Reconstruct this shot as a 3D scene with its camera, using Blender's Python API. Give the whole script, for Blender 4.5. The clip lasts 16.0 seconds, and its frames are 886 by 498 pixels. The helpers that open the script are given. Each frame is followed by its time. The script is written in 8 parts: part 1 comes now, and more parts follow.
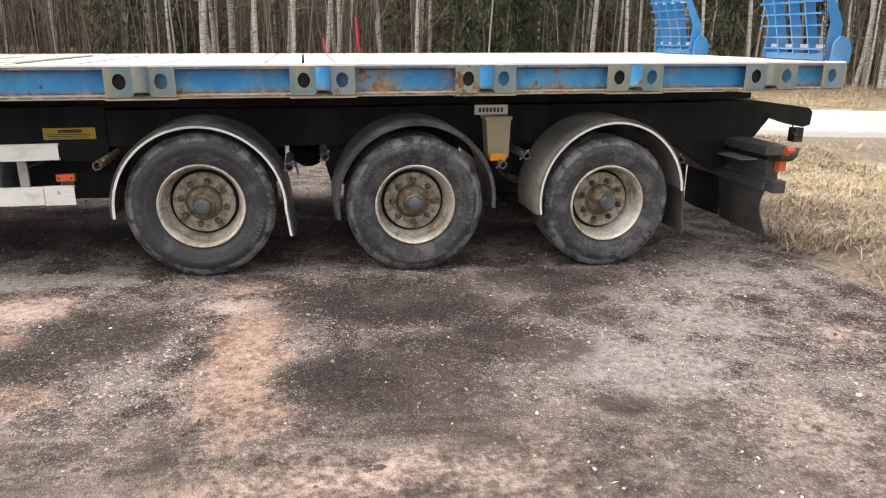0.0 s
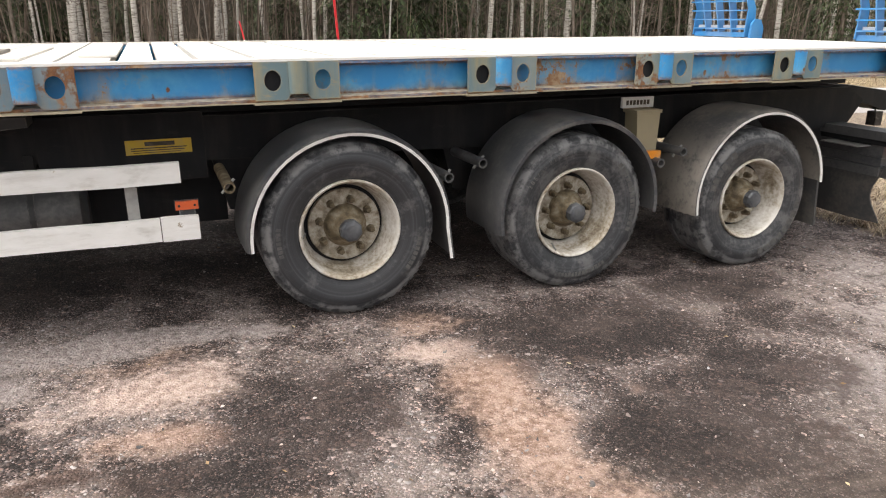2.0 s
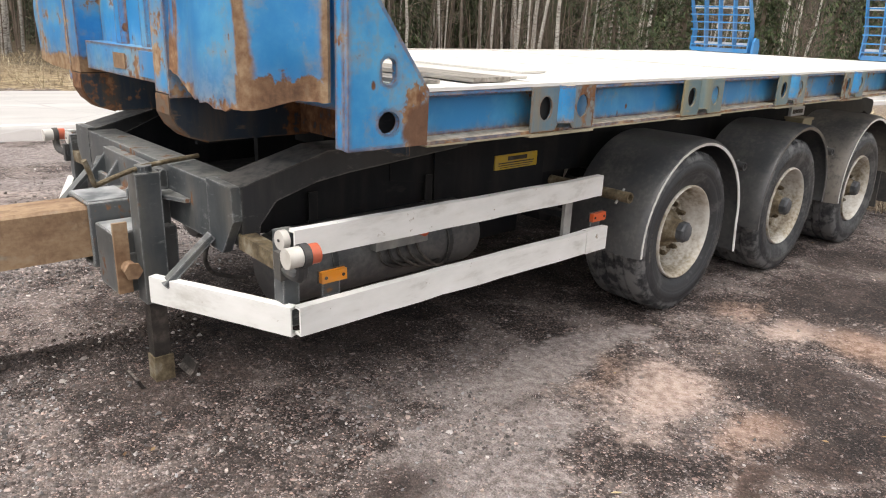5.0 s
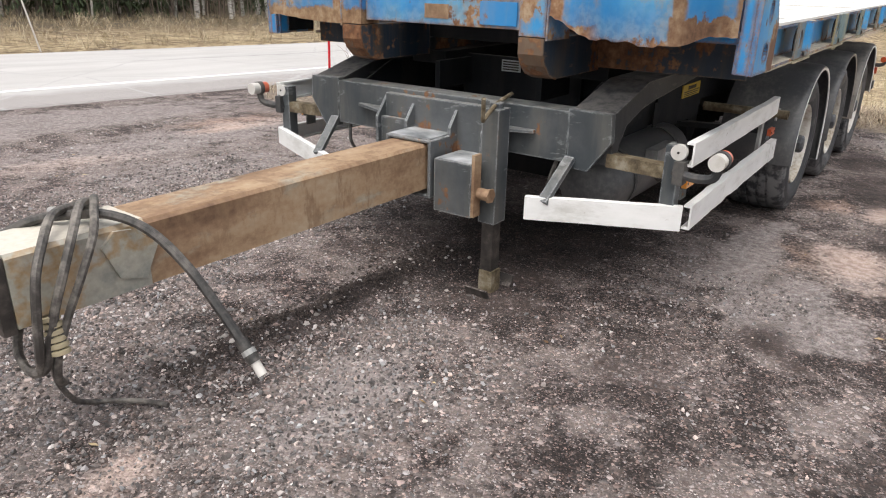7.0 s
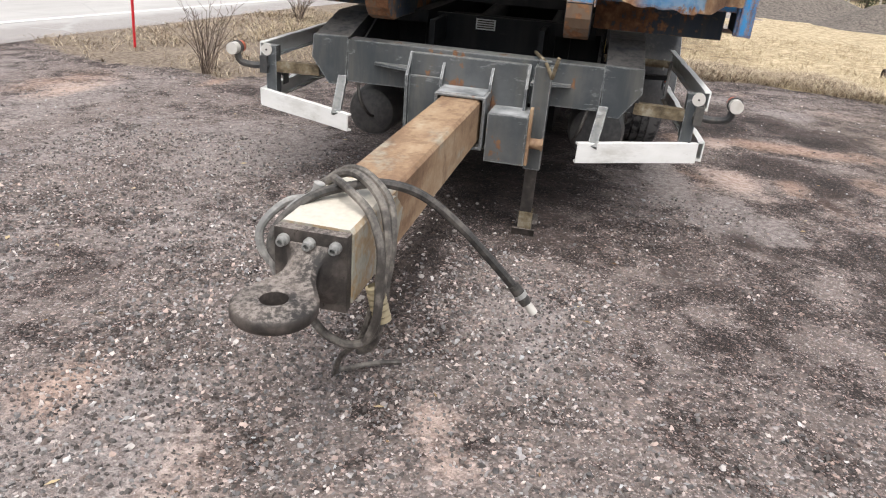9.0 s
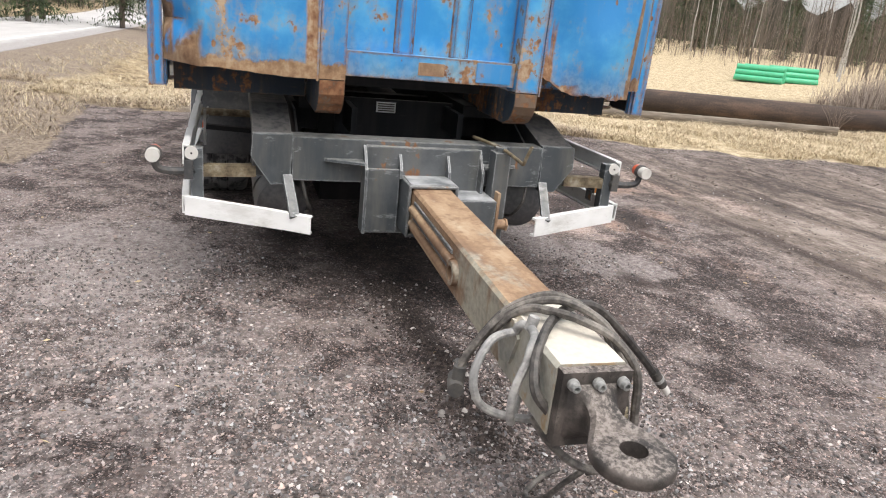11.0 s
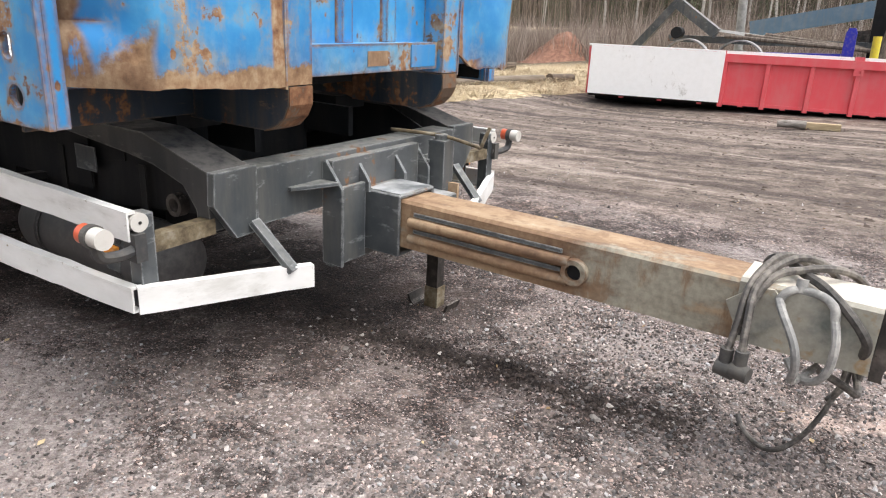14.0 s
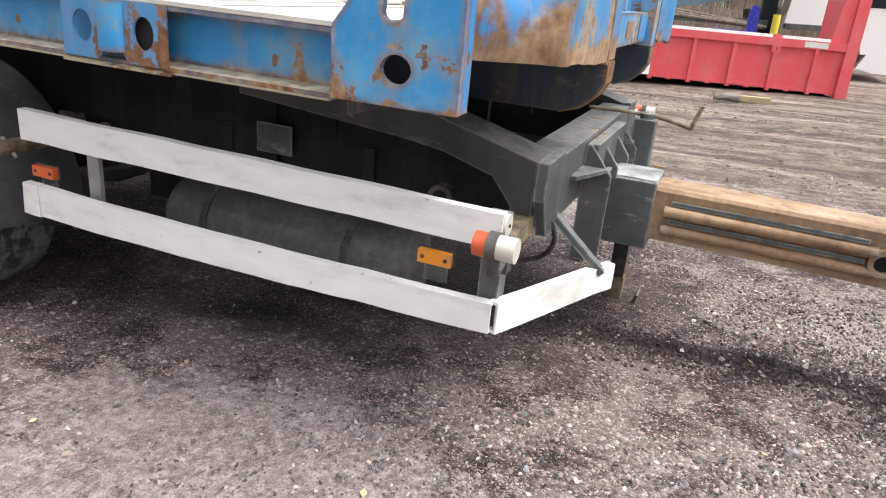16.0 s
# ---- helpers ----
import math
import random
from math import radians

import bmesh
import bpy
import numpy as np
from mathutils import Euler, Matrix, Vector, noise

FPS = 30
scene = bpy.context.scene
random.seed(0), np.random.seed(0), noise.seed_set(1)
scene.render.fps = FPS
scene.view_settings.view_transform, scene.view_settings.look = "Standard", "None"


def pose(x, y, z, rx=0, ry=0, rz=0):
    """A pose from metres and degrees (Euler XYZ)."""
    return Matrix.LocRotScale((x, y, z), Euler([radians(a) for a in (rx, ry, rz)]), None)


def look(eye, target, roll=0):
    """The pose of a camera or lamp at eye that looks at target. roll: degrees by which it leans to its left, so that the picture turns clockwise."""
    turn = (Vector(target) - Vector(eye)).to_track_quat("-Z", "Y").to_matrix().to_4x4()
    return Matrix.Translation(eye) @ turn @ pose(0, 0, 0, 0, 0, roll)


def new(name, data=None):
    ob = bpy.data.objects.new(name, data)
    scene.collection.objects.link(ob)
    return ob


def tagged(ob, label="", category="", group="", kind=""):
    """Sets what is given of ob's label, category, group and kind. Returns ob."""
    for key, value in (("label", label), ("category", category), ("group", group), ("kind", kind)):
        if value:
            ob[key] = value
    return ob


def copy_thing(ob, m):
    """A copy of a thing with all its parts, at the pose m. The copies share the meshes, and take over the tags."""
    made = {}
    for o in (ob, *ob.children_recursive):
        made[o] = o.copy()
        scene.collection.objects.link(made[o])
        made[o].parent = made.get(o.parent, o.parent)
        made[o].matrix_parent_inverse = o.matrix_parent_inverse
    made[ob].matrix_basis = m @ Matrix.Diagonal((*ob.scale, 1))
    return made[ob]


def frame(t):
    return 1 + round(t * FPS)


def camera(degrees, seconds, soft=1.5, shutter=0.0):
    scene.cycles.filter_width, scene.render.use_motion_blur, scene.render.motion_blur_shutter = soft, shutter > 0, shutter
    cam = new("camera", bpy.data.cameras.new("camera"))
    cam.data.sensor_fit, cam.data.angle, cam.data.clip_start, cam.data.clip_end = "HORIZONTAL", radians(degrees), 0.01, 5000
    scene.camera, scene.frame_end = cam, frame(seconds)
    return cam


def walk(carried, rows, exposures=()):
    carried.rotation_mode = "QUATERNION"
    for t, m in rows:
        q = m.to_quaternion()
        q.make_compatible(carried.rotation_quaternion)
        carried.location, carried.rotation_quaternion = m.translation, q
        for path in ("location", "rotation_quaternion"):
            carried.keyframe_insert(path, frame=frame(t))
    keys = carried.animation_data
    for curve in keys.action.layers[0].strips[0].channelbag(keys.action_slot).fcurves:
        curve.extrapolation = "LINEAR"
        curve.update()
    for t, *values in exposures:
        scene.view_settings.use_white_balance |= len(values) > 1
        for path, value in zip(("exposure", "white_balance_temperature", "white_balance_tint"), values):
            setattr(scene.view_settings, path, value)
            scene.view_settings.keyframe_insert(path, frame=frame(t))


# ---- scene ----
cam = camera(64.6, 16.0, 1.1)
PATH = [
    (0, (0.625, -5.552, 1.459), (1.004, -3.673, 0.889), 2.1),
    (0.5, (0.284, -5.252, 1.468), (0.78, -3.384, 0.952), 1.0),
    (1, (-0.105, -5.026, 1.452), (0.549, -3.197, 0.975), 1.0),
    (1.5, (-0.479, -4.769, 1.425), (0.241, -2.966, 0.944), 4.1),
    (2, (-0.875, -4.475, 1.421), (-0.135, -2.718, 0.818), 1.9),
    (2.5, (-1.312, -4.226, 1.39), (-0.484, -2.521, 0.753), 2.2),
    (3, (-1.724, -3.942, 1.365), (-0.883, -2.224, 0.78), 2.3),
    (3.5, (-2.166, -3.697, 1.355), (-1.179, -2.064, 0.758), 1.6),
    (4, (-2.603, -3.452, 1.359), (-1.448, -1.924, 0.784), 2.5),
    (4.5, (-3.029, -3.211, 1.362), (-1.807, -1.742, 0.773), 2.7),
    (5, (-3.477, -3.022, 1.363), (-2.166, -1.624, 0.791), 3.7),
    (5.2, (-3.642, -2.947, 1.359), (-2.334, -1.545, 0.788), 3.7),
    (7.3, (-5.317, -1.815, 1.266), (-3.729, -0.809, 0.584), 3.5),
    (7.5, (-5.437, -1.706, 1.285), (-3.816, -0.751, 0.606), 4.5),
    (8, (-5.646, -1.358, 1.252), (-3.957, -0.568, 0.528), 4.8),
    (8.5, (-5.839, -1.007, 1.259), (-4.081, -0.411, 0.514), 3.2),
    (9, (-6.0, -0.652, 1.265), (-4.182, -0.317, 0.501), 5.1),
    (9.5, (-6.033, -0.278, 1.291), (-4.189, -0.288, 0.518), 3.4),
    (10, (-6.068, 0.1, 1.303), (-4.233, -0.215, 0.571), 3.1),
    (10.2, (-6.073, 0.249, 1.33), (-4.224, -0.1, 0.653), 3.0),
    (12.3, (-5.342, 1.8, 1.412), (-3.878, 0.616, 0.737), 3.4),
    (12.5, (-5.313, 1.899, 1.366), (-3.933, 0.637, 0.658), 1.3),
    (13, (-5.059, 2.094, 1.374), (-3.784, 0.697, 0.724), 1.8),
    (13.5, (-4.718, 2.209, 1.396), (-3.517, 0.744, 0.757), 1.0),
    (14, (-4.361, 2.285, 1.348), (-3.322, 0.691, 0.735), 1.2),
    (14.5, (-4.005, 2.353, 1.296), (-3.029, 0.734, 0.643), 2.1),
    (15, (-3.639, 2.398, 1.291), (-2.77, 0.741, 0.583), 3.0),
    (15.5, (-3.275, 2.534, 1.297), (-2.529, 0.819, 0.587), 3.0),
    (16, (-2.914, 2.708, 1.295), (-2.22, 0.963, 0.607), 3.6),
]
EXPOSURE = [(0.0, 0.80, 6950, 11), (3.6, 0.78, 6900, 11), (5.2, 0.55, 6850, 11), (7.3, 0.43, 6600, 11), (8.6, 0.45, 6600, 11), (10.2, 0.53, 6600, 11), (12.5, 0.74, 6600, 11), (14.0, 0.80, 6600, 11), (16.0, 0.98, 6700, 11)]
walk(cam, [(t, look(eye, target, roll)) for t, eye, target, roll in PATH], EXPOSURE)

# ---- world, sun, exposure ----
world = bpy.data.worlds.new("overcast_sky")
scene.world = world
world.use_nodes = True
wn = world.node_tree.nodes
wl = world.node_tree.links
sky = wn.new("ShaderNodeTexSky")
sky.sky_type = 'NISHITA'
sky.sun_disc = False
sky.sun_elevation = radians(68)
sky.sun_rotation = radians(262)
sky.air_density, sky.dust_density, sky.ozone_density = 1.0, 4.0, 1.0
grey = wn.new("ShaderNodeHueSaturation")
grey.inputs["Saturation"].default_value = 0.22
wl.new(sky.outputs[0], grey.inputs["Color"])
wl.new(grey.outputs[0], wn["Background"].inputs["Color"])
wn["Background"].inputs["Strength"].default_value = 0.20

sun_data = bpy.data.lights.new("sun", 'SUN')
sun_data.energy, sun_data.angle, sun_data.color = 0.9, radians(50), (1.0, 0.96, 0.9)
sun_lamp = new("sun", sun_data)
sun_lamp.matrix_world = look((-7.0, -1.0, 20), (0, 0, 0))


# ---- mesh tools ----
def link_part(name, me, parent, label=""):
    ob = new(name, me)
    if parent is not None:
        ob.parent = parent
    if label:
        ob["label"] = label
    return ob


def part(name, bm, mat, parent, label="", smooth=False, bevel=0.0):
    if bevel:
        edges = [e for e in bm.edges if len(e.link_faces) == 2 and e.calc_face_angle(0) > 0.5]
        bmesh.ops.bevel(bm, geom=edges, offset=bevel, segments=1, affect='EDGES', clamp_overlap=True)
    bmesh.ops.recalc_face_normals(bm, faces=bm.faces)
    me = bpy.data.meshes.new(name)
    bm.to_mesh(me)
    bm.free()
    if mat is not None:
        me.materials.append(mat)
    if smooth:
        me.shade_smooth()
        me.set_sharp_from_angle(angle=radians(40))
    return link_part(name, me, parent, label)


def thing(name, label, category, m=None, group="", kind=""):
    ob = new(name)
    ob.empty_display_size = 0.1
    if m is not None:
        ob.matrix_basis = m
    return tagged(ob, label, category, group, kind)


def box(bm, x0, x1, y0, y1, z0, z1):
    v = [bm.verts.new((x, y, z)) for x in (x0, x1) for y in (y0, y1) for z in (z0, z1)]
    for f in ((0, 1, 3, 2), (4, 6, 7, 5), (0, 4, 5, 1), (2, 3, 7, 6), (0, 2, 6, 4), (1, 5, 7, 3)):
        bm.faces.new([v[i] for i in f])
    return v


def nb():
    return bmesh.new()


def boxed(*a):
    bm = nb()
    box(bm, *a)
    return bm


def beam(bm, a, b, w, h, up=(0, 0, 1)):
    """A bar of section w (sideways) by h between two points."""
    a, b = Vector(a), Vector(b)
    d = (b - a).normalized()
    s = d.cross(Vector(up)).normalized()
    t = s.cross(d)
    ring = []
    for p in (a, b):
        ring.append([bm.verts.new(p + s * i * w / 2 + t * j * h / 2) for i, j in ((-1, -1), (1, -1), (1, 1), (-1, 1))])
    for i in range(4):
        bm.faces.new((ring[0][i], ring[0][(i + 1) % 4], ring[1][(i + 1) % 4], ring[1][i]))
    bm.faces.new(ring[0][::-1])
    bm.faces.new(ring[1])


def prism(bm, pts, axis, a, b):
    """A polygon drawn across an axis, carried from a to b along it."""
    def at(p, q, h):
        return {"x": (h, p, q), "y": (p, h, q), "z": (p, q, h)}[axis]
    lo = [bm.verts.new(at(p, q, a)) for p, q in pts]
    hi = [bm.verts.new(at(p, q, b)) for p, q in pts]
    n = len(pts)
    bm.faces.new(lo)
    bm.faces.new(hi[::-1])
    for i in range(n):
        bm.faces.new((lo[i], hi[i], hi[(i + 1) % n], lo[(i + 1) % n]))


def oval(cx, cy, rx, ry, n=16):
    return [(cx + rx * math.cos(2 * math.pi * i / n), cy + ry * math.sin(2 * math.pi * i / n)) for i in range(n)]


def holed(bm, outer, holes, axis, a, b):
    """A plate with holes through it."""
    def at(p, q, h):
        return {"x": (h, p, q), "y": (p, h, q), "z": (p, q, h)}[axis]
    edges = []
    for loop in [outer] + holes:
        vs = [bm.verts.new(at(p, q, a)) for p, q in loop]
        edges += [bm.edges.new((vs[i], vs[(i + 1) % len(vs)])) for i in range(len(vs))]
    got = bmesh.ops.triangle_fill(bm, use_beauty=True, use_dissolve=False, edges=edges)
    faces = [g for g in got["geom"] if isinstance(g, bmesh.types.BMFace)]
    ext = bmesh.ops.extrude_face_region(bm, geom=faces)
    vs = [g for g in ext["geom"] if isinstance(g, bmesh.types.BMVert)]
    step = {"x": (b - a, 0, 0), "y": (0, b - a, 0), "z": (0, 0, b - a)}[axis]
    bmesh.ops.translate(bm, vec=step, verts=vs)


def smooth_path(pts, per=6):
    pts = [Vector(p) for p in pts]
    out = []
    for i in range(len(pts) - 1):
        p0, p1, p2, p3 = pts[max(i - 1, 0)], pts[i], pts[i + 1], pts[min(i + 2, len(pts) - 1)]
        for k in range(per):
            t = k / per
            out.append(0.5 * (2 * p1 + (p2 - p0) * t + (2 * p0 - 5 * p1 + 4 * p2 - p3) * t * t + (3 * p1 - p0 - 3 * p2 + p3) * t ** 3))
    out.append(pts[-1])
    return out


def tube(bm, pts, r, n=8, r_end=None):
    pts = [Vector(p) for p in pts]
    up = Vector((0.13, 0.31, 0.94))
    rings = []
    for i, p in enumerate(pts):
        d = (pts[min(i + 1, len(pts) - 1)] - pts[max(i - 1, 0)]).normalized()
        s = d.cross(up)
        if s.length < 1e-3:
            s = d.cross(Vector((1, 0, 0)))
        s.normalize()
        up = s.cross(d)
        rr = r if r_end is None else r + (r_end - r) * i / (len(pts) - 1)
        rings.append([bm.verts.new(p + rr * (s * math.cos(2 * math.pi * k / n) + up * math.sin(2 * math.pi * k / n))) for k in range(n)])
    for a, b in zip(rings, rings[1:]):
        for k in range(n):
            bm.faces.new((a[k], a[(k + 1) % n], b[(k + 1) % n], b[k]))
    bm.faces.new(rings[0][::-1])
    bm.faces.new(rings[-1])


def rod(bm, a, b, r, n=12):
    tube(bm, [a, b], r, n)


def lathe(bm, prof, n=48, centre=(0, 0, 0)):
    """Turned about the y axis: prof is rows of radius and y."""
    cx, cy, cz = centre
    rings = []
    for r, y in prof:
        if r < 1e-4:
            rings.append([bm.verts.new((cx, cy + y, cz))])
        else:
            rings.append([bm.verts.new((cx + r * math.cos(2 * math.pi * k / n), cy + y, cz + r * math.sin(2 * math.pi * k / n))) for k in range(n)])
    for a, b in zip(rings, rings[1:]):
        for k in range(n):
            j = (k + 1) % n
            if len(a) == 1 and len(b) > 1:
                bm.faces.new((a[0], b[j], b[k]))
            elif len(b) == 1 and len(a) > 1:
                bm.faces.new((a[k], a[j], b[0]))
            elif len(a) > 1:
                bm.faces.new((a[k], a[j], b[j], b[k]))


# ---- materials ----
class Mat:
    """A small builder of node materials."""

    def __init__(self, name, rough=0.7, metal=0.0):
        self.m = bpy.data.materials.new(name)
        self.m.use_nodes = True
        self.t = self.m.node_tree
        self.b = self.t.nodes["Principled BSDF"]
        self.b.inputs["Roughness"].default_value = rough
        self.b.inputs["Metallic"].default_value = metal
        self.co = self.t.nodes.new("ShaderNodeTexCoord").outputs["Object"]

    def put(self, sock, v):
        if isinstance(v, bpy.types.NodeSocket):
            self.t.links.new(v, sock)
        else:
            if isinstance(v, tuple) and len(v) == 3 and sock.type == 'RGBA':
                v = (*v, 1)
            sock.default_value = v

    def math(self, op, a, b=0.0, clamp=False):
        n = self.t.nodes.new("ShaderNodeMath")
        n.operation, n.use_clamp = op, clamp
        self.put(n.inputs[0], a)
        self.put(n.inputs[1], b)
        return n.outputs[0]

    def noise(self, scale, detail=4.0, rough=0.55, co=None, distort=0.0):
        n = self.t.nodes.new("ShaderNodeTexNoise")
        self.put(n.inputs["Vector"], co or self.co)
        n.inputs["Scale"].default_value, n.inputs["Detail"].default_value = scale, detail
        n.inputs["Roughness"].default_value, n.inputs["Distortion"].default_value = rough, distort
        return n.outputs["Fac"]

    def noise_colour(self, scale, detail=3.0, co=None):
        n = self.t.nodes.new("ShaderNodeTexNoise")
        self.put(n.inputs["Vector"], co or self.co)
        n.inputs["Scale"].default_value, n.inputs["Detail"].default_value = scale, detail
        return n.outputs["Color"]

    def cells(self, scale, out="Color", co=None, feature='F1', rnd=1.0):
        n = self.t.nodes.new("ShaderNodeTexVoronoi")
        n.feature = feature
        self.put(n.inputs["Vector"], co or self.co)
        n.inputs["Scale"].default_value = scale
        n.inputs["Randomness"].default_value = rnd
        return n.outputs[out]

    def stretch(self, sx, sy, sz, co=None, loc=(0, 0, 0)):
        n = self.t.nodes.new("ShaderNodeMapping")
        self.put(n.inputs["Vector"], co or self.co)
        n.inputs["Scale"].default_value = (sx, sy, sz)
        n.inputs["Location"].default_value = loc
        return n.outputs[0]

    def step(self, v, lo, hi):
        n = self.t.nodes.new("ShaderNodeMapRange")
        n.interpolation_type = 'SMOOTHSTEP'
        self.put(n.inputs["Value"], v)
        n.inputs["From Min"].default_value, n.inputs["From Max"].default_value = lo, hi
        return n.outputs[0]

    def ramp(self, v, *stops):
        n = self.t.nodes.new("ShaderNodeValToRGB")
        e = n.color_ramp.elements
        while len(e) < len(stops):
            e.new(0.5)
        for el, (p, c) in zip(e, stops):
            el.position, el.color = p, (*c, 1)
        self.put(n.inputs[0], v)
        return n.outputs[0]

    def mix(self, f, a, b, kind='MIX'):
        n = self.t.nodes.new("ShaderNodeMix")
        n.data_type, n.blend_type = 'RGBA', kind
        self.put(n.inputs[0], f)
        self.put(n.inputs[6], a)
        self.put(n.inputs[7], b)
        return n.outputs[2]

    def axis(self, which, co=None):
        n = self.t.nodes.new("ShaderNodeSeparateXYZ")
        self.put(n.inputs[0], co or self.co)
        return n.outputs[which]

    def combine(self, x, y=0.0, z=0.0):
        n = self.t.nodes.new("ShaderNodeCombineXYZ")
        for sock, v in zip(n.inputs, (x, y, z)):
            self.put(sock, v)
        return n.outputs[0]

    def random(self):
        return self.t.nodes.new("ShaderNodeObjectInfo").outputs["Random"]

    def island(self):
        return self.t.nodes.new("ShaderNodeNewGeometry").outputs["Random Per Island"]

    def world_co(self):
        return self.t.nodes.new("ShaderNodeNewGeometry").outputs["Position"]

    def bump(self, h, strength=0.3, dist=0.01):
        n = self.t.nodes.new("ShaderNodeBump")
        n.inputs["Strength"].default_value, n.inputs["Distance"].default_value = strength, dist
        self.put(n.inputs["Height"], h)
        self.t.links.new(n.outputs[0], self.b.inputs["Normal"])

    def edges(self, radius=0.012, lo=0.02, hi=0.14):
        """One along worn corners, nought on flat faces."""
        bev = self.t.nodes.new("ShaderNodeBevel")
        bev.samples = 4
        bev.inputs["Radius"].default_value = radius
        dot = self.t.nodes.new("ShaderNodeVectorMath")
        dot.operation = 'DOT_PRODUCT'
        self.t.links.new(bev.outputs[0], dot.inputs[0])
        self.t.links.new(self.t.nodes.new("ShaderNodeNewGeometry").outputs["Normal"], dot.inputs[1])
        return self.step(self.math('SUBTRACT', 1.0, dot.outputs["Value"]), lo, hi)

    def done(self, colour, rough=None):
        self.put(self.b.inputs["Base Color"], colour)
        if rough is not None:
            self.put(self.b.inputs["Roughness"], rough)
        return self.m


def foot_rust(name, foot, reach=3.0, level=0.635, patch=None, haze=0.5, crease=False, settled=0.0):
    """Blue sheet whose foot is rusted through, with streaks running up from it."""
    k = Mat(name, 0.5)
    z = k.axis(2)
    big, fine, runs = k.noise(3.2, 6, 0.62), k.noise(28, 5, 0.6), k.noise(1.0, 5, 0.6, k.stretch(8, 8, 1.1))
    paint = k.mix(k.step(big, 0.4, 0.72), *(((0.016, 0.205, 0.49), (0.080, 0.345, 0.585)) if crease else ((0.020, 0.245, 0.56), (0.100, 0.405, 0.66))))
    paint = k.mix(k.math('MULTIPLY', k.step(runs, 0.54, 0.75), 0.3), paint, (0.30, 0.31, 0.27))
    chip = k.noise(11, 8, 0.72)
    rust = k.ramp(k.math('ADD', k.math('MULTIPLY', fine, 0.5), k.math('MULTIPLY', runs, 0.5)), (0.34, (0.055, 0.026, 0.016)), (0.45, (0.16, 0.072, 0.036)), (0.53, (0.27, 0.145, 0.072)), (0.64, (0.42, 0.31, 0.20)))
    near = k.math('MULTIPLY', k.math('SUBTRACT', foot, z), reach)
    spread_ = k.math('ADD', near, k.math('ADD', k.math('MULTIPLY', k.math('SUBTRACT', big, 0.5), 0.9 if crease else 2.0), k.math('MULTIPLY', k.math('SUBTRACT', runs, 0.5), 1.0 if crease else 1.6)))
    flecks = k.math('ADD', k.math('MULTIPLY', big, 0.36), k.math('ADD', k.math('MULTIPLY', chip, 0.42), k.math('MULTIPLY', runs, 0.31)))
    near_ = k.math('ADD', near, k.math('ADD', k.math('MULTIPLY', k.math('SUBTRACT', big, 0.5), 0.9), k.math('MULTIPLY', k.math('SUBTRACT', runs, 0.5), 1.0)))
    film = k.math('MULTIPLY', k.step(near_, -0.45, 0.15), haze)
    paint = k.mix(film, paint, k.mix(k.step(fine, 0.4, 0.6), (0.15, 0.120, 0.080), (0.32, 0.285, 0.215)))
    worn = k.step(k.math('MULTIPLY', k.edges(0.028, 0.01, 0.10), k.math('ADD', k.math('ADD', 0.1, big), k.math('MULTIPLY', chip, 0.6))), 0.46, 0.58)
    m = k.math('MAXIMUM', k.math('MAXIMUM', k.step(k.math('ADD', spread_, k.math('MULTIPLY', k.math('SUBTRACT', chip, 0.5), 1.6)), 0.18, 0.30), worn), k.step(flecks, level, level + 0.018))
    spot = k.t.nodes.new("ShaderNodeTexVoronoi")
    k.put(spot.inputs["Vector"], k.stretch(1, 1, 0.6))
    spot.inputs["Scale"].default_value = 11
    dots = k.math('MULTIPLY', k.step(k.math('ADD', spot.outputs["Distance"], k.math('MULTIPLY', fine, 0.15)), 0.20, 0.155), k.step(k.axis(0, spot.outputs["Color"]), 0.52, 0.56))
    m = k.math('MAXIMUM', m, dots)
    if crease:
        # one side: rust streak down the fold and a brown band beside the post; other side: bare bent flap below the tear
        y = k.axis(1)
        v = k.math('ADD', k.math('ABSOLUTE', y), k.math('MULTIPLY', k.math('SUBTRACT', big, 0.5), 0.06))
        up = k.math('ADD', z, k.math('MULTIPLY', k.math('SUBTRACT', chip, 0.5), 0.16))
        road_side = k.step(y, -0.1, 0.1)
        yard_side = k.math('SUBTRACT', 1.0, road_side)
        streak = k.math('MULTIPLY', k.step(k.math('ABSOLUTE', k.math('SUBTRACT', v, 1.065)), 0.022, 0.012), k.step(k.math('ADD', runs, k.math('MULTIPLY', chip, 0.5)), 0.66, 0.72))
        band = k.math('MULTIPLY', k.step(v, 1.035, 1.045), k.step(up, 1.318, 1.306))
        edge_ = k.math('MULTIPLY', k.step(v, 1.205, 1.220), k.step(k.math('ADD', runs, k.math('MULTIPLY', chip, 0.4)), 0.62, 0.68))
        band = k.math('MAXIMUM', band, edge_)
        lip = k.math('MULTIPLY', k.step(up, 1.262, 1.245), k.step(v, 0.80, 0.70))
        flap = k.math('MULTIPLY', k.math('MULTIPLY', k.step(v, 1.045, 1.075), k.step(k.math('ADD', up, k.math('MULTIPLY', k.math('SUBTRACT', v, 1.07), 1.1)), 1.42, 1.38)), 1.0)
        strip = k.math('MULTIPLY', k.step(v, 1.165, 1.185), k.step(k.math('ADD', runs, k.math('MULTIPLY', chip, 0.4)), 0.58, 0.66))
        flap = k.math('MAXIMUM', flap, k.step(up, 1.285, 1.265))
        seam = k.math('MULTIPLY', k.step(k.math('ABSOLUTE', k.math('SUBTRACT', v, 0.585)), 0.035, 0.020), k.step(runs, 0.44, 0.52))
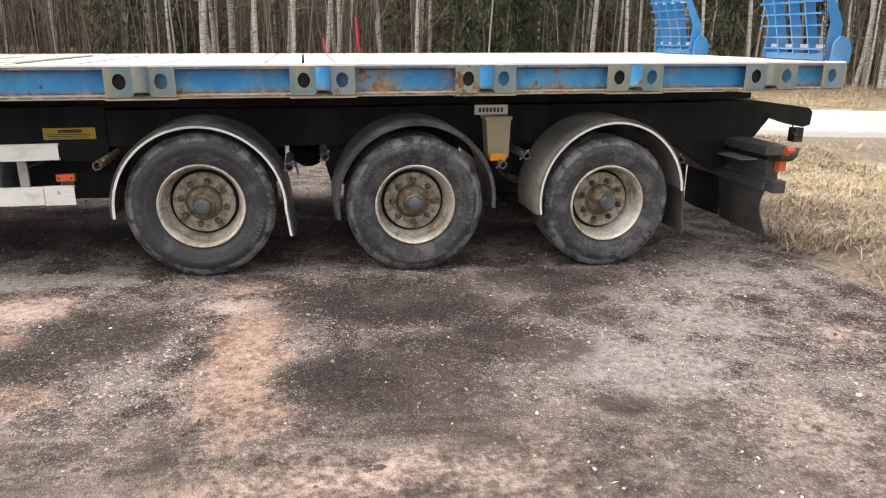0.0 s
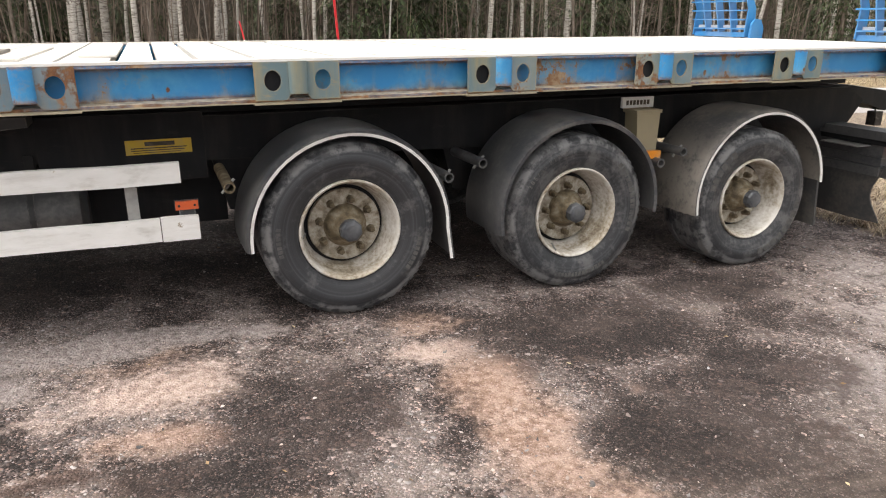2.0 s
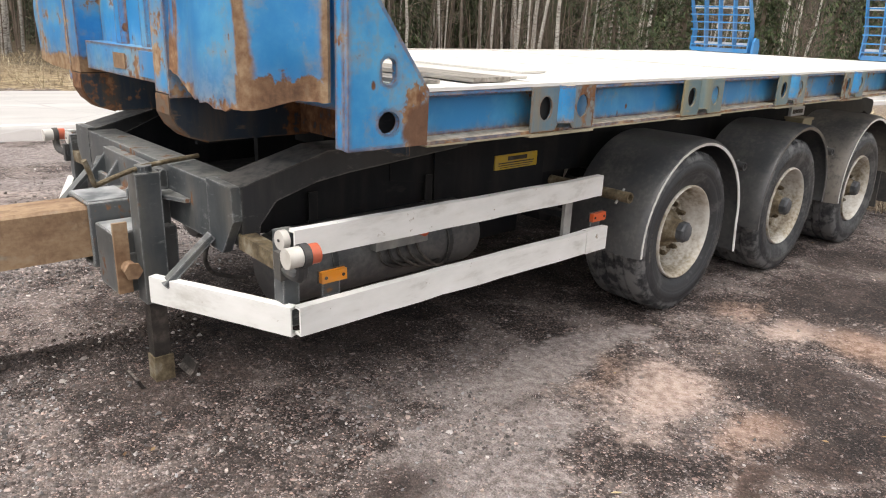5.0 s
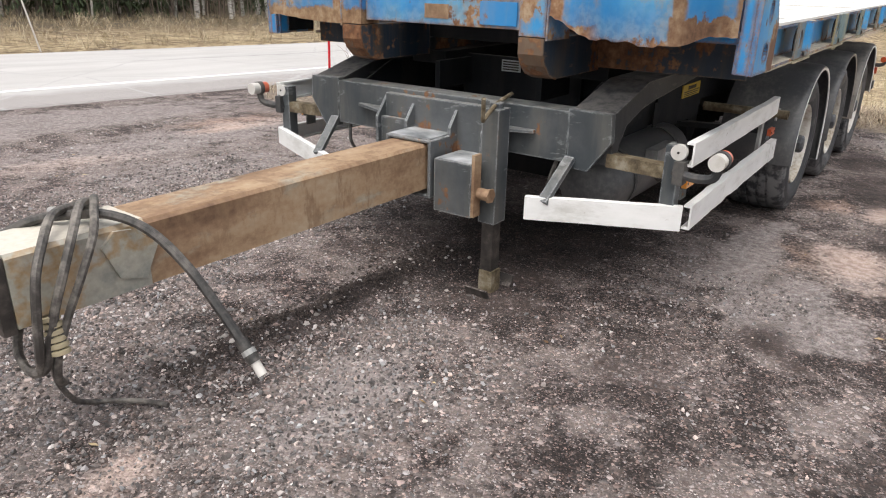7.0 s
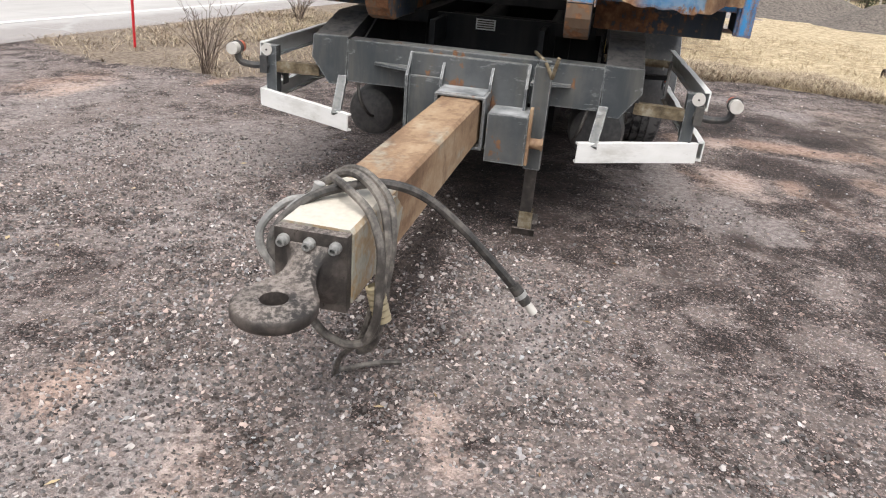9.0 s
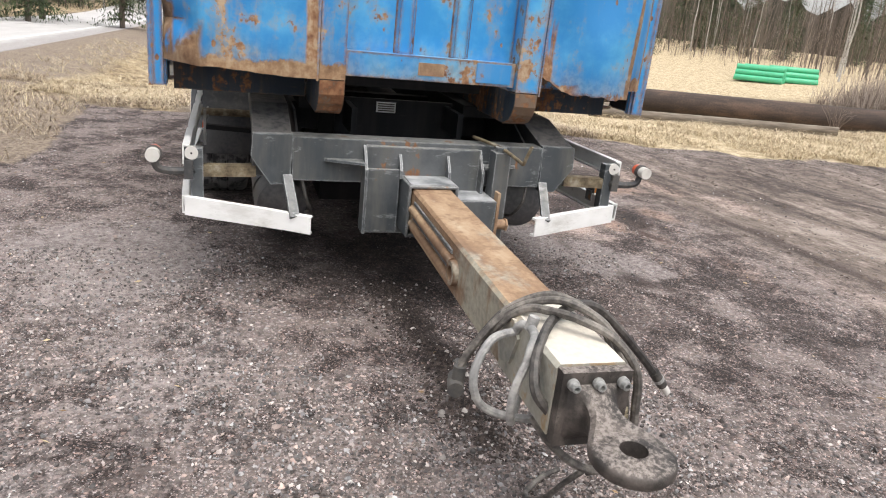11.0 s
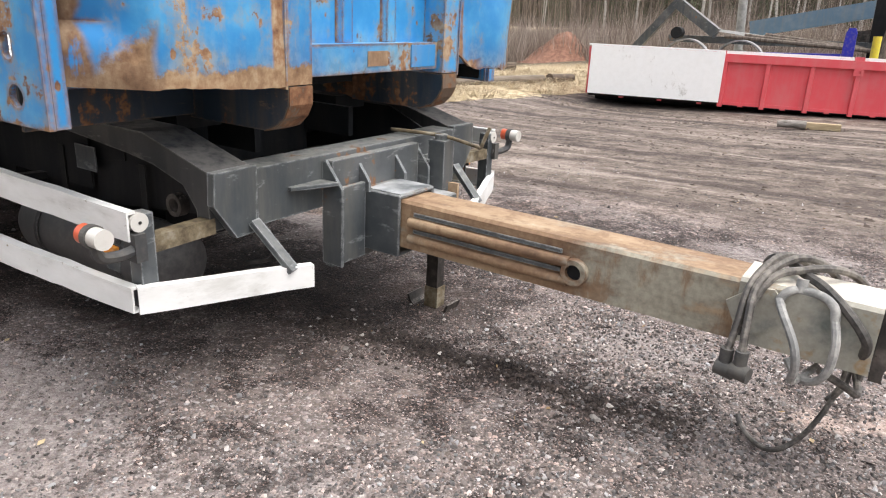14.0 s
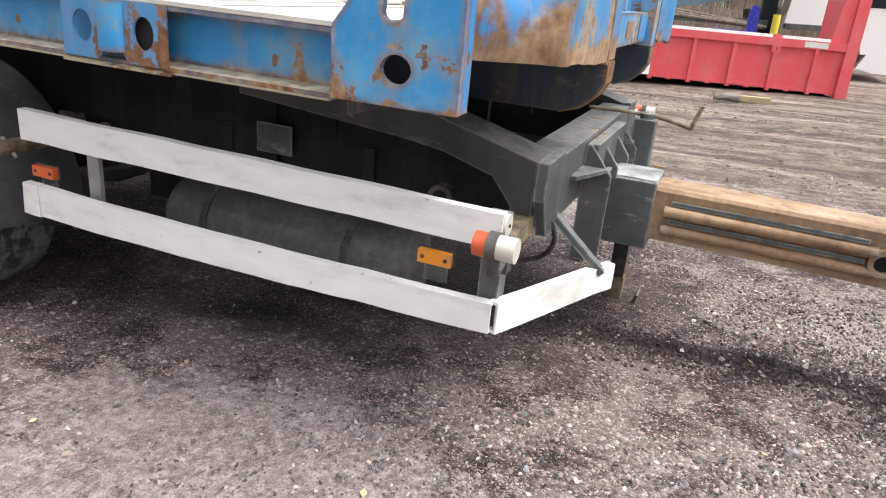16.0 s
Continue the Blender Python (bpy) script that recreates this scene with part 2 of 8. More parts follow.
        rust = k.mix(k.math('MULTIPLY', k.math('MULTIPLY', flap, road_side), 0.85), rust, k.ramp(k.math('ADD', k.math('MULTIPLY', big, 0.7), k.math('MULTIPLY', fine, 0.3)), (0.38, (0.14, 0.075, 0.038)), (0.47, (0.27, 0.165, 0.088)), (0.54, (0.38, 0.265, 0.155)), (0.64, (0.50, 0.41, 0.29))))
        rust = k.mix(k.math('MULTIPLY', k.math('MAXIMUM', k.math('MAXIMUM', band, strip), streak), 0.7), rust, k.ramp(k.math('ADD', k.math('MULTIPLY', chip, 0.6), k.math('MULTIPLY', runs, 0.4)), (0.40, (0.075, 0.040, 0.023)), (0.5, (0.18, 0.105, 0.058)), (0.60, (0.34, 0.25, 0.155))))
        m = k.math('MAXIMUM', k.math('MAXIMUM', m, seam), k.math('ADD', k.math('MULTIPLY', yard_side, k.math('MAXIMUM', streak, k.math('MAXIMUM', band, lip))), k.math('MULTIPLY', road_side, k.math('MAXIMUM', flap, strip))))
    if patch:
        cx, cz, rx, rz = patch
        d = k.math('ADD', k.math('POWER', k.math('DIVIDE', k.math('SUBTRACT', k.axis(0), cx), rx), 2.0), k.math('POWER', k.math('DIVIDE', k.math('SUBTRACT', z, cz), rz), 2.0))
        side = k.step(k.axis(1), 0.0, -0.1)
        p = k.math('MULTIPLY', k.step(k.math('ADD', d, k.math('MULTIPLY', k.math('SUBTRACT', big, 0.5), 3.0)), 1.15, 0.75), side)
        rust = k.mix(p, rust, k.mix(fine, (0.09, 0.04, 0.022), (0.22, 0.12, 0.07)))
        m = k.math('MAXIMUM', m, p)
    if settled:
        top = k.step(k.axis(2, k.t.nodes.new("ShaderNodeNewGeometry").outputs["Normal"]), 0.5, 0.9)
        paint = k.mix(k.math('MULTIPLY', top, settled), paint, k.mix(k.step(fine, 0.4, 0.6), (0.34, 0.27, 0.18), (0.58, 0.50, 0.38)))
        m = k.math('MULTIPLY', m, k.math('SUBTRACT', 1.0, k.math('MULTIPLY', top, 0.8)))
    # paint bleached and stained for a little way round each rusted spot
    halo = k.math('MULTIPLY', k.step(flecks, level - 0.06, level), 0.35)
    paint = k.mix(halo, paint, (0.30, 0.24, 0.16))
    k.bump(k.math('ADD', k.math('MULTIPLY', m, -0.7), k.math('MULTIPLY', fine, k.math('ADD', 0.25, m))), 0.4, 0.005)
    return k.done(k.mix(m, paint, rust), k.math('ADD', k.math('MULTIPLY', m, 0.3), 0.45))


def painted_steel(name, paint, rust_level=0.62, dust=0.35, dust_colour=(0.20, 0.17, 0.13), rough=0.5, fade=0.25, worn=None, film=0.0):
    """Worn paint: patches of rust, faded and dusty places, fine scratches."""
    k = Mat(name, rough)
    big = k.noise(2.3, 6, 0.62)
    fine = k.noise(26, 5, 0.6)
    runs = k.noise(1.0, 5, 0.6, k.stretch(9, 9, 1.3))
    faded = k.mix(k.step(big, 0.40, 0.72), paint, tuple(c + (0.45 - c) * fade for c in paint))
    dusty = k.mix(k.math('MULTIPLY', k.step(runs, 0.42, 0.72), dust), faded, dust_colour)
    scuff = k.step(k.noise(7, 6, 0.72, k.stretch(1, 1, 3)), 0.58, 0.68)
    if film:
        up = k.math('MULTIPLY', k.step(k.axis(2, k.t.nodes.new("ShaderNodeNewGeometry").outputs["Normal"]), 0.5, 0.9), film)
        dusty = k.mix(k.math('MULTIPLY', up, k.step(fine, 0.3, 0.6)), dusty, tuple(min(c * 3.2, 0.6) for c in dust_colour))
    if worn:
        dusty = k.mix(k.math('MULTIPLY', scuff, 0.5), dusty, worn)
        dusty = k.mix(k.math('MULTIPLY', k.edges(0.012), k.step(k.math('ADD', fine, k.math('MULTIPLY', big, 0.5)), 0.55, 0.85)), dusty, worn)
    spot = k.math('ADD', k.math('MULTIPLY', big, 0.55), k.math('ADD', k.math('MULTIPLY', fine, 0.27), k.math('MULTIPLY', runs, 0.32)))
    mask = k.step(spot, rust_level, rust_level + 0.045)
    rust = k.ramp(fine, (0.25, (0.055, 0.026, 0.015)), (0.5, (0.165, 0.075, 0.036)), (0.75, (0.30, 0.165, 0.085)))
    k.bump(k.math('ADD', k.math('MULTIPLY', mask, -0.6), fine), 0.25, 0.004)
    return k.done(k.mix(mask, dusty, rust), k.math('ADD', k.math('MULTIPLY', mask, 0.35), rough))


BLUE_OLD = painted_steel("blue_paint_flaking", (0.028, 0.235, 0.53), 0.605, 0.40, (0.30, 0.27, 0.20), 0.5)
KHAKI = painted_steel("dirty_khaki_paint", (0.33, 0.29, 0.20), 0.64, 0.7, (0.42, 0.37, 0.27), 0.65, 0.2)
GREY = painted_steel("grey_chassis_paint", (0.046, 0.055, 0.061), 0.655, 0.7, (0.135, 0.132, 0.118), 0.42, 0.18, (0.33, 0.345, 0.35), 0.32)
ARM = painted_steel("charcoal_arm_paint", (0.024, 0.026, 0.029), 0.69, 0.55, (0.075, 0.07, 0.063), 0.5, 0.06, (0.19, 0.185, 0.17), 0.42)
STAKE = painted_steel("khaki_and_blue_stake_paint", (0.13, 0.20, 0.22), 0.64, 0.95, (0.30, 0.27, 0.16), 0.6, 0.3, (0.36, 0.27, 0.14), 0.0)
STAKE_RUSTY = painted_steel("rusting_stake_paint", (0.09, 0.18, 0.24), 0.615, 0.8, (0.27, 0.21, 0.13), 0.6, 0.3, (0.24, 0.14, 0.075), 0.0)
BLACK = painted_steel("black_chassis_paint", (0.014, 0.015, 0.017), 0.80, 0.4, (0.044, 0.041, 0.038), 0.6, 0.015, (0.035, 0.034, 0.033), 0.35)
for dull in (BLACK,):
    dull.node_tree.nodes["Principled BSDF"].inputs["Specular IOR Level"].default_value = 0.15
RED = painted_steel("red_container_paint", (0.72, 0.085, 0.105), 0.72, 0.25, (0.62, 0.21, 0.20), 0.45, 0.12)
FADED_BLUE = painted_steel("faded_blue_machine_paint", (0.11, 0.19, 0.27), 0.68, 0.3, (0.25, 0.24, 0.2), 0.6)
RAMP_BLUE = painted_steel("bright_blue_ramp_paint", (0.016, 0.21, 0.50), 0.72, 0.2, (0.2, 0.2, 0.2), 0.4)


def rusty_steel():
    k = Mat("rusted_drawbar_steel", 0.75)
    a = k.noise(3.0, 6, 0.6, k.stretch(0.6, 2, 2))
    b = k.noise(40, 5, 0.65)
    c = k.noise(7, 4, 0.6, k.stretch(0.35, 1, 1))
    base = k.ramp(k.math('ADD', k.math('MULTIPLY', a, 0.75), k.math('MULTIPLY', b, 0.25)),
                  (0.30, (0.085, 0.047, 0.028)), (0.44, (0.225, 0.135, 0.078)), (0.55, (0.36, 0.245, 0.148)), (0.70, (0.46, 0.375, 0.265)))
    mill = k.ramp(k.math('ADD', k.math('MULTIPLY', b, 0.5), k.math('MULTIPLY', c, 0.5)), (0.35, (0.15, 0.138, 0.112)), (0.62, (0.38, 0.35, 0.275)))
    bare = k.math('MULTIPLY', k.step(k.axis(0), -0.60, -1.25), k.step(k.axis(0), -2.2, -2.0))
    flank = k.step(k.axis(1, k.t.nodes.new("ShaderNodeNewGeometry").outputs["Normal"]), 0.3, 0.7)
    bare = k.math('MULTIPLY', bare, k.math('ADD', 0.06, k.math('MULTIPLY', flank, 0.085)))
    col = k.mix(k.step(k.math('ADD', k.math('ADD', k.math('MULTIPLY', c, 0.75), k.math('MULTIPLY', k.noise(14, 6, 0.7), 0.25)), bare), 0.55, 0.68), base, mill)
    # rust runs that cross the flanks
    runs = k.noise(5.5, 6, 0.68, k.stretch(1.6, 1.6, 0.5))
    col = k.mix(k.math('MULTIPLY', k.step(runs, 0.50, 0.62), 0.8), col, k.mix(b, (0.12, 0.065, 0.036), (0.33, 0.215, 0.125)))
    k.bump(b, 0.35, 0.003)
    return k.done(col, k.math('ADD', k.math('MULTIPLY', b, 0.2), 0.62))


RUST = rusty_steel()


def block_steel():
    k = Mat("worn_grey_tan_steel", 0.6)
    a = k.noise(5, 6, 0.6)
    b = k.noise(45, 4, 0.6)
    col = k.ramp(a, (0.33, (0.19, 0.22, 0.205)), (0.45, (0.36, 0.35, 0.30)), (0.53, (0.40, 0.385, 0.32)), (0.585, (0.37, 0.24, 0.11)), (0.66, (0.42, 0.41, 0.36)))
    # faces that point up are mixed paler
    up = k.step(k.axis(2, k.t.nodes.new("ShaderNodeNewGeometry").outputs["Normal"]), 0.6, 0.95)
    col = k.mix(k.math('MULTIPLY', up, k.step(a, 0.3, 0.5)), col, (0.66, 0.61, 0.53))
    k.bump(b, 0.3, 0.003)
    return k.done(k.mix(0.25, col, k.ramp(b, (0.3, (0.08, 0.07, 0.05)), (0.7, (0.5, 0.47, 0.4)))), 0.6)


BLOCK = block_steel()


def bare_steel():
    k = Mat("greasy_bare_steel", 0.6, 0.0)
    a, b = k.noise(9, 6, 0.65), k.noise(70, 5, 0.7)
    col = k.ramp(a, (0.36, (0.014, 0.012, 0.011)), (0.5, (0.040, 0.034, 0.030)), (0.62, (0.095, 0.080, 0.070)), (0.75, (0.18, 0.155, 0.138)))
    up = k.step(k.axis(2, k.t.nodes.new("ShaderNodeNewGeometry").outputs["Normal"]), 0.45, 0.9)
    dust = k.math('MULTIPLY', up, k.step(k.math('ADD', k.math('MULTIPLY', a, 0.5), k.math('MULTIPLY', b, 0.5)), 0.42, 0.56))
    col = k.mix(k.math('MULTIPLY', dust, 0.85), col, k.mix(k.step(b, 0.4, 0.62), (0.12, 0.098, 0.084), (0.27, 0.237, 0.213)))
    pits = k.step(k.noise(38, 4, 0.7), 0.62, 0.68)
    col = k.mix(pits, col, (0.030, 0.022, 0.018))
    k.bump(k.math('SUBTRACT', b, pits), 0.45, 0.003)
    return k.done(col, 0.62)


DARK_STEEL = bare_steel()


def galvanised(name, c0, c1):
    k = Mat(name, 0.45, 0.3)
    a = k.noise(9, 5, 0.6)
    k.bump(k.noise(50, 3), 0.15, 0.002)
    return k.done(k.ramp(a, (0.35, c0), (0.7, c1)), k.math('ADD', k.math('MULTIPLY', a, 0.3), 0.35))


WORN = galvanised("pale_worn_grey_paint", (0.16, 0.175, 0.18), (0.55, 0.56, 0.57))
HUBCAP = galvanised("greasy_grey_hub_cap", (0.055, 0.060, 0.068), (0.17, 0.178, 0.19))
GALV = galvanised("dusty_galvanised_steel", (0.22, 0.225, 0.22), (0.42, 0.42, 0.40))


def white_rail():
    k = Mat("scuffed_white_rail_paint", 0.42)
    a = k.noise(6, 6, 0.6, k.stretch(1, 1, 2.5))
    b = k.noise(70, 4, 0.6)
    col = k.ramp(a, (0.28, (0.60, 0.595, 0.56)), (0.42, (0.77, 0.772, 0.75)), (0.7, (0.85, 0.85, 0.835)))
    grime = k.step(k.noise(3.0, 6, 0.7, k.stretch(0.6, 1, 3)), 0.52, 0.70)
    col = k.mix(k.math('MULTIPLY', grime, 0.35), col, (0.40, 0.385, 0.335))
    spots = k.step(k.noise(17, 5, 0.7), 0.66, 0.72)
    k.bump(k.math('ADD', a, k.math('MULTIPLY', b, 0.1)), 0.12, 0.01)
    return k.done(k.mix(spots, col, (0.34, 0.29, 0.22)), k.math('ADD', k.math('MULTIPLY', a, 0.25), 0.28))


WHITE = white_rail()


def tyre_rubber(name, dust):
    """Black sidewall with scuffed paler rings and grey dust near the tread."""
    k = Mat(name, 0.7)
    r = k.math('SQRT', k.math('ADD', k.math('POWER', k.axis(0), 2.0), k.math('POWER', k.axis(2), 2.0)))
    a, b = k.noise(7, 6, 0.65), k.noise(45, 4, 0.6)
    wob = k.math('ADD', r, k.math('MULTIPLY', k.math('SUBTRACT', a, 0.5), 0.05))
    rings = k.noise(1.0, 4, 0.7, k.combine(k.math('MULTIPLY', r, 70.0)))
    col = k.mix(k.math('MULTIPLY', k.step(rings, 0.45, 0.65), 0.35), (0.028, 0.030, 0.034), (0.095, 0.100, 0.107))
    col = k.mix(k.math('MULTIPLY', k.step(wob, 0.388, 0.405), k.math('MULTIPLY', k.step(k.noise(13, 5, 0.6), 0.40, 0.56), 0.75)), col, (0.25, 0.252, 0.252))
    col = k.mix(k.math('MULTIPLY', k.step(k.math('ADD', k.math('MULTIPLY', a, 0.7), k.math('MULTIPLY', b, 0.3)), 0.50 - 0.16 * dust, 0.66 - 0.10 * dust), 0.45 + 0.3 * dust), col, (0.165, 0.165, 0.165))
    k.bump(k.math('ADD', b, k.math('MULTIPLY', rings, 0.8)), 0.25, 0.003)
    return k.done(col, 0.55)


def rubber(name, c, dusty, amount=0.5, rough=0.8, spray=0.0):
    k = Mat(name, rough)
    a = k.noise(5, 6, 0.65)
    b = k.noise(40, 4, 0.6)
    m = k.math('MULTIPLY', k.step(k.math('ADD', k.math('MULTIPLY', a, 0.7), k.math('MULTIPLY', b, 0.3)), 0.40, 0.68), amount)
    if spray:
        ahead = k.math('MULTIPLY', k.step(k.axis(0, k.t.nodes.new("ShaderNodeNewGeometry").outputs["Normal"]), -0.55, -1.0), spray)
        m = k.math('MAXIMUM', m, k.math('MULTIPLY', ahead, k.step(k.math('ADD', a, k.math('MULTIPLY', b, 0.4)), 0.40, 0.75)))
    k.bump(b, 0.25, 0.003)
    return k.done(k.mix(m, c, dusty), k.math('ADD', k.math('MULTIPLY', m, 0.3), rough - 0.2))


TYRE = tyre_rubber("scuffed_tyre_rubber", 0.0)
TYRE_DUSTY = tyre_rubber("dusty_tyre_rubber", 0.4)
MUDGUARD = rubber("dusty_black_plastic", (0.046, 0.050, 0.057), (0.235, 0.225, 0.21), 0.45, 0.5, 0.25)
MUDGUARD_TAN = rubber("tan_dusted_black_plastic", (0.055, 0.056, 0.058), (0.27, 0.245, 0.215), 0.6, 0.55, 0.9)
FLAP = rubber("rubber_mudflap", (0.045, 0.046, 0.048), (0.13, 0.12, 0.105), 0.7)
HOSE = rubber("grey_hose_rubber", (0.045, 0.04, 0.036), (0.27, 0.245, 0.215), 0.9, 0.75)
HOSE_DARK = rubber("black_hose_rubber", (0.02, 0.019, 0.018), (0.16, 0.145, 0.13), 0.8, 0.7)
TANK = rubber("dusty_black_tank_paint", (0.075, 0.077, 0.080), (0.20, 0.194, 0.184), 0.6, 0.55)
PALE_HOSE = rubber("pale_painted_hose", (0.20, 0.20, 0.195), (0.50, 0.485, 0.455), 0.85, 0.75)
LETTER = rubber("moulded_tyre_lettering", (0.06, 0.06, 0.06), (0.16, 0.16, 0.15), 0.8)


def rim_paint():
    k = Mat("dirty_white_rim_paint", 0.5)
    a = k.noise(4.5, 6, 0.6)
    b = k.noise(45, 4, 0.6)
    v = k.math('ADD', k.math('MULTIPLY', a, 0.7), k.math('MULTIPLY', b, 0.3))
    lip = k.ramp(v, (0.34, (0.16, 0.12, 0.075)), (0.42, (0.42, 0.37, 0.29)), (0.52, (0.60, 0.575, 0.525)), (0.65, (0.70, 0.69, 0.66)))
    barrel = k.ramp(v, (0.37, (0.12, 0.085, 0.052)), (0.45, (0.31, 0.27, 0.205)), (0.53, (0.54, 0.51, 0.455)), (0.64, (0.70, 0.69, 0.65)))
    col = k.mix(k.step(k.math('ADD', k.axis(1), k.math('MULTIPLY', k.math('SUBTRACT', a, 0.5), 0.12)), -0.168, -0.120), lip, barrel)
    k.bump(b, 0.2, 0.002)
    return k.done(col, 0.5)


RIM = rim_paint()


def hub_metal():
    k = Mat("rusty_hub_casting", 0.7)
    a = k.noise(16, 5, 0.65)
    k.bump(k.noise(50, 4), 0.35, 0.003)
    return k.done(k.ramp(a, (0.35, (0.055, 0.04, 0.022)), (0.52, (0.16, 0.125, 0.075)), (0.68, (0.28, 0.25, 0.19))), 0.7)


HUB = hub_metal()


def plastic(name, c, rough=0.3):
    k = Mat(name, rough)
    a = k.noise(18, 4)
    k.b.inputs["Coat Weight"].default_value = 0.2
    return k.done(k.mix(k.math('MULTIPLY', k.step(a, 0.45, 0.7), 0.25), c, (0.3, 0.26, 0.2)), rough)


AMBER = plastic("amber_lens", (0.78, 0.28, 0.02))
AMBER_RED = plastic("faded_orange_lens", (0.60, 0.105, 0.03))
REDLENS = plastic("red_lens", (0.58, 0.10, 0.04))
WHITELENS = plastic("milky_white_lens", (0.62, 0.60, 0.56))
YELLOW = plastic("yellow_sticker", (0.62, 0.42, 0.04), 0.5)
INK = plastic("dark_print", (0.05, 0.04, 0.03), 0.6)
STICKER = plastic("grey_sticker", (0.66, 0.68, 0.68), 0.5)
TAN = plastic("dusty_cream_plastic", (0.36, 0.31, 0.20), 0.6)
STICK_RED = plastic("red_pole_plastic", (0.72, 0.015, 0.03), 0.4)
BRIGHT_BLUE = plastic("bright_blue_plastic", (0.012, 0.03, 0.42), 0.45)
GREEN = plastic("green_tarpaulin", (0.05, 0.42, 0.22), 0.6)
HIVIS = plastic("yellow_tarp", (0.75, 0.66, 0.05), 0.6)


def deck_wood():
    k = Mat("bleached_deck_boards", 0.75)
    grain = k.noise(6, 6, 0.6, k.stretch(0.6, 9, 9))
    stain = k.noise(1.6, 5, 0.6)
    r = k.random()
    col = k.ramp(k.math('ADD', k.math('MULTIPLY', grain, 0.5), k.math('MULTIPLY', r, 0.5)),
                 (0.22, (0.52, 0.49, 0.44)), (0.5, (0.74, 0.72, 0.68)), (0.78, (0.86, 0.85, 0.82)))
    k.bump(grain, 0.25, 0.004)
    return k.done(k.mix(k.math('MULTIPLY', k.step(stain, 0.55, 0.75), 0.35), col, (0.42, 0.37, 0.30)), 0.75)


DECK = deck_wood()


BEAM = foot_rust("blue_beam_with_dirty_foot", 1.115, 9.0, 0.618, None, 0.75, False, 0.95)
# runner blue darkened for the shade under the deck, with dust and rust
RUNNER_BLUE = painted_steel("shaded_grimy_blue_paint", (0.011, 0.026, 0.045), 0.58, 0.95, (0.080, 0.062, 0.043), 0.6, 0.06, (0.20, 0.13, 0.07), 0.0)
NOSE = painted_steel("rust_brown_wear_plate", (0.13, 0.085, 0.055), 0.52, 0.8, (0.20, 0.15, 0.10), 0.7, 0.2)
SHEET = foot_rust("blue_sheet_with_rusted_foot", 1.265, 3.2, 0.612, crease=True)
# runner colour made dark to stand for shade below the deck
RUNNER = painted_steel("shaded_runner_paint", (0.022, 0.026, 0.03), 0.60, 0.5, (0.09, 0.07, 0.045), 0.65, 0.05)
GUSSET = foot_rust("blue_plate_with_rusted_foot", 1.128, 8.0, 0.598, (-1.985, 1.155, 0.105, 0.115), 0.1)
WALL = foot_rust("blue_wall_sheet", 1.25, 2.2, 0.605)



def disc_paint():
    k = Mat("dirt_caked_wheel_disc", 0.7)
    a, b = k.noise(14, 6, 0.65), k.noise(60, 4, 0.6)
    k.bump(b, 0.3, 0.003)
    return k.done(k.ramp(k.math('ADD', k.math('MULTIPLY', a, 0.7), k.math('MULTIPLY', b, 0.3)), (0.36, (0.10, 0.078, 0.052)), (0.45, (0.25, 0.215, 0.16)), (0.54, (0.40, 0.37, 0.305)), (0.66, (0.58, 0.56, 0.50))), 0.7)


DISC = disc_paint()


# ---- ground ----
def ease(a, b, x):
    t = min(max((x - a) / (b - a), 0.0), 1.0)
    return t * t * (3 - 2 * t)


def base_height(x, y):
    z = -0.07 * max(0.0, min(x, 12.5) - 5.0) * ease(5.6, 2.6, y)
    z += 0.10 * ease(13, 20, y) - 0.25 * ease(-5.5, -12, y) * ease(3.5, 0.5, x)
    z += 1.6 * ease(-22, -60, y) + 2.5 * ease(45, 110, x) * ease(30, 0, y)
    return z


def ground_height(x, y):
    z = base_height(x, y)
    n = noise.noise(Vector((x * 0.6, y * 0.6, 3))) * 0.022 + noise.noise(Vector((x * 3.1, y * 3.1, 7))) * 0.008
    n += noise.noise(Vector((x * 9, y * 9, 1))) * 0.004
    # a low ridge and a rut of loose soil that starts at the support leg
    t = (-2.15 - x) / 1.75
    if 0 < t < 1:
        d = y - 0.05 + 0.05 * t - 0.10 * noise.noise(Vector((x * 3, 4, 4)))
        lump = 0.6 + 1.3 * abs(noise.noise(Vector((x * 11, y * 11, 3))))
        n += (0.030 * lump * math.exp(-(d / 0.07) ** 2) - 0.028 * math.exp(-((d - 0.13) / 0.08) ** 2)) * math.sin(math.pi * t) ** 0.4
    # wheel tracks across the yard
    if y < -3:
        n += 0.022 * ease(-3, -5, y) * math.sin(y * 3.1 + 0.25 * x + 3.0 * noise.noise(Vector((x * 0.3, y * 0.3, 0))))
    under = ease(1.7, 1.2, abs(y + 0.06)) * ease(-3.0, -2.4, x) * ease(4.2, 3.6, x)
    return z + n * (1 - 0.75 * under)


VERGE = [(-30.0, -6.0), (-14.0, 1.6), (-10.0, 2.5), (-7.2, 2.6), (-5.2, 3.4), (-4.3, 3.85), (-3.4, 4.4), (-2.3, 4.35), (-0.9, 4.1), (0.5, 4.2), (2.0, 4.2)]


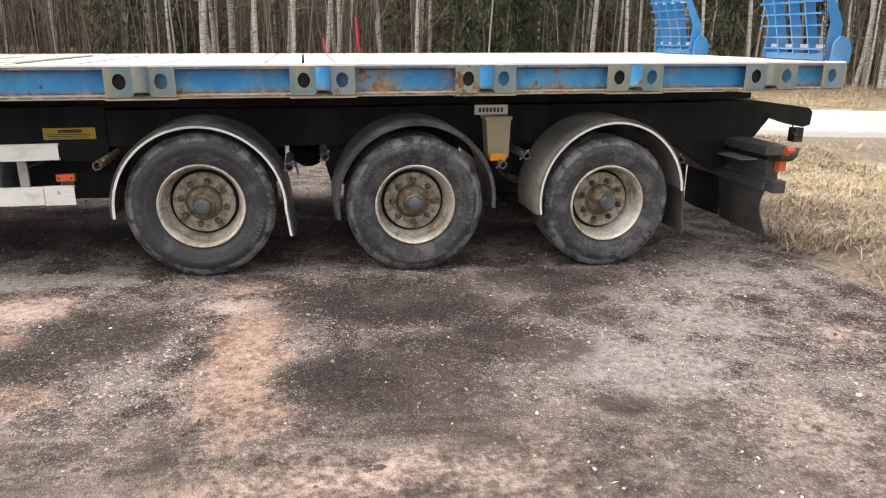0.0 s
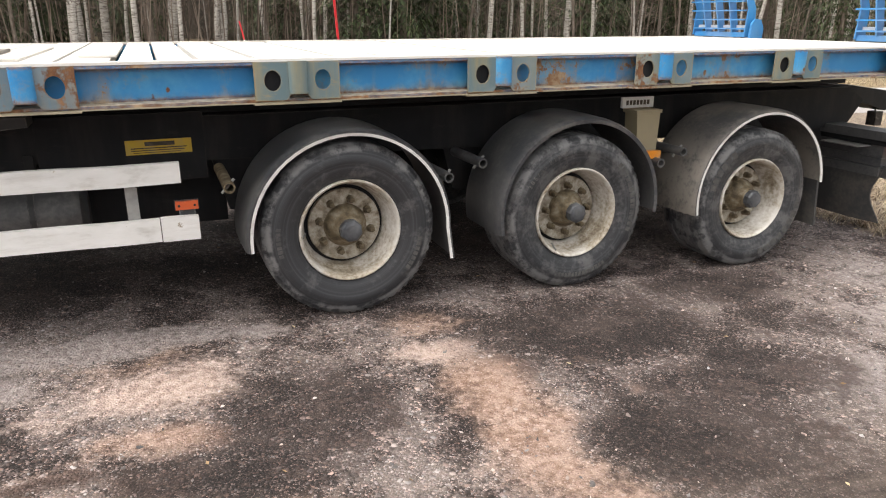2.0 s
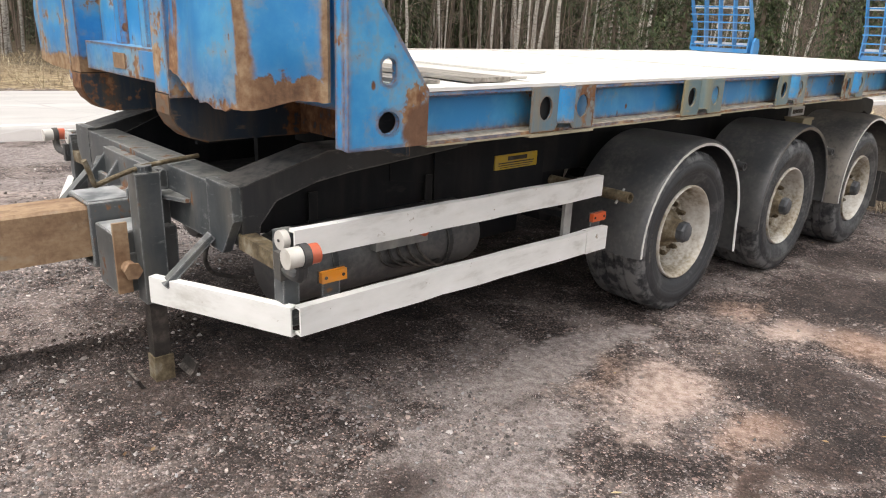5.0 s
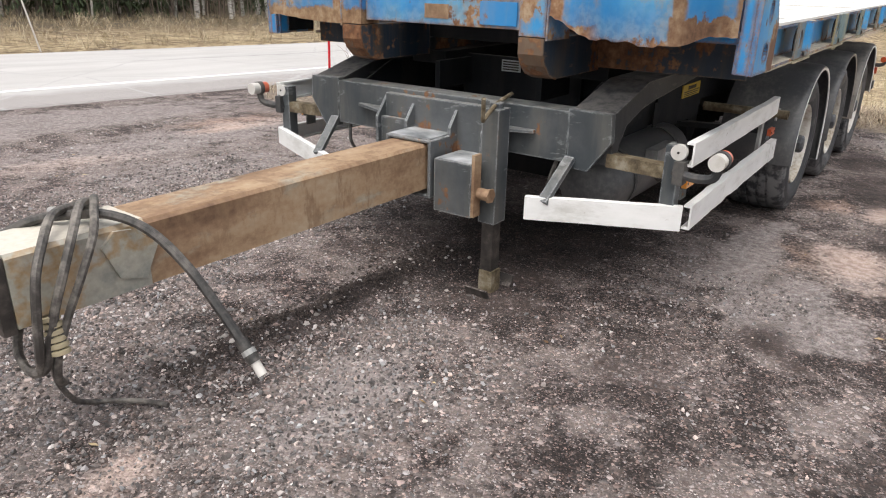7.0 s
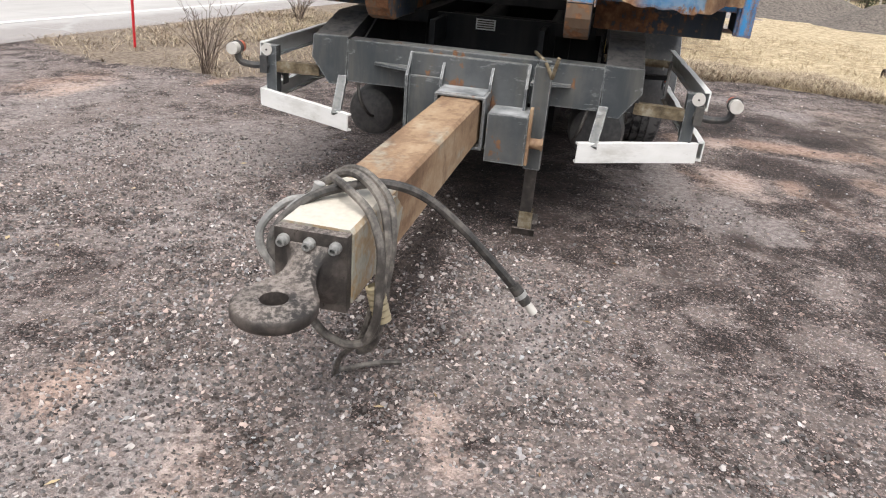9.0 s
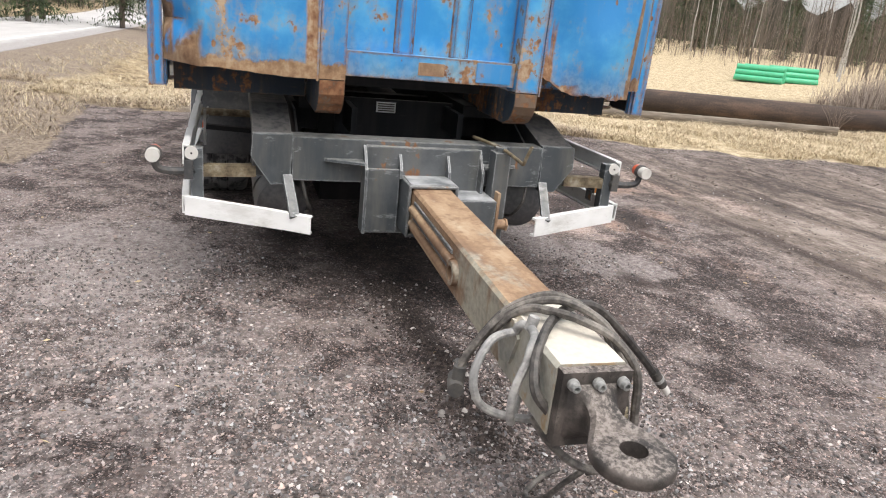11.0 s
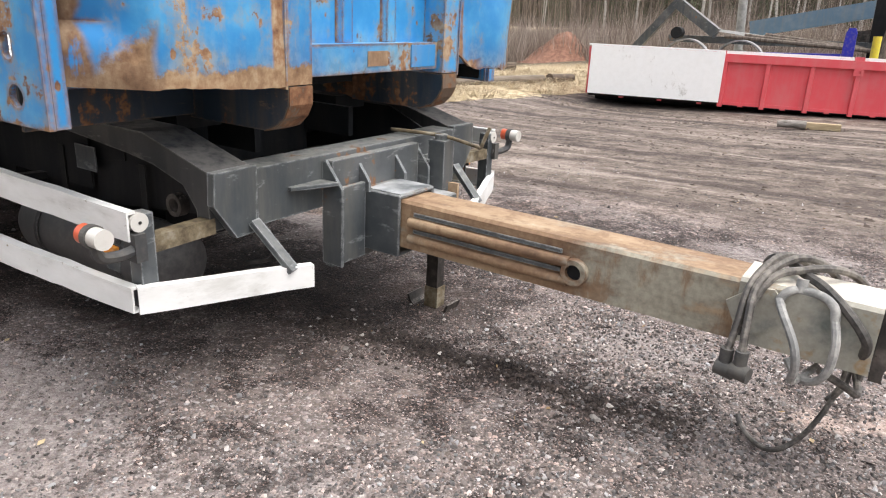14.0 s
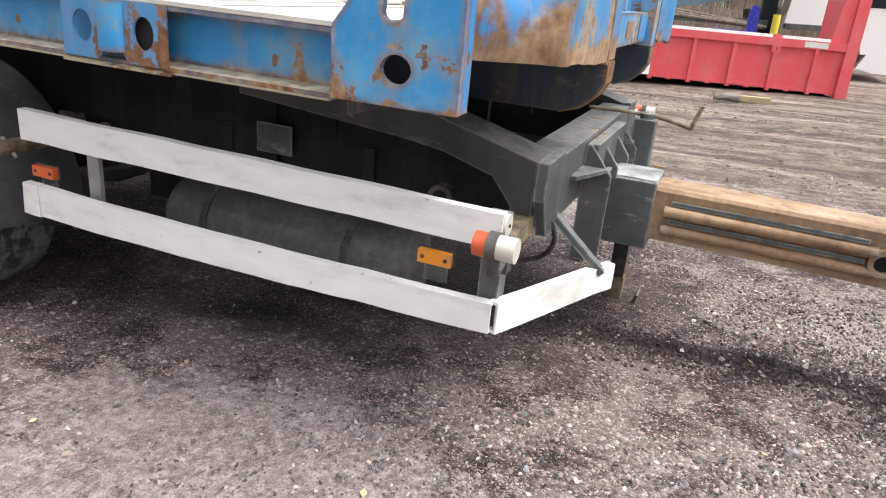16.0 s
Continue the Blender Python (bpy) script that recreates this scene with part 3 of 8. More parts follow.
def grass_cover(x, y):
    wob = 0.35 * noise.noise(Vector((x * 0.9, y * 0.9, 11))) + 0.15 * noise.noise(Vector((x * 3, y * 3, 5)))
    if y > 11.4:
        return ease(11.4, 12.3, y + wob)
    edge = 4.3
    for (y0, x0), (y1, x1) in zip(VERGE, VERGE[1:]):
        if y0 <= y <= y1:
            edge = x0 + (x1 - x0) * (y - y0) / (y1 - y0)
    if y < -30:
        edge = -6
    g = ease(edge - 0.35, edge + 0.75, x + 1.3 * wob)
    if y > 1.8:
        # strip of grass between the yard and the road
        left = 0.3 if y < 4.2 else 0.3 + 0.6 * (y - 4.2)
        g = max(g, ease(left - 0.3, left + 0.4, x + wob) * ease(2.4, 2.9, y + 0.6 * wob))
        g *= ease(6.1, 5.6, y + 0.3 * wob)
    return g


SAND = [  # pale sand: x, y, half-lengths along x and y, strength
    (-0.95, -1.72, 0.34, 0.24, 1.0), (-1.25, -1.85, 0.25, 0.12, 0.55), (0.25, -1.75, 0.22, 0.13, 0.95), (0.9, -3.45, 0.75, 0.15, 0.5), (1.3, -3.5, 0.5, 0.15, 0.35),
    (2.65, -3.35, 0.35, 0.3, 0.4), (3.5, -2.45, 0.3, 0.2, 0.45), (-4.27, -0.36, 0.13, 0.09, 0.85), (-4.50, -0.47, 0.13, 0.08, 0.8), (-4.7, 0.25, 0.25, 0.16, 0.55), (-0.65, 3.6, 0.8, 0.2, 0.6),
    (-2.6, 3.2, 0.7, 0.22, 0.5), (-0.2, -3.9, 0.5, 0.3, 0.5), (-2.7, -3.0, 0.9, 0.2, 0.3)]
ORANGE = [  # rusty sand
    (-0.95, 3.62, 0.5, 0.16, 0.7), (0.2, 2.86, 0.45, 0.12, 0.8), (0.36, -1.51, 0.2, 0.06, 0.6),
    (0.33, -2.15, 0.24, 0.36, 0.95), (0.34, -2.62, 0.22, 0.45, 0.9), (0.36, -3.05, 0.24, 0.25, 0.6), (0.27, -1.45, 0.2, 0.16, 0.6), (0.88, -2.37, 0.15, 0.035, 0.9), (-1.0, -2.17, 0.28, 0.14, 0.75),
    (-1.0, -1.45, 0.3, 0.08, 0.5), (-4.50, 0.74, 0.20, 0.16, 0.8), (-0.6, -2.75, 0.35, 0.16, 0.5), (0.55, -3.45, 0.6, 0.2, 0.4), (-0.6, 3.9, 0.7, 0.25, 0.6), (-1.3, -2.35, 0.5, 0.12, 0.35), (-1.9, -2.5, 0.8, 0.15, 0.25)]
DUST = [(-2.1, 1.55, 0.7, 0.4, 0.75), (-1.5, 1.75, 0.7, 0.4, 0.65), (-2.5, 4.9, 3.0, 0.7, 0.8), (-1.5, 3.4, 2.0, 0.5, 0.6), (-5.0, 3.6, 2.0, 0.8, 0.6), (-1.2, -1.22, 0.62, 0.16, 1.0), (-1.75, -1.52, 0.42, 0.26, 1.0), (-1.95, -1.75, 0.3, 0.2, 0.7), (-0.55, -1.28, 0.3, 0.10, 0.7), (2.2, -2.75, 0.55, 0.32, 0.8), (2.9, -2.2, 0.5, 0.4, 0.55), (3.4, -1.6, 0.5, 0.4, 0.5),
        (-1.75, 1.35, 0.9, 0.4, 0.8), (-3.1, 1.15, 0.8, 0.45, 0.42), (-4.7, 0.55, 0.45, 0.35, 0.8), (-4.3, 1.8, 1.0, 0.6, 0.6), (-2.0, 2.4, 1.2, 0.5, 0.5), (-3.6, -0.55, 0.5, 0.25, 0.55),
        (-3.9, -2.3, 0.7, 0.3, 0.5), (-5.0, -0.8, 0.6, 0.35, 0.6), (-3.2, 3.5, 1.5, 0.3, 0.4)]
# dark damp soil, plus trailer shade put into the ground colour
DAMP_AND_SHADE = [(-1.0, -2.36, 0.8, 0.09, 0.8), (-2.2, -2.22, 0.7, 0.08, 0.75), (-3.2, -2.05, 0.6, 0.08, 0.7), (1.35, 0.6, 3.0, 0.6, 0.9), (-0.55, -2.25, 0.42, 0.40, 0.9), (1.5, -2.5, 0.6, 0.42, 0.9), (1.25, -3.05, 0.4, 0.2, 0.7), (0.55, -2.0, 0.16, 0.3, 0.5), (0.9, -1.8, 0.3, 0.12, 0.8), (1.1, -1.85, 0.85, 0.42, 0.95), (0.92, -2.72, 0.42, 0.55, 0.9), (-0.35, -2.15, 0.32, 0.5, 0.85), (2.1, -1.45, 0.8, 0.3, 0.85), (2.2, -2.15, 0.4, 0.2, 0.7), (1.65, -2.4, 0.4, 0.25, 0.6), (-2.75, -1.25, 0.5, 0.25, 0.6),
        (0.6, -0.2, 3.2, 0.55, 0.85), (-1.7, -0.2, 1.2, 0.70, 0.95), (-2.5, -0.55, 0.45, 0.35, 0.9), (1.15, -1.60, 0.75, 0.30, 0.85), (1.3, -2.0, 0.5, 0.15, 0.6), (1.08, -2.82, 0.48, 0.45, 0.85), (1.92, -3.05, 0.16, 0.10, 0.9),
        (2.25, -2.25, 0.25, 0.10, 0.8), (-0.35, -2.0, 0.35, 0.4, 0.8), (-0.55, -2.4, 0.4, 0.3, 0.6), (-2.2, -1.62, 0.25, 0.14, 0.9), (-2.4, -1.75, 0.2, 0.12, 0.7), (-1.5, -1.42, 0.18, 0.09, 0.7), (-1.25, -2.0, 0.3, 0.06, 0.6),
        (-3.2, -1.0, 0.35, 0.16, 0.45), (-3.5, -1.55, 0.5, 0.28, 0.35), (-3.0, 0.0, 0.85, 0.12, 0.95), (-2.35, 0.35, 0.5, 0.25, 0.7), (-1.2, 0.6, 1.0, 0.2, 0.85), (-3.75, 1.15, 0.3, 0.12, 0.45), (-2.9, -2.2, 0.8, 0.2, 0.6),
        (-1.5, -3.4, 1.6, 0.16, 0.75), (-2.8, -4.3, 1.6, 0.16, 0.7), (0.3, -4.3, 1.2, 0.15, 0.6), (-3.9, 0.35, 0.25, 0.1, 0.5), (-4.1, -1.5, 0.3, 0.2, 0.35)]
PALE_GRAVEL = [(-1.8, 1.9, 1.4, 0.7, 1.0), (-1.5, 3.0, 2.0, 1.2, 0.8), (-4.0, 4.6, 4.0, 1.2, 0.8), (-4.6, 0.3, 1.3, 1.3, 0.8), (-3.4, 0.9, 1.2, 0.6, 0.6), (-3.6, -0.5, 0.8, 0.45, 0.95), (-5.5, -1.0, 1.2, 1.0, 0.8), (-2.5, 2.0, 2.0, 0.8, 0.7), (-4.5, -1.8, 0.9, 0.4, 0.6), (2.4, -2.6, 0.7, 0.5, 0.8), (2.9, -3.2, 0.6, 0.4, 0.7),
               (-2.2, 1.0, 1.2, 0.35, 0.8), (3.3, -1.4, 0.6, 0.7, 0.6), (-1.6, -1.55, 0.5, 0.25, 0.4), (-4.3, 3.0, 2.0, 1.0, 0.5)]


def warp(x, y):
    """Ragged outlines for the patches on the ground."""
    a = Vector((x, y, 0.0))
    dx = 0.11 * noise.noise(a * 1.7) + 0.09 * noise.noise(a * 4.3) + 0.05 * noise.noise(a * 11)
    b = a + Vector((17.0, 31.0, 5.0))
    dy = 0.09 * noise.noise(b * 1.9) + 0.07 * noise.noise(b * 4.7) + 0.045 * noise.noise(b * 11)
    return x + dx, y + dy


def blot(spots, x, y):
    best = 0.0
    for cx, cy, a, b, s in spots:
        d = ((x - cx) / a) ** 2 + ((y - cy) / b) ** 2
        if d < 2.2:
            best = max(best, s * ease(1.45, 0.25, math.sqrt(d)))
    return best


def spread(lo, hi, step, far, grow=1.22):
    vals = list(np.arange(lo, hi, step))
    s, v, right = step, hi, []
    while v < far:
        right.append(v)
        s *= grow
        v += s
    s, v, left = step, lo, []
    while v > -far:
        s *= grow
        v -= s
        left.append(v)
    return left[::-1] + vals + right


def build_ground():
    xs, ys = spread(-7.5, 6.0, 0.065, 900), spread(-5.2, 5.2, 0.065, 900)
    verts, cover, tones = [], [], []
    for y in ys:
        for x in xs:
            z = ground_height(x, y)
            if 5.95 < y < 11.4:
                z -= 0.06
            verts.append((x, y, z))
            p, q = warp(x, y)
            cover.append((grass_cover(x, y), blot(SAND, p, q), blot(DAMP_AND_SHADE, p, q), blot(DUST, p, q)))
            tones.append((blot(ORANGE, p, q), blot(PALE_GRAVEL, p, q), max(ease(1.8, 2.6, y) * max(ease(6.5, 5.0, x), ease(3.6, 4.2, y)) * ease(8, 7, y), 0.95 * ease(3.0, 3.8, p) * ease(9.0, 7.0, p) * ease(2.0, 1.2, q) * ease(-3.2, -2.2, q)), 1.0))
    nx = len(xs)
    faces = [(j * nx + i, j * nx + i + 1, (j + 1) * nx + i + 1, (j + 1) * nx + i) for j in range(len(ys) - 1) for i in range(nx - 1)]
    me = bpy.data.meshes.new("ground")
    me.from_pydata(verts, [], faces)
    att = me.color_attributes.new("cover", 'FLOAT_COLOR', 'POINT')
    att.data.foreach_set("color", np.array(cover, dtype=np.float32).ravel())
    att = me.color_attributes.new("tones", 'FLOAT_COLOR', 'POINT')
    att.data.foreach_set("color", np.array(tones, dtype=np.float32).ravel())
    me.shade_smooth()
    k = Mat("gravel_yard_and_dry_grass", 0.9)

    def channels(name):
        a = k.t.nodes.new("ShaderNodeAttribute")
        a.attribute_name = name
        sep = k.t.nodes.new("ShaderNodeSeparateColor")
        k.t.links.new(a.outputs["Color"], sep.inputs[0])
        return sep.outputs[0], sep.outputs[1], sep.outputs[2], a.outputs["Alpha"]
    grass, sand, damp_and_shade, dust = channels("cover")
    orange, pale, verge, _ = channels("tones")
    n1, n2, n3 = k.noise(0.9, 7, 0.62), k.noise(5.0, 6, 0.62), k.noise(24, 5, 0.65)
    grain = k.noise(140, 3, 0.7)
    mid = k.noise(2.2, 6, 0.65, None, 0.5)
    edge = k.math('ADD', k.math('MULTIPLY', n2, 0.9), k.math('MULTIPLY', n3, 0.5))
    tone = k.math('ADD', k.math('MULTIPLY', mid, 0.5), k.math('ADD', k.math('MULTIPLY', n2, 0.35), k.math('MULTIPLY', n3, 0.15)))
    tone = k.math('ADD', tone, k.math('MULTIPLY', pale, 0.035))
    patch = k.math('SUBTRACT', k.noise(1.9, 6, 0.62, k.stretch(1, 1.25, 1)), 0.5)
    # packed gravel: three sizes of stone, each with its own shade and tint, dark soil and painted crevice shadow in the
    # gaps
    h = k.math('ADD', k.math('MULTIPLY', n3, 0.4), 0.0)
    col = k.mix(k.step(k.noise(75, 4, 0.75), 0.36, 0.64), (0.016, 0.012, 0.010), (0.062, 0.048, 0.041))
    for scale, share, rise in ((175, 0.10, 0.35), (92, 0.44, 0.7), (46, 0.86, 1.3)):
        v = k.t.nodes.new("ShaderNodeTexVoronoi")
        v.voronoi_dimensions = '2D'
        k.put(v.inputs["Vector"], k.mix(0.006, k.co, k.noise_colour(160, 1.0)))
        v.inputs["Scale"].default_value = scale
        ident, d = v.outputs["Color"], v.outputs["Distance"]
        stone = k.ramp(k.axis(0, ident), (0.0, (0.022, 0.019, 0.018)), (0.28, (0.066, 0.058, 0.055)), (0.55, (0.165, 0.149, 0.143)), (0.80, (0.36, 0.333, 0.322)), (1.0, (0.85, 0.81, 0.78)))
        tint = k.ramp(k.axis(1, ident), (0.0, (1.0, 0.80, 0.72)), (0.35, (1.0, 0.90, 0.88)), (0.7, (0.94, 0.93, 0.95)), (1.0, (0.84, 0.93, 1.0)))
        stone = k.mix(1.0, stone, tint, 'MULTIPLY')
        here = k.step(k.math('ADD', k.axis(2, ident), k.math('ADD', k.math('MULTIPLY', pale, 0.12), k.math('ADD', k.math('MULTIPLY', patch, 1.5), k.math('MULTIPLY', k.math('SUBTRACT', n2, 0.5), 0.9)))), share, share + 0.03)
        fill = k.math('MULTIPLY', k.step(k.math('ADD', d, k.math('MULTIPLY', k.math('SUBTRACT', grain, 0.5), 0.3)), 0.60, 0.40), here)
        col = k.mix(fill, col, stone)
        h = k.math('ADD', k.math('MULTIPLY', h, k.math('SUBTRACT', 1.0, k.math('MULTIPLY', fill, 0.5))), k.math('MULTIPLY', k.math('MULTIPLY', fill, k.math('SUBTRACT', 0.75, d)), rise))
    tone = k.math('ADD', k.math('ADD', tone, k.math('MULTIPLY', patch, 0.22)), k.math('MULTIPLY', pale, 0.026))
    level = k.ramp(tone, (0.42, (0.34, 0.29, 0.275)), (0.48, (0.60, 0.54, 0.52)), (0.54, (0.88, 0.83, 0.81)), (0.61, (1.0, 0.98, 0.97)))
    col = k.mix(1.0, col, level, 'MULTIPLY')
    # fine pale dirt trodden in between the stones
    col = k.mix(k.math('MULTIPLY', k.step(k.math('ADD', tone, k.math('MULTIPLY', n3, 0.2)), 0.55, 0.70), 0.55), col, (0.275, 0.230, 0.212))
    # open yard: pale and dark streaks left by wheels
    tracks = k.noise(0.8, 8, 0.72, k.stretch(0.28, 1.7, 1), 0.7)
    open_yard = k.step(k.math('MULTIPLY', k.axis(1), -1.0), 2.4, 3.8)
    streak = k.ramp(k.math('ADD', k.math('MULTIPLY', tracks, 0.62), k.math('ADD', k.math('MULTIPLY', n2, 0.22), k.math('MULTIPLY', n3, 0.16))), (0.41, (0.034, 0.026, 0.022)), (0.465, (0.090, 0.068, 0.056)), (0.53, (0.20, 0.160, 0.134)), (0.60, (0.38, 0.322, 0.276)))
    col = k.mix(k.math('MULTIPLY', k.math('MULTIPLY', open_yard, k.step(k.axis(0), 4.2, 1.0)), 0.93), col, streak)
    # dust, sand, damp soil and the painted shade under the trailer
    rag = k.math('ADD', k.math('MULTIPLY', k.math('SUBTRACT', n2, 0.5), 1.5), k.math('MULTIPLY', k.math('SUBTRACT', n3, 0.5), 1.7))
    dusty = k.step(k.math('ADD', dust, edge), 0.88, 1.30)
    col = k.mix(k.math('MULTIPLY', dusty, k.math('ADD', 0.42, k.math('MULTIPLY', k.step(grain, 0.42, 0.60), 0.46))), col, k.mix(k.step(n3, 0.38, 0.65), (0.24, 0.206, 0.196), (0.41, 0.368, 0.354)))
    soft = k.math('MULTIPLY', rag, 0.6)
    rusty = k.math('MULTIPLY', k.step(k.math('ADD', orange, soft), 0.06, 0.95), 0.80)
    col = k.mix(k.math('MULTIPLY', rusty, k.math('SUBTRACT', 1.0, k.math('MULTIPLY', grain, 0.5))), col, k.mix(k.step(n3, 0.35, 0.65), (0.34, 0.205, 0.145), (0.55, 0.385, 0.300)))
    sandy = k.math('MULTIPLY', k.step(k.math('ADD', sand, soft), 0.05, 1.0), 0.84)
    col = k.mix(k.math('MULTIPLY', sandy, k.math('SUBTRACT', 1.0, k.math('MULTIPLY', grain, 0.4))), col, k.mix(k.step(n3, 0.35, 0.65), (0.50, 0.365, 0.305), (0.68, 0.545, 0.48)))
    darkened = k.step(k.math('ADD', damp_and_shade, rag), 0.30, 0.95)
    col = k.mix(darkened, col, k.mix(1.0, col, (0.27, 0.235, 0.225), 'MULTIPLY'))
    h = k.math('ADD', h, k.math('MULTIPLY', k.math('MULTIPLY', n2, open_yard), 3.0))
    turf = k.ramp(k.math('ADD', k.math('MULTIPLY', k.math('ADD', k.math('MULTIPLY', n2, 0.6), k.math('MULTIPLY', n1, 0.4)), 0.78), k.math('MULTIPLY', k.noise(45, 4, 0.7), 0.22)),
                  (0.38, (0.060, 0.040, 0.024)), (0.46, (0.18, 0.130, 0.075)), (0.53, (0.38, 0.295, 0.175)), (0.62, (0.60, 0.50, 0.33)))
    turf = k.mix(k.math('MULTIPLY', k.step(k.math('MULTIPLY', k.axis(1), -1.0), 3.4, 5.5), 0.75), turf, k.ramp(k.math('ADD', k.math('MULTIPLY', n2, 0.4), k.math('ADD', k.math('MULTIPLY', n3, 0.35), k.math('MULTIPLY', mid, 0.25))), (0.40, (0.20, 0.145, 0.08)), (0.48, (0.46, 0.365, 0.225)), (0.56, (0.72, 0.61, 0.42))))
    turf = k.mix(k.math('MULTIPLY', verge, 0.85), turf, k.ramp(n3, (0.35, (0.080, 0.060, 0.048)), (0.65, (0.36, 0.295, 0.235))))
    wood_floor = k.math('MAXIMUM', k.step(k.axis(1), 14.0, 19.0), k.math('MULTIPLY', k.step(k.math('MULTIPLY', k.axis(1), -1.0), 21.0, 26.0), k.step(k.axis(0), 27.0, 21.0)))
    turf = k.mix(wood_floor, turf, k.ramp(n2, (0.35, (0.045, 0.033, 0.02)), (0.65, (0.15, 0.11, 0.06))))
    col = k.mix(k.step(k.math('ADD', grass, k.math('MULTIPLY', k.math('SUBTRACT', edge, 0.7), 0.8)), 0.38, 0.62), col, turf)
    k.bump(h, 0.9, 0.016)
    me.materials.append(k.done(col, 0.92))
    return tagged(new("ground", me), "gravel yard with sandy patches and dry grass verges", "ground", kind="structure")


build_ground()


def scatter_stones(name, count, area, size, seed, label, keep=1.0):
    """Loose stones: squashed eight-sided pebbles joined into one mesh."""
    rng = np.random.default_rng(seed)
    x = rng.uniform(area[0], area[1], count)
    y = rng.uniform(area[2], area[3], count)
    s = size[0] * (size[1] / size[0]) ** (rng.random(count) ** 2.2)
    verts, faces = [], []
    base = np.array([(1, 0, 0), (0, 1, 0), (-1, 0, 0), (0, -1, 0), (0.1, 0, 0.8), (0, 0.1, -0.6), (0.7, 0.7, 0.25), (-0.7, 0.6, 0.3), (-0.65, -0.7, 0.2), (0.7, -0.65, 0.3)], float)
    tri = [(4, 0, 6), (4, 6, 1), (4, 1, 7), (4, 7, 2), (4, 2, 8), (4, 8, 3), (4, 3, 9), (4, 9, 0), (0, 5, 6), (6, 5, 1), (1, 5, 7), (7, 5, 2), (2, 5, 8), (8, 5, 3), (3, 5, 9), (9, 5, 0)]
    for i in range(count):
        px, py = float(x[i]), float(y[i])
        patch = noise.noise(Vector((px * 1.3, py * 1.3, 20))) + 0.5 * noise.noise(Vector((px * 5, py * 5, 2))) + 1.1 * blot(PALE_GRAVEL, *warp(px, py)) - 0.35
        if patch < rng.uniform(-0.55, 0.45) or grass_cover(px, py) > 0.4 or rng.random() < 0.7 * blot(DAMP_AND_SHADE, px, py) or rng.random() < 0.6 * blot(SAND, px, py):
            continue
        turn = np.linalg.qr(rng.normal(size=(3, 3)))[0]
        p = (base * rng.uniform(0.6, 1.35, base.shape) * s[i] * np.array([1, rng.uniform(0.55, 1), rng.uniform(0.5, 1.0)])) @ turn
        t = rng.uniform(0, 6.28)
        c, q = math.cos(t), math.sin(t)
        o = len(verts)
        z = ground_height(px, py) + s[i] * 0.12
        verts += [(px + c * a - q * b, py + q * a + c * b, z + d) for a, b, d in p]
        faces += [(o + a, o + b, o + d) for a, b, d in tri]
    me = bpy.data.meshes.new(name)
    me.from_pydata(verts, [], faces)
    k = Mat(name + "_stone", 0.85)
    r = k.island()
    col = k.ramp(r, (0.0, (0.028, 0.025, 0.025)), (0.35, (0.095, 0.088, 0.087)), (0.65, (0.235, 0.220, 0.215)), (0.88, (0.44, 0.405, 0.388)), (1.0, (0.78, 0.75, 0.725)))
    tint = k.ramp(k.math('FRACT', k.math('MULTIPLY', r, 13.7)), (0.0, (1.0, 0.80, 0.72)), (0.4, (1.0, 0.93, 0.90)), (1.0, (0.86, 0.94, 1.0)))
    col = k.mix(1.0, col, tint, 'MULTIPLY')
    k.bump(k.noise(90, 3), 0.3, 0.002)
    me.materials.append(k.done(k.mix(0.18, col, k.ramp(k.noise(60, 3), (0.3, (0.08, 0.07, 0.065)), (0.7, (0.4, 0.37, 0.34)))), 0.85))
    tagged(new(name, me), label, "gravel", kind="stuff")


scatter_stones("gravel", 30000, (-7.0, 4.4, -4.6, 4.2), (0.0045, 0.013), 4, "loose grey and pink gravel on the yard")
scatter_stones("fine_gravel", 46000, (-6.2, -1.6, -2.3, 2.6), (0.0045, 0.0125), 14, "loose pale gravel round the drawbar")
scatter_stones("coarse_gravel", 17000, (-6.0, -3.1, -1.5, 1.9), (0.006, 0.0145), 24, "coarse pale gravel round the drawbar eye")
scatter_stones("pebbles", 1900, (-7.0, 4.4, -4.6, 4.2), (0.008, 0.020), 9, "larger loose pebbles on the yard")


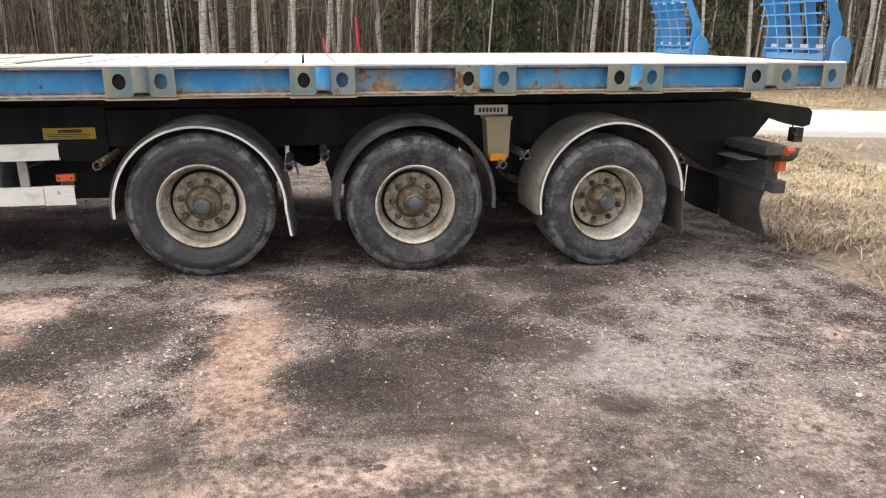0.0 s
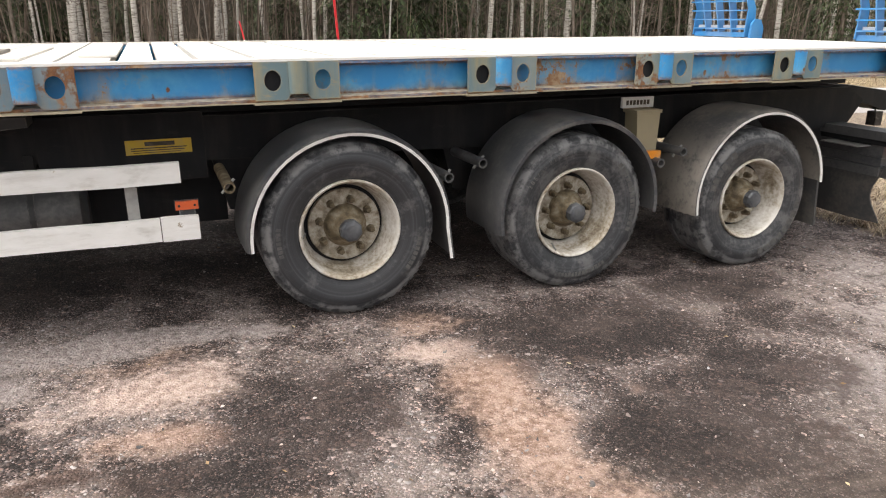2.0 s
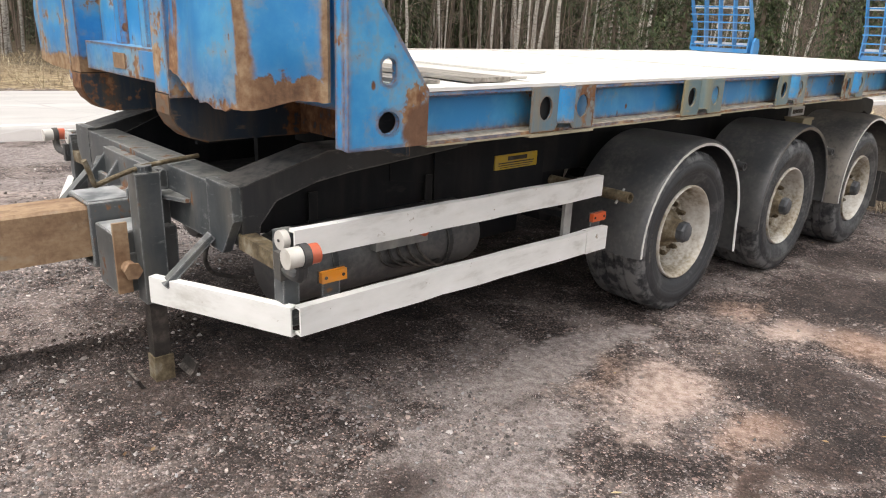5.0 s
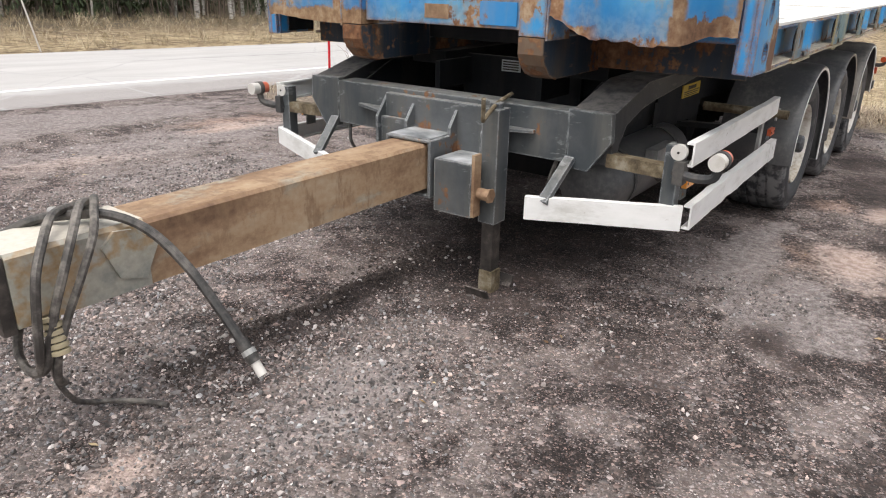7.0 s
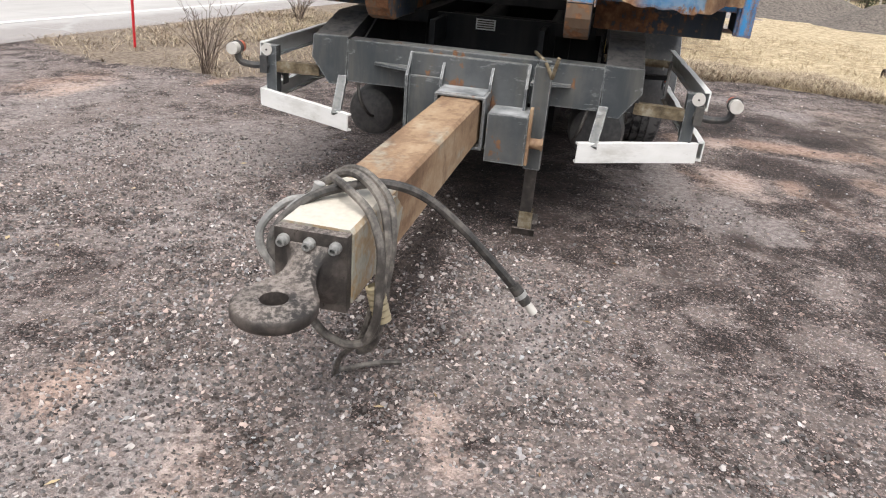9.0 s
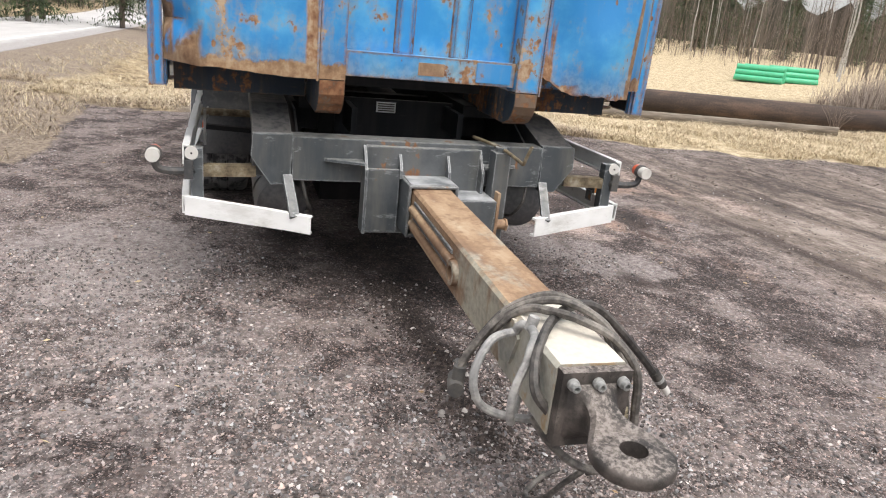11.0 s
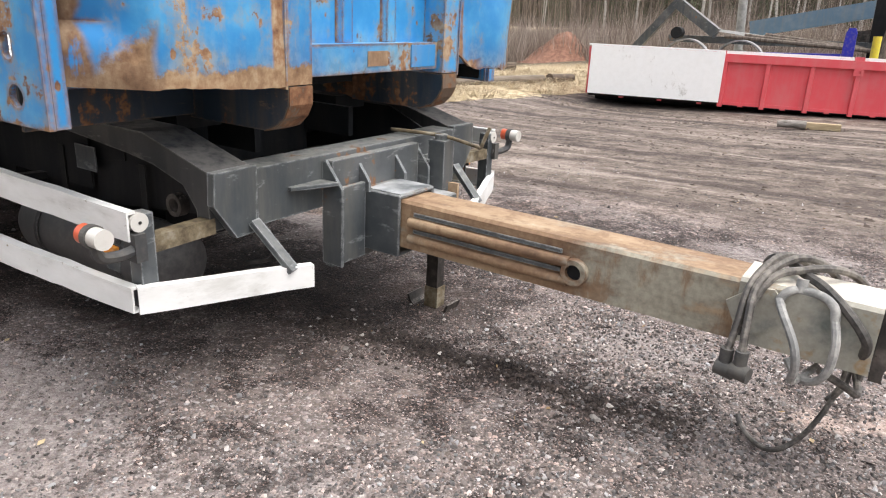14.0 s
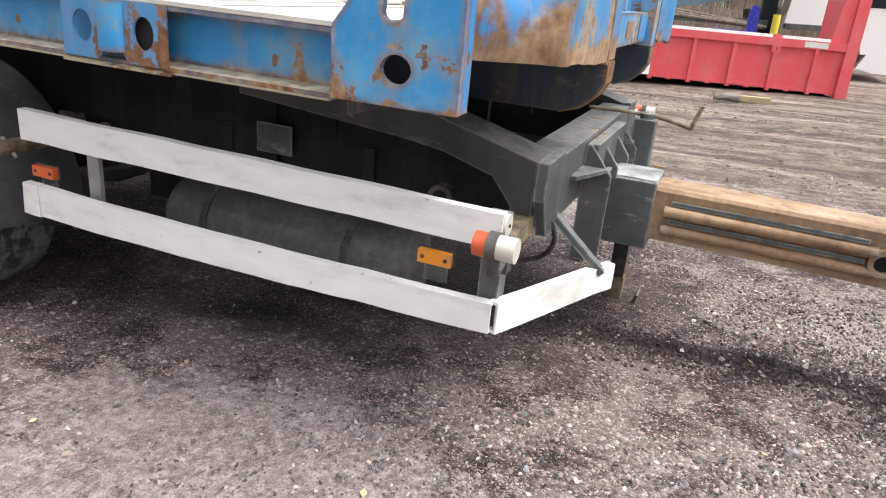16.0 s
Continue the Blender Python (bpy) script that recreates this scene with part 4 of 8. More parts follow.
def soil_clods():
    """Dark clods and a few pale stones thrown up along the rut by the support leg."""
    rng = np.random.default_rng(41)
    base = np.array([(1, 0, 0), (0.3, 0.95, 0.1), (-0.8, 0.6, 0), (-0.8, -0.6, 0.1), (0.3, -0.95, 0), (0.4, 0.1, 0.7), (-0.4, 0.25, 0.6), (-0.1, -0.45, 0.65), (0, 0, -0.4)], float)
    tri = [(5, 0, 1), (5, 1, 6), (6, 1, 2), (6, 2, 3), (6, 3, 7), (7, 3, 4), (7, 4, 0), (7, 0, 5), (5, 6, 7), (0, 8, 1), (1, 8, 2), (2, 8, 3), (3, 8, 4), (4, 8, 0)]
    for name, count, lo, hi, wide, shades, label in (("soil_clods", 5200, 0.0022, 0.011, 0.075, ((0.020, 0.015, 0.013), (0.085, 0.065, 0.056)), "dark crumbly soil clods along a rut"),
                                                     ("rut_stones", 70, 0.006, 0.018, 0.15, ((0.22, 0.20, 0.185), (0.58, 0.54, 0.50)), "pale stones lying along a rut")):
        verts, faces = [], []
        for i in range(count):
            t = rng.random()
            x = -2.2 - 1.75 * t
            y = 0.05 - 0.05 * t + 0.10 * noise.noise(Vector((x * 3, 4, 4))) + rng.normal(0, wide)
            s = lo * (hi / lo) ** (rng.random() ** 1.8)
            p = base * rng.uniform(0.7, 1.3, base.shape) * s
            a = rng.uniform(0, 6.28)
            c, q = math.cos(a), math.sin(a)
            o, z = len(verts), ground_height(float(x), float(y)) + 0.1 * s
            verts += [(x + c * u - q * v, y + q * u + c * v, z + w) for u, v, w in p]
            faces += [(o + u, o + v, o + w) for u, v, w in tri]
        me = bpy.data.meshes.new(name)
        me.from_pydata(verts, [], faces)
        k = Mat(name + "_earth", 0.95)
        k.bump(k.noise(120, 4, 0.7), 0.5, 0.004)
        me.materials.append(k.done(k.ramp(k.island(), (0.0, shades[0]), (1.0, shades[1])), 0.95))
        tagged(new(name, me), label, "soil", kind="stuff")


soil_clods()


def yard_crumbs():
    """Low lumps of trodden soil and pale bits over the open yard."""
    rng = np.random.default_rng(71)
    for name, count, lo, hi, shades, label in (("yard_clods", 9000, 0.010, 0.034, ((0.060, 0.046, 0.038), (0.20, 0.160, 0.132)), "trodden lumps of soil over the open yard"),
                                               ("yard_chips", 2600, 0.004, 0.014, ((0.20, 0.165, 0.14), (0.52, 0.46, 0.39)), "pale chips and stones over the open yard")):
        verts, faces = [], []
        for i in range(count):
            x, y = float(rng.uniform(-7.5, 9.0)), float(-3.2 - 8.8 * rng.random())
            if noise.noise(Vector((x * 0.35, y * 1.3, 8.0))) < rng.uniform(-0.5, 0.4) or grass_cover(x, y) > 0.4:
                continue
            s = float(rng.uniform(lo, hi) * rng.uniform(0.5, 1.0))
            z, o, turn = ground_height(x, y), len(verts), rng.uniform(0, 6.28)
            tall = s * rng.uniform(0.3, 0.6)
            for j in range(5):
                a = turn + 1.2566 * j
                r = s * rng.uniform(0.65, 1.15)
                verts.append((x + 1.5 * r * math.cos(a), y + r * math.sin(a), z - 0.004))
            for j in range(3):
                a = turn + 2.094 * j
                verts.append((x + 0.5 * s * math.cos(a), y + 0.4 * s * math.sin(a), z + tall * rng.uniform(0.7, 1.0)))
            faces += [(o, o + 1, o + 6, o + 5), (o + 1, o + 2, o + 6), (o + 2, o + 3, o + 7, o + 6), (o + 3, o + 4, o + 7), (o + 4, o, o + 5, o + 7), (o + 5, o + 6, o + 7)]
        me = bpy.data.meshes.new(name)
        me.from_pydata(verts, [], faces)
        k = Mat(name + "_surface", 0.95)
        k.bump(k.noise(120, 4, 0.7), 0.5, 0.004)
        me.materials.append(k.done(k.ramp(k.island(), (0.0, shades[0]), (1.0, shades[1])), 0.95))
        tagged(new(name, me), label, "soil", kind="stuff")


yard_crumbs()


# ---- road ----
def build_road():
    bm = nb()
    xs = spread(-12, 14, 1.0, 900)
    rows = []
    for x in xs:
        z = base_height(x, 8)
        rows.append([bm.verts.new((x, 5.80, z - 0.06)), bm.verts.new((x, 5.88, z + 0.004)), bm.verts.new((x, 6.2, z + 0.012))]
                    + [bm.verts.new((x, 6.2 + 5.3 * i / 4, z + 0.015 + 0.05 * math.sin(math.pi * i / 4))) for i in range(1, 5)] + [bm.verts.new((x, 11.55, z - 0.06))])
    for a, b in zip(rows, rows[1:]):
        for i in range(len(a) - 1):
            bm.faces.new((a[i], b[i], b[i + 1], a[i + 1]))
    k = Mat("pale_worn_asphalt", 0.8)
    n = k.noise(1.2, 6, 0.6, k.stretch(0.3, 1.5, 1))
    g = k.noise(90, 3, 0.7)
    shoulder = k.step(k.math('ADD', k.axis(1), k.math('MULTIPLY', k.math('SUBTRACT', k.noise(2.5, 5, 0.65), 0.5), 0.5)), 6.75, 6.35)
    joint = k.math('MULTIPLY', k.step(k.math('ABSOLUTE', k.math('SUBTRACT', k.math('ADD', k.axis(1), k.math('MULTIPLY', k.noise(0.7, 4, 0.6), 0.5)), 9.2)), 0.10, 0.03), k.step(k.noise(0.5, 3, 0.6), 0.45, 0.6))
    crack = k.step(k.cells(0.45, "Distance", k.mix(0.12, k.co, k.noise_colour(2.0)), 'DISTANCE_TO_EDGE'), 0.0, 0.012)
    col = k.ramp(k.math('ADD', k.math('MULTIPLY', n, 0.7), k.math('MULTIPLY', g, 0.3)), (0.35, (0.38, 0.37, 0.36)), (0.65, (0.50, 0.488, 0.475)))
    col = k.mix(k.math('MULTIPLY', shoulder, 0.8), col, k.mix(k.step(g, 0.4, 0.6), (0.21, 0.195, 0.19), (0.35, 0.325, 0.31)))
    col = k.mix(k.math('MULTIPLY', joint, 0.6), col, (0.22, 0.21, 0.20))
    k.bump(g, 0.3, 0.004)
    road = part("road", bm, k.done(k.mix(crack, (0.39, 0.38, 0.375), col), 0.8), None)
    tagged(road, "pale grey two-lane asphalt road with cracks", "road", kind="structure")
    bm = nb()
    rows = [[bm.verts.new((x, v, base_height(x, 8) + 0.016 + 0.0292 * (v - 6.2))) for v in (6.80, 6.92)] for x in xs]
    for a, b in zip(rows, rows[1:]):
        bm.faces.new((a[0], b[0], b[1], a[1]))
    k = Mat("worn_road_marking", 0.7)
    tagged(part("edge_line", bm, k.done(k.mix(k.step(k.noise(14, 5, 0.7), 0.5, 0.62), (0.86, 0.86, 0.84), (0.58, 0.57, 0.56)), 0.7), None),
           "worn white painted road edge line", "road marking", kind="structure")


build_road()


# ---- dry grass ----
STRAW = ((0.22, 0.165, 0.10), (0.42, 0.335, 0.21), (0.60, 0.50, 0.335), (0.74, 0.66, 0.49))
DULL = ((0.10, 0.070, 0.048), (0.24, 0.182, 0.125), (0.43, 0.345, 0.245), (0.64, 0.55, 0.42))


def grass_field(name, count, area, seed, size, label, need=0.5, shades=STRAW):
    rng = np.random.default_rng(seed)
    verts, faces = [], []
    for i in range(count):
        x, y = float(rng.uniform(area[0], area[1])), float(rng.uniform(area[2], area[3]))
        if grass_cover(x, y) < need or 5.7 < y < 11.75:
            continue
        clump = 0.5 + 0.9 * noise.noise(Vector((x * 1.1, y * 1.1, 33)))
        if rng.random() > -0.05 + 1.1 * clump:
            continue
        if y > 2.0 and x < 4.5 and y < 7 and rng.random() < 0.55:
            continue
        z = ground_height(x, y) - 0.005
        h = float(rng.uniform(size[0], size[1])) * (0.6 + 0.7 * clump)
        for b in range(4):
            t = rng.uniform(0, 6.28)
            lean = rng.uniform(1.0, 3.4) * h
            dx, dy = math.cos(t), math.sin(t)
            w = 0.002 + 0.002 * rng.random()
            bx, by = x + rng.normal(0, 0.03), y + rng.normal(0, 0.03)
            o = len(verts)
            verts += [(bx - dy * w, by + dx * w, z), (bx + dy * w, by - dx * w, z), (bx + dx * lean * 0.4 - dy * w, by + dy * lean * 0.4 + dx * w, z + h * 0.75),
                      (bx + dx * lean * 0.4 + dy * w, by + dy * lean * 0.4 - dx * w, z + h * 0.75), (bx + dx * lean, by + dy * lean, z + h * rng.uniform(0.5, 1.05))]
            faces += [(o, o + 1, o + 3, o + 2), (o + 2, o + 3, o + 4)]
    me = bpy.data.meshes.new(name)
    me.from_pydata(verts, [], faces)
    k = Mat(name + "_straw", 0.8)
    me.materials.append(k.done(k.ramp(k.island(), (0.0, shades[0]), (0.35, shades[1]), (0.75, shades[2]), (1.0, shades[3])), 0.8))
    tagged(new(name, me), label, "grass", kind="stuff")


grass_field("dry_grass", 17000, (2.0, 9.0, -10, -2.6), 2, (0.03, 0.12), "flattened straw-coloured dry grass on the field")
grass_field("field_grass", 12000, (1.4, 9.5, -18, -9.8), 33, (0.05, 0.16), "rough dry grass round the logs", 0.45, ((0.15, 0.11, 0.07), (0.33, 0.26, 0.165), (0.52, 0.43, 0.29), (0.70, 0.62, 0.46)))
grass_field("verge_grass", 24000, (-0.3, 9.0, -2.6, 5.8), 31, (0.03, 0.10), "dull flattened dead grass between yard and road", 0.5, DULL)
grass_field("pale_grass", 5000, (5.6, 10.0, 1.8, 3.9), 32, (0.03, 0.10), "pale bleached grass before the road")
grass_field("tangled_grass", 9000, (3.7, 7.5, -4.5, 0.8), 21, (0.05, 0.17), "tangled long dead grass behind the trailer", 0.35, DULL)
grass_field("far_dry_grass", 26000, (3, 24, -24, 5.0), 6, (0.04, 0.16), "tall bleached dry grass on the field")
grass_field("roadside_grass", 11000, (-26, 30, 11.8, 21), 7, (0.12, 0.34), "dead brown grass along the road ditch", 0.5, ((0.14, 0.10, 0.062), (0.28, 0.22, 0.135), (0.43, 0.355, 0.235), (0.58, 0.51, 0.37)))


# ---- forest ----
def bark(kind):
    k = Mat(kind + "_bark", 0.85)
    if kind == "birch":
        band = k.noise(2.2, 6, 0.7, k.stretch(2.5, 2.5, 9))
        blot_ = k.noise(1.3, 4, 0.6)
        col = k.ramp(band, (0.33, (0.05, 0.045, 0.04)), (0.41, (0.24, 0.215, 0.19)), (0.50, (0.46, 0.435, 0.40)), (0.7, (0.62, 0.60, 0.56)))
        col = k.mix(k.step(blot_, 0.58, 0.72), col, (0.30, 0.27, 0.23))
    else:
        b = k.noise(3, 5, 0.65, k.stretch(6, 6, 1.2))
        col = k.ramp(b, (0.3, (0.055, 0.042, 0.033)), (0.5, (0.13, 0.105, 0.085)), (0.7, (0.23, 0.195, 0.165)))
    k.bump(k.noise(30, 4), 0.4, 0.01)
    return k.done(col, 0.85)


BIRCH, BARE = bark("birch"), bark("grey")


def twig_mat():
    k = Mat("brown_twigs", 0.85)
    return k.done(k.ramp(k.island(), (0.0, (0.06, 0.044, 0.034)), (0.5, (0.16, 0.12, 0.095)), (1.0, (0.32, 0.26, 0.215))), 0.85)


TWIG = twig_mat()


def needle_mat():
    k = Mat("spruce_needles", 0.75)
    return k.done(k.ramp(k.math('ADD', k.math('MULTIPLY', k.island(), 0.6), k.math('MULTIPLY', k.noise(1.5, 3), 0.4)),
                         (0.15, (0.014, 0.024, 0.009)), (0.5, (0.035, 0.055, 0.018)), (0.85, (0.075, 0.105, 0.032))), 0.75)


NEEDLE = needle_mat()


def bare_tree(rng, name, height, r, mat, label, m, twigs=26, group=""):
    ob = thing(name, label, "tree", m, group)
    bm = nb()
    pts, x, y = [], 0.0, 0.0
    for i in range(9):
        pts.append((x, y, height * i / 8 - 0.15 * (i == 0)))
        x += rng.uniform(-1, 1) * height * 0.007
        y += rng.uniform(-1, 1) * height * 0.007
    tube(bm, pts, r, 8, r * 0.3)
    part("trunk", bm, mat, ob, smooth=True)
    bm = nb()
    for i in range(twigs):
        f = rng.uniform(0.10, 0.98)
        j = min(int(f * 8), 7)
        p = Vector(pts[j]).lerp(Vector(pts[j + 1]), f * 8 - j)
        t = rng.uniform(0, 6.28)
        n = rng.uniform(0.5, 1.7) * (1.2 - 0.5 * f)
        d = Vector((math.cos(t), math.sin(t), rng.uniform(0.15, 1.0))).normalized()
        mid = p + d * n * 0.5 + Vector((0, 0, rng.uniform(-0.05, 0.12)))
        end = p + d * n + Vector((rng.uniform(-0.2, 0.2), rng.uniform(-0.2, 0.2), rng.uniform(-0.1, 0.3)))
        tube(bm, [p, mid, end], max(r * 0.16, 0.008), 3, 0.003)
        for q in range(3):
            s = mid.lerp(end, rng.random())
            e = s + Vector((rng.uniform(-1, 1), rng.uniform(-1, 1), rng.uniform(-0.3, 0.9))) * 0.32 * n
            tube(bm, [s, e], 0.006, 3, 0.002)
    part("crown", bm, TWIG, ob, "bare brown branches")
    return ob


def spruce(rng, name, height, r, label, m):
    ob = thing(name, label, "tree", m, "spruces in the wood")
    bm = nb()
    tube(bm, [(0, 0, -0.1), (0, 0, height * 0.5), (0, 0, height)], r, 7, 0.02)
    part("trunk", bm, BARE, ob, smooth=True)
    verts, faces = [], []
    z = 0.5
    while z < height * 0.97:
        reach = (1 - z / height) ** 0.8 * height * 0.20 + 0.25
        for b in range(9):
            t = rng.uniform(0, 6.28)
            length = reach * rng.uniform(0.65, 1.1)
            for s in range(14):
                f = (s + rng.random()) / 14
                px, py = math.cos(t) * length * f, math.sin(t) * length * f
                pz = z - 0.32 * length * f * f + rng.uniform(-0.06, 0.06)
                w = 0.30 * (1 - 0.55 * f) * rng.uniform(0.6, 1.2)
                a = t + rng.choice((-1, 1)) * rng.uniform(0.5, 1.3)
                o = len(verts)
                ex, ey = math.cos(a) * w, math.sin(a) * w
                verts += [(px - ey * 0.16, py + ex * 0.16, pz), (px + ey * 0.16, py - ex * 0.16, pz), (px + ex, py + ey, pz - 0.10 - 0.1 * rng.random())]
                faces.append((o, o + 1, o + 2))
        z += 0.17 + 0.006 * height
    me = bpy.data.meshes.new("crown")
    me.from_pydata(verts, [], faces)
    me.materials.append(NEEDLE)
    link_part("crown", me, ob, "drooping dark green needled branches")
    return ob


def build_forest():
    rng = random.Random(5)
    # slender birches at the wood's edge: x, y, trunk radius
    front = [(-3.0, 15.0, .05), (-2.3, 15.9, .13), (-2.0, 16.8, .05), (-1.1, 17.7, .06), (-0.8, 15.4, .1), (-0.4, 16.4, .06), (0.0, 17.2, .05), (0.2, 15.0, .07), (1.1, 15.9, .09),
             (1.4, 16.8, .08), (1.9, 17.7, .05), (3.7, 15.4, .08), (4.2, 16.4, .07), (5.1, 17.2, .045), (5.7, 15.0, .035), (8.6, 15.9, .05), (9.3, 16.8, .04), (10.9, 17.7, .06),
             (10.2, 15.4, .08), (11.1, 16.4, .05), (12.1, 17.2, .08), (12.4, 15.0, .07), (14.9, 15.9, .04), (18.3, 16.8, .07), (19.9, 17.7, .06), (18.8, 15.4, .05)]
    birches = [bare_tree(rng, "birch", rng.uniform(11, 14), 0.09, BIRCH, "slender white-barked birch, leafless", pose(-200, 300 + 3 * i, 0), 30, "birches by the road") for i in range(4)]
    greys = [bare_tree(rng, "bare_tree", rng.uniform(9, 13), 0.07, BARE, "leafless grey-brown young tree", pose(-210, 300 + 3 * i, 0), 34, "bare trees in the wood") for i in range(4)]
    spruces = [spruce(rng, "spruce", rng.uniform(9, 13), 0.13, "dark green spruce among bare trees", pose(-220, 300 + 4 * i, 0)) for i in range(3)]

    def stand(ob, x, y, scale=1.0, rad=1.0, lean=2.5):
        m = pose(x, y, ground_height(x, y) - 0.05, rng.uniform(-lean, lean), rng.uniform(-lean, lean), rng.uniform(0, 360))
        c = copy_thing(ob, m)
        c.scale = (rad, rad, scale)
        return c

    k = 1.30
    for x, y, r in front:
        stand(rng.choice(birches), -0.09 + (x + 0.09) * k, -5.0 + (y + 5) * k, rng.uniform(0.85, 1.1), r * k / 0.09 * 0.8, 3)
    for i in range(105):
        stand(rng.choice(birches), rng.uniform(-40, 70), rng.uniform(21, 34), rng.uniform(0.8, 1.1), rng.uniform(0.4, 1.5) ** 1.4, 4.5)
    for i in range(150):
        stand(rng.choice(greys), rng.uniform(-40, 70), rng.uniform(20.5, 36), rng.uniform(0.7, 1.1), rng.uniform(0.5, 1.2), 4)
    for i in range(75):
        stand(rng.choice(spruces), rng.uniform(-45, 75), rng.uniform(26, 40), rng.uniform(0.8, 1.3), rng.uniform(0.8, 1.2), 1)
    for x, y in ((6.6, 22.6), (8.3, 21.9), (9.8, 22.8), (11.4, 23.5), (16.5, 22.5), (-11.5, 22.5), (-13.5, 23.0), (-6.5, 25.5), (26, 17.5), (28, 15), (29.5, 12), (31, 9.5), (33, 13), (30, 18), (34, 6), (36, 10)):
        stand(rng.choice(spruces), x, y, rng.uniform(0.9, 1.2), rng.uniform(0.9, 1.2), 1)
    # the wood turns behind the yard's field
    for i in range(120):
        x, y = rng.uniform(52, 75), rng.uniform(-70, 12)
        stand(rng.choice(greys + birches), x + 8, y, rng.uniform(0.7, 1.1), rng.uniform(0.6, 1.2), 4)
    for i in range(60):
        stand(rng.choice(spruces), rng.uniform(60, 85), rng.uniform(-90, 20), rng.uniform(0.9, 1.3), 1.1, 1)
    for i in range(150):
        stand(rng.choice(greys + greys + birches), rng.uniform(-40, 55), rng.uniform(-75, -42), rng.uniform(0.7, 1.1), rng.uniform(0.6, 1.3), 4)
    for i in range(50):
        stand(rng.choice(spruces), rng.uniform(-60, 60), rng.uniform(-95, -72), rng.uniform(0.9, 1.3), 1.1, 1)
    for ob in birches + greys + spruces:
        x, y = rng.uniform(-30, 40), rng.uniform(24, 30)
        ob.matrix_basis = pose(x, y, ground_height(x, y) - 0.05)
    # thicket of thin stems that closes the wood
    for name, count, x0, x1, y0, y1, seed in (("thicket", 3600, -50, 80, 20.5, 44, 3), ("thicket", 2600, -60, 70, -90, -44, 8), ("thicket", 1400, 62, 95, -60, 25, 12)):
        g = np.random.default_rng(seed)
        bm_v, bm_f = [], []
        for i in range(count):
            x, y = g.uniform(x0, x1), g.uniform(y0, y1)
            z = ground_height(float(x), float(y)) - 0.1
            h = g.uniform(2.0, 9.0)
            r = g.uniform(0.008, 0.035)
            lx, ly = g.normal(0, 0.10) * h, g.normal(0, 0.10) * h
            segs = [((x, y, z), (x + lx * 0.4, y + ly * 0.4, z + h * 0.5), r), ((x + lx * 0.4, y + ly * 0.4, z + h * 0.5), (x + lx, y + ly, z + h), r * 0.6)]
            for q in range(9):
                f = g.uniform(0.05, 0.95)
                bx, by, bz = x + lx * f * 0.8, y + ly * f * 0.8, z + h * f
                n = g.uniform(0.4, 1.6)
                t = g.uniform(0, 6.28)
                segs.append(((bx, by, bz), (bx + math.cos(t) * n, by + math.sin(t) * n, bz + g.uniform(-0.2, 0.9) * n), 0.009))
            for a, b, rr in segs:
                o = len(bm_v)
                for p, s in ((a, rr), (b, rr * 0.5)):
                    bm_v += [(p[0] + s, p[1], p[2]), (p[0] - 0.5 * s, p[1] + 0.87 * s, p[2]), (p[0] - 0.5 * s, p[1] - 0.87 * s, p[2])]
                bm_f += [(o, o + 1, o + 4, o + 3), (o + 1, o + 2, o + 5, o + 4), (o + 2, o, o + 3, o + 5)]
        me = bpy.data.meshes.new(name)
        me.from_pydata(bm_v, [], bm_f)
        me.materials.append(TWIG)
        tagged(new(name, me), "dense leafless brown undergrowth in the wood", "undergrowth", kind="stuff")
    # the wood goes on behind: a dull dark wall of trees out of reach
    k = Mat("deep_wood", 0.95)
    v = k.noise(0.5, 6, 0.65, k.stretch(1, 1, 0.12))
    mat = k.done(k.ramp(v, (0.35, (0.018, 0.018, 0.012)), (0.5, (0.055, 0.047, 0.036)), (0.68, (0.12, 0.105, 0.088))), 0.95)
    for a, b in (((-140, 50), (100, 50)), ((100, 50), (100, -100)), ((100, -100), (-140, -100)), ((-140, -100), (-140, 50))):
        bm = nb()
        n = 60
        prev = None
        for i in range(n + 1):
            f = i / n
            x, y = a[0] + (b[0] - a[0]) * f, a[1] + (b[1] - a[1]) * f
            h = 11 + 3.5 * noise.noise(Vector((x * 0.2, y * 0.2, 9))) + rng.uniform(-0.8, 0.8)
            now = (bm.verts.new((x, y, -2)), bm.verts.new((x, y, h)))
            if prev:
                bm.faces.new((prev[0], now[0], now[1], prev[1]))
            prev = now
        tagged(part("backdrop", bm, mat, None), "distant dark edge of the wood", "backdrop", kind="structure")


build_forest()


def snow_pole(x, y, top, white, rx=1, ry=-3):
    ob = thing("snow_pole", "thin red roadside snow pole with white foot", "road marker", pose(x, y, ground_height(x, y), rx, ry, 0), "snow poles along the road")
    bm = nb()
    rod(bm, (0, 0, white), (0, 0, top), 0.016, 10)
    part("upper_tube", bm, STICK_RED, ob, "red plastic tube")
    bm = nb()
    rod(bm, (0, 0, -0.15), (0, 0, white), 0.015, 10)
    part("lower_tube", bm, WHITELENS if white > 1.0 else STICK_RED, ob)


snow_pole(1.53, 4.6, 1.72, 0.3, 6, -7)
snow_pole(1.4, 11.9, 1.45, 1.05, 1, -13)
snow_pole(-9.5, 5.4, 1.7, 0.3)


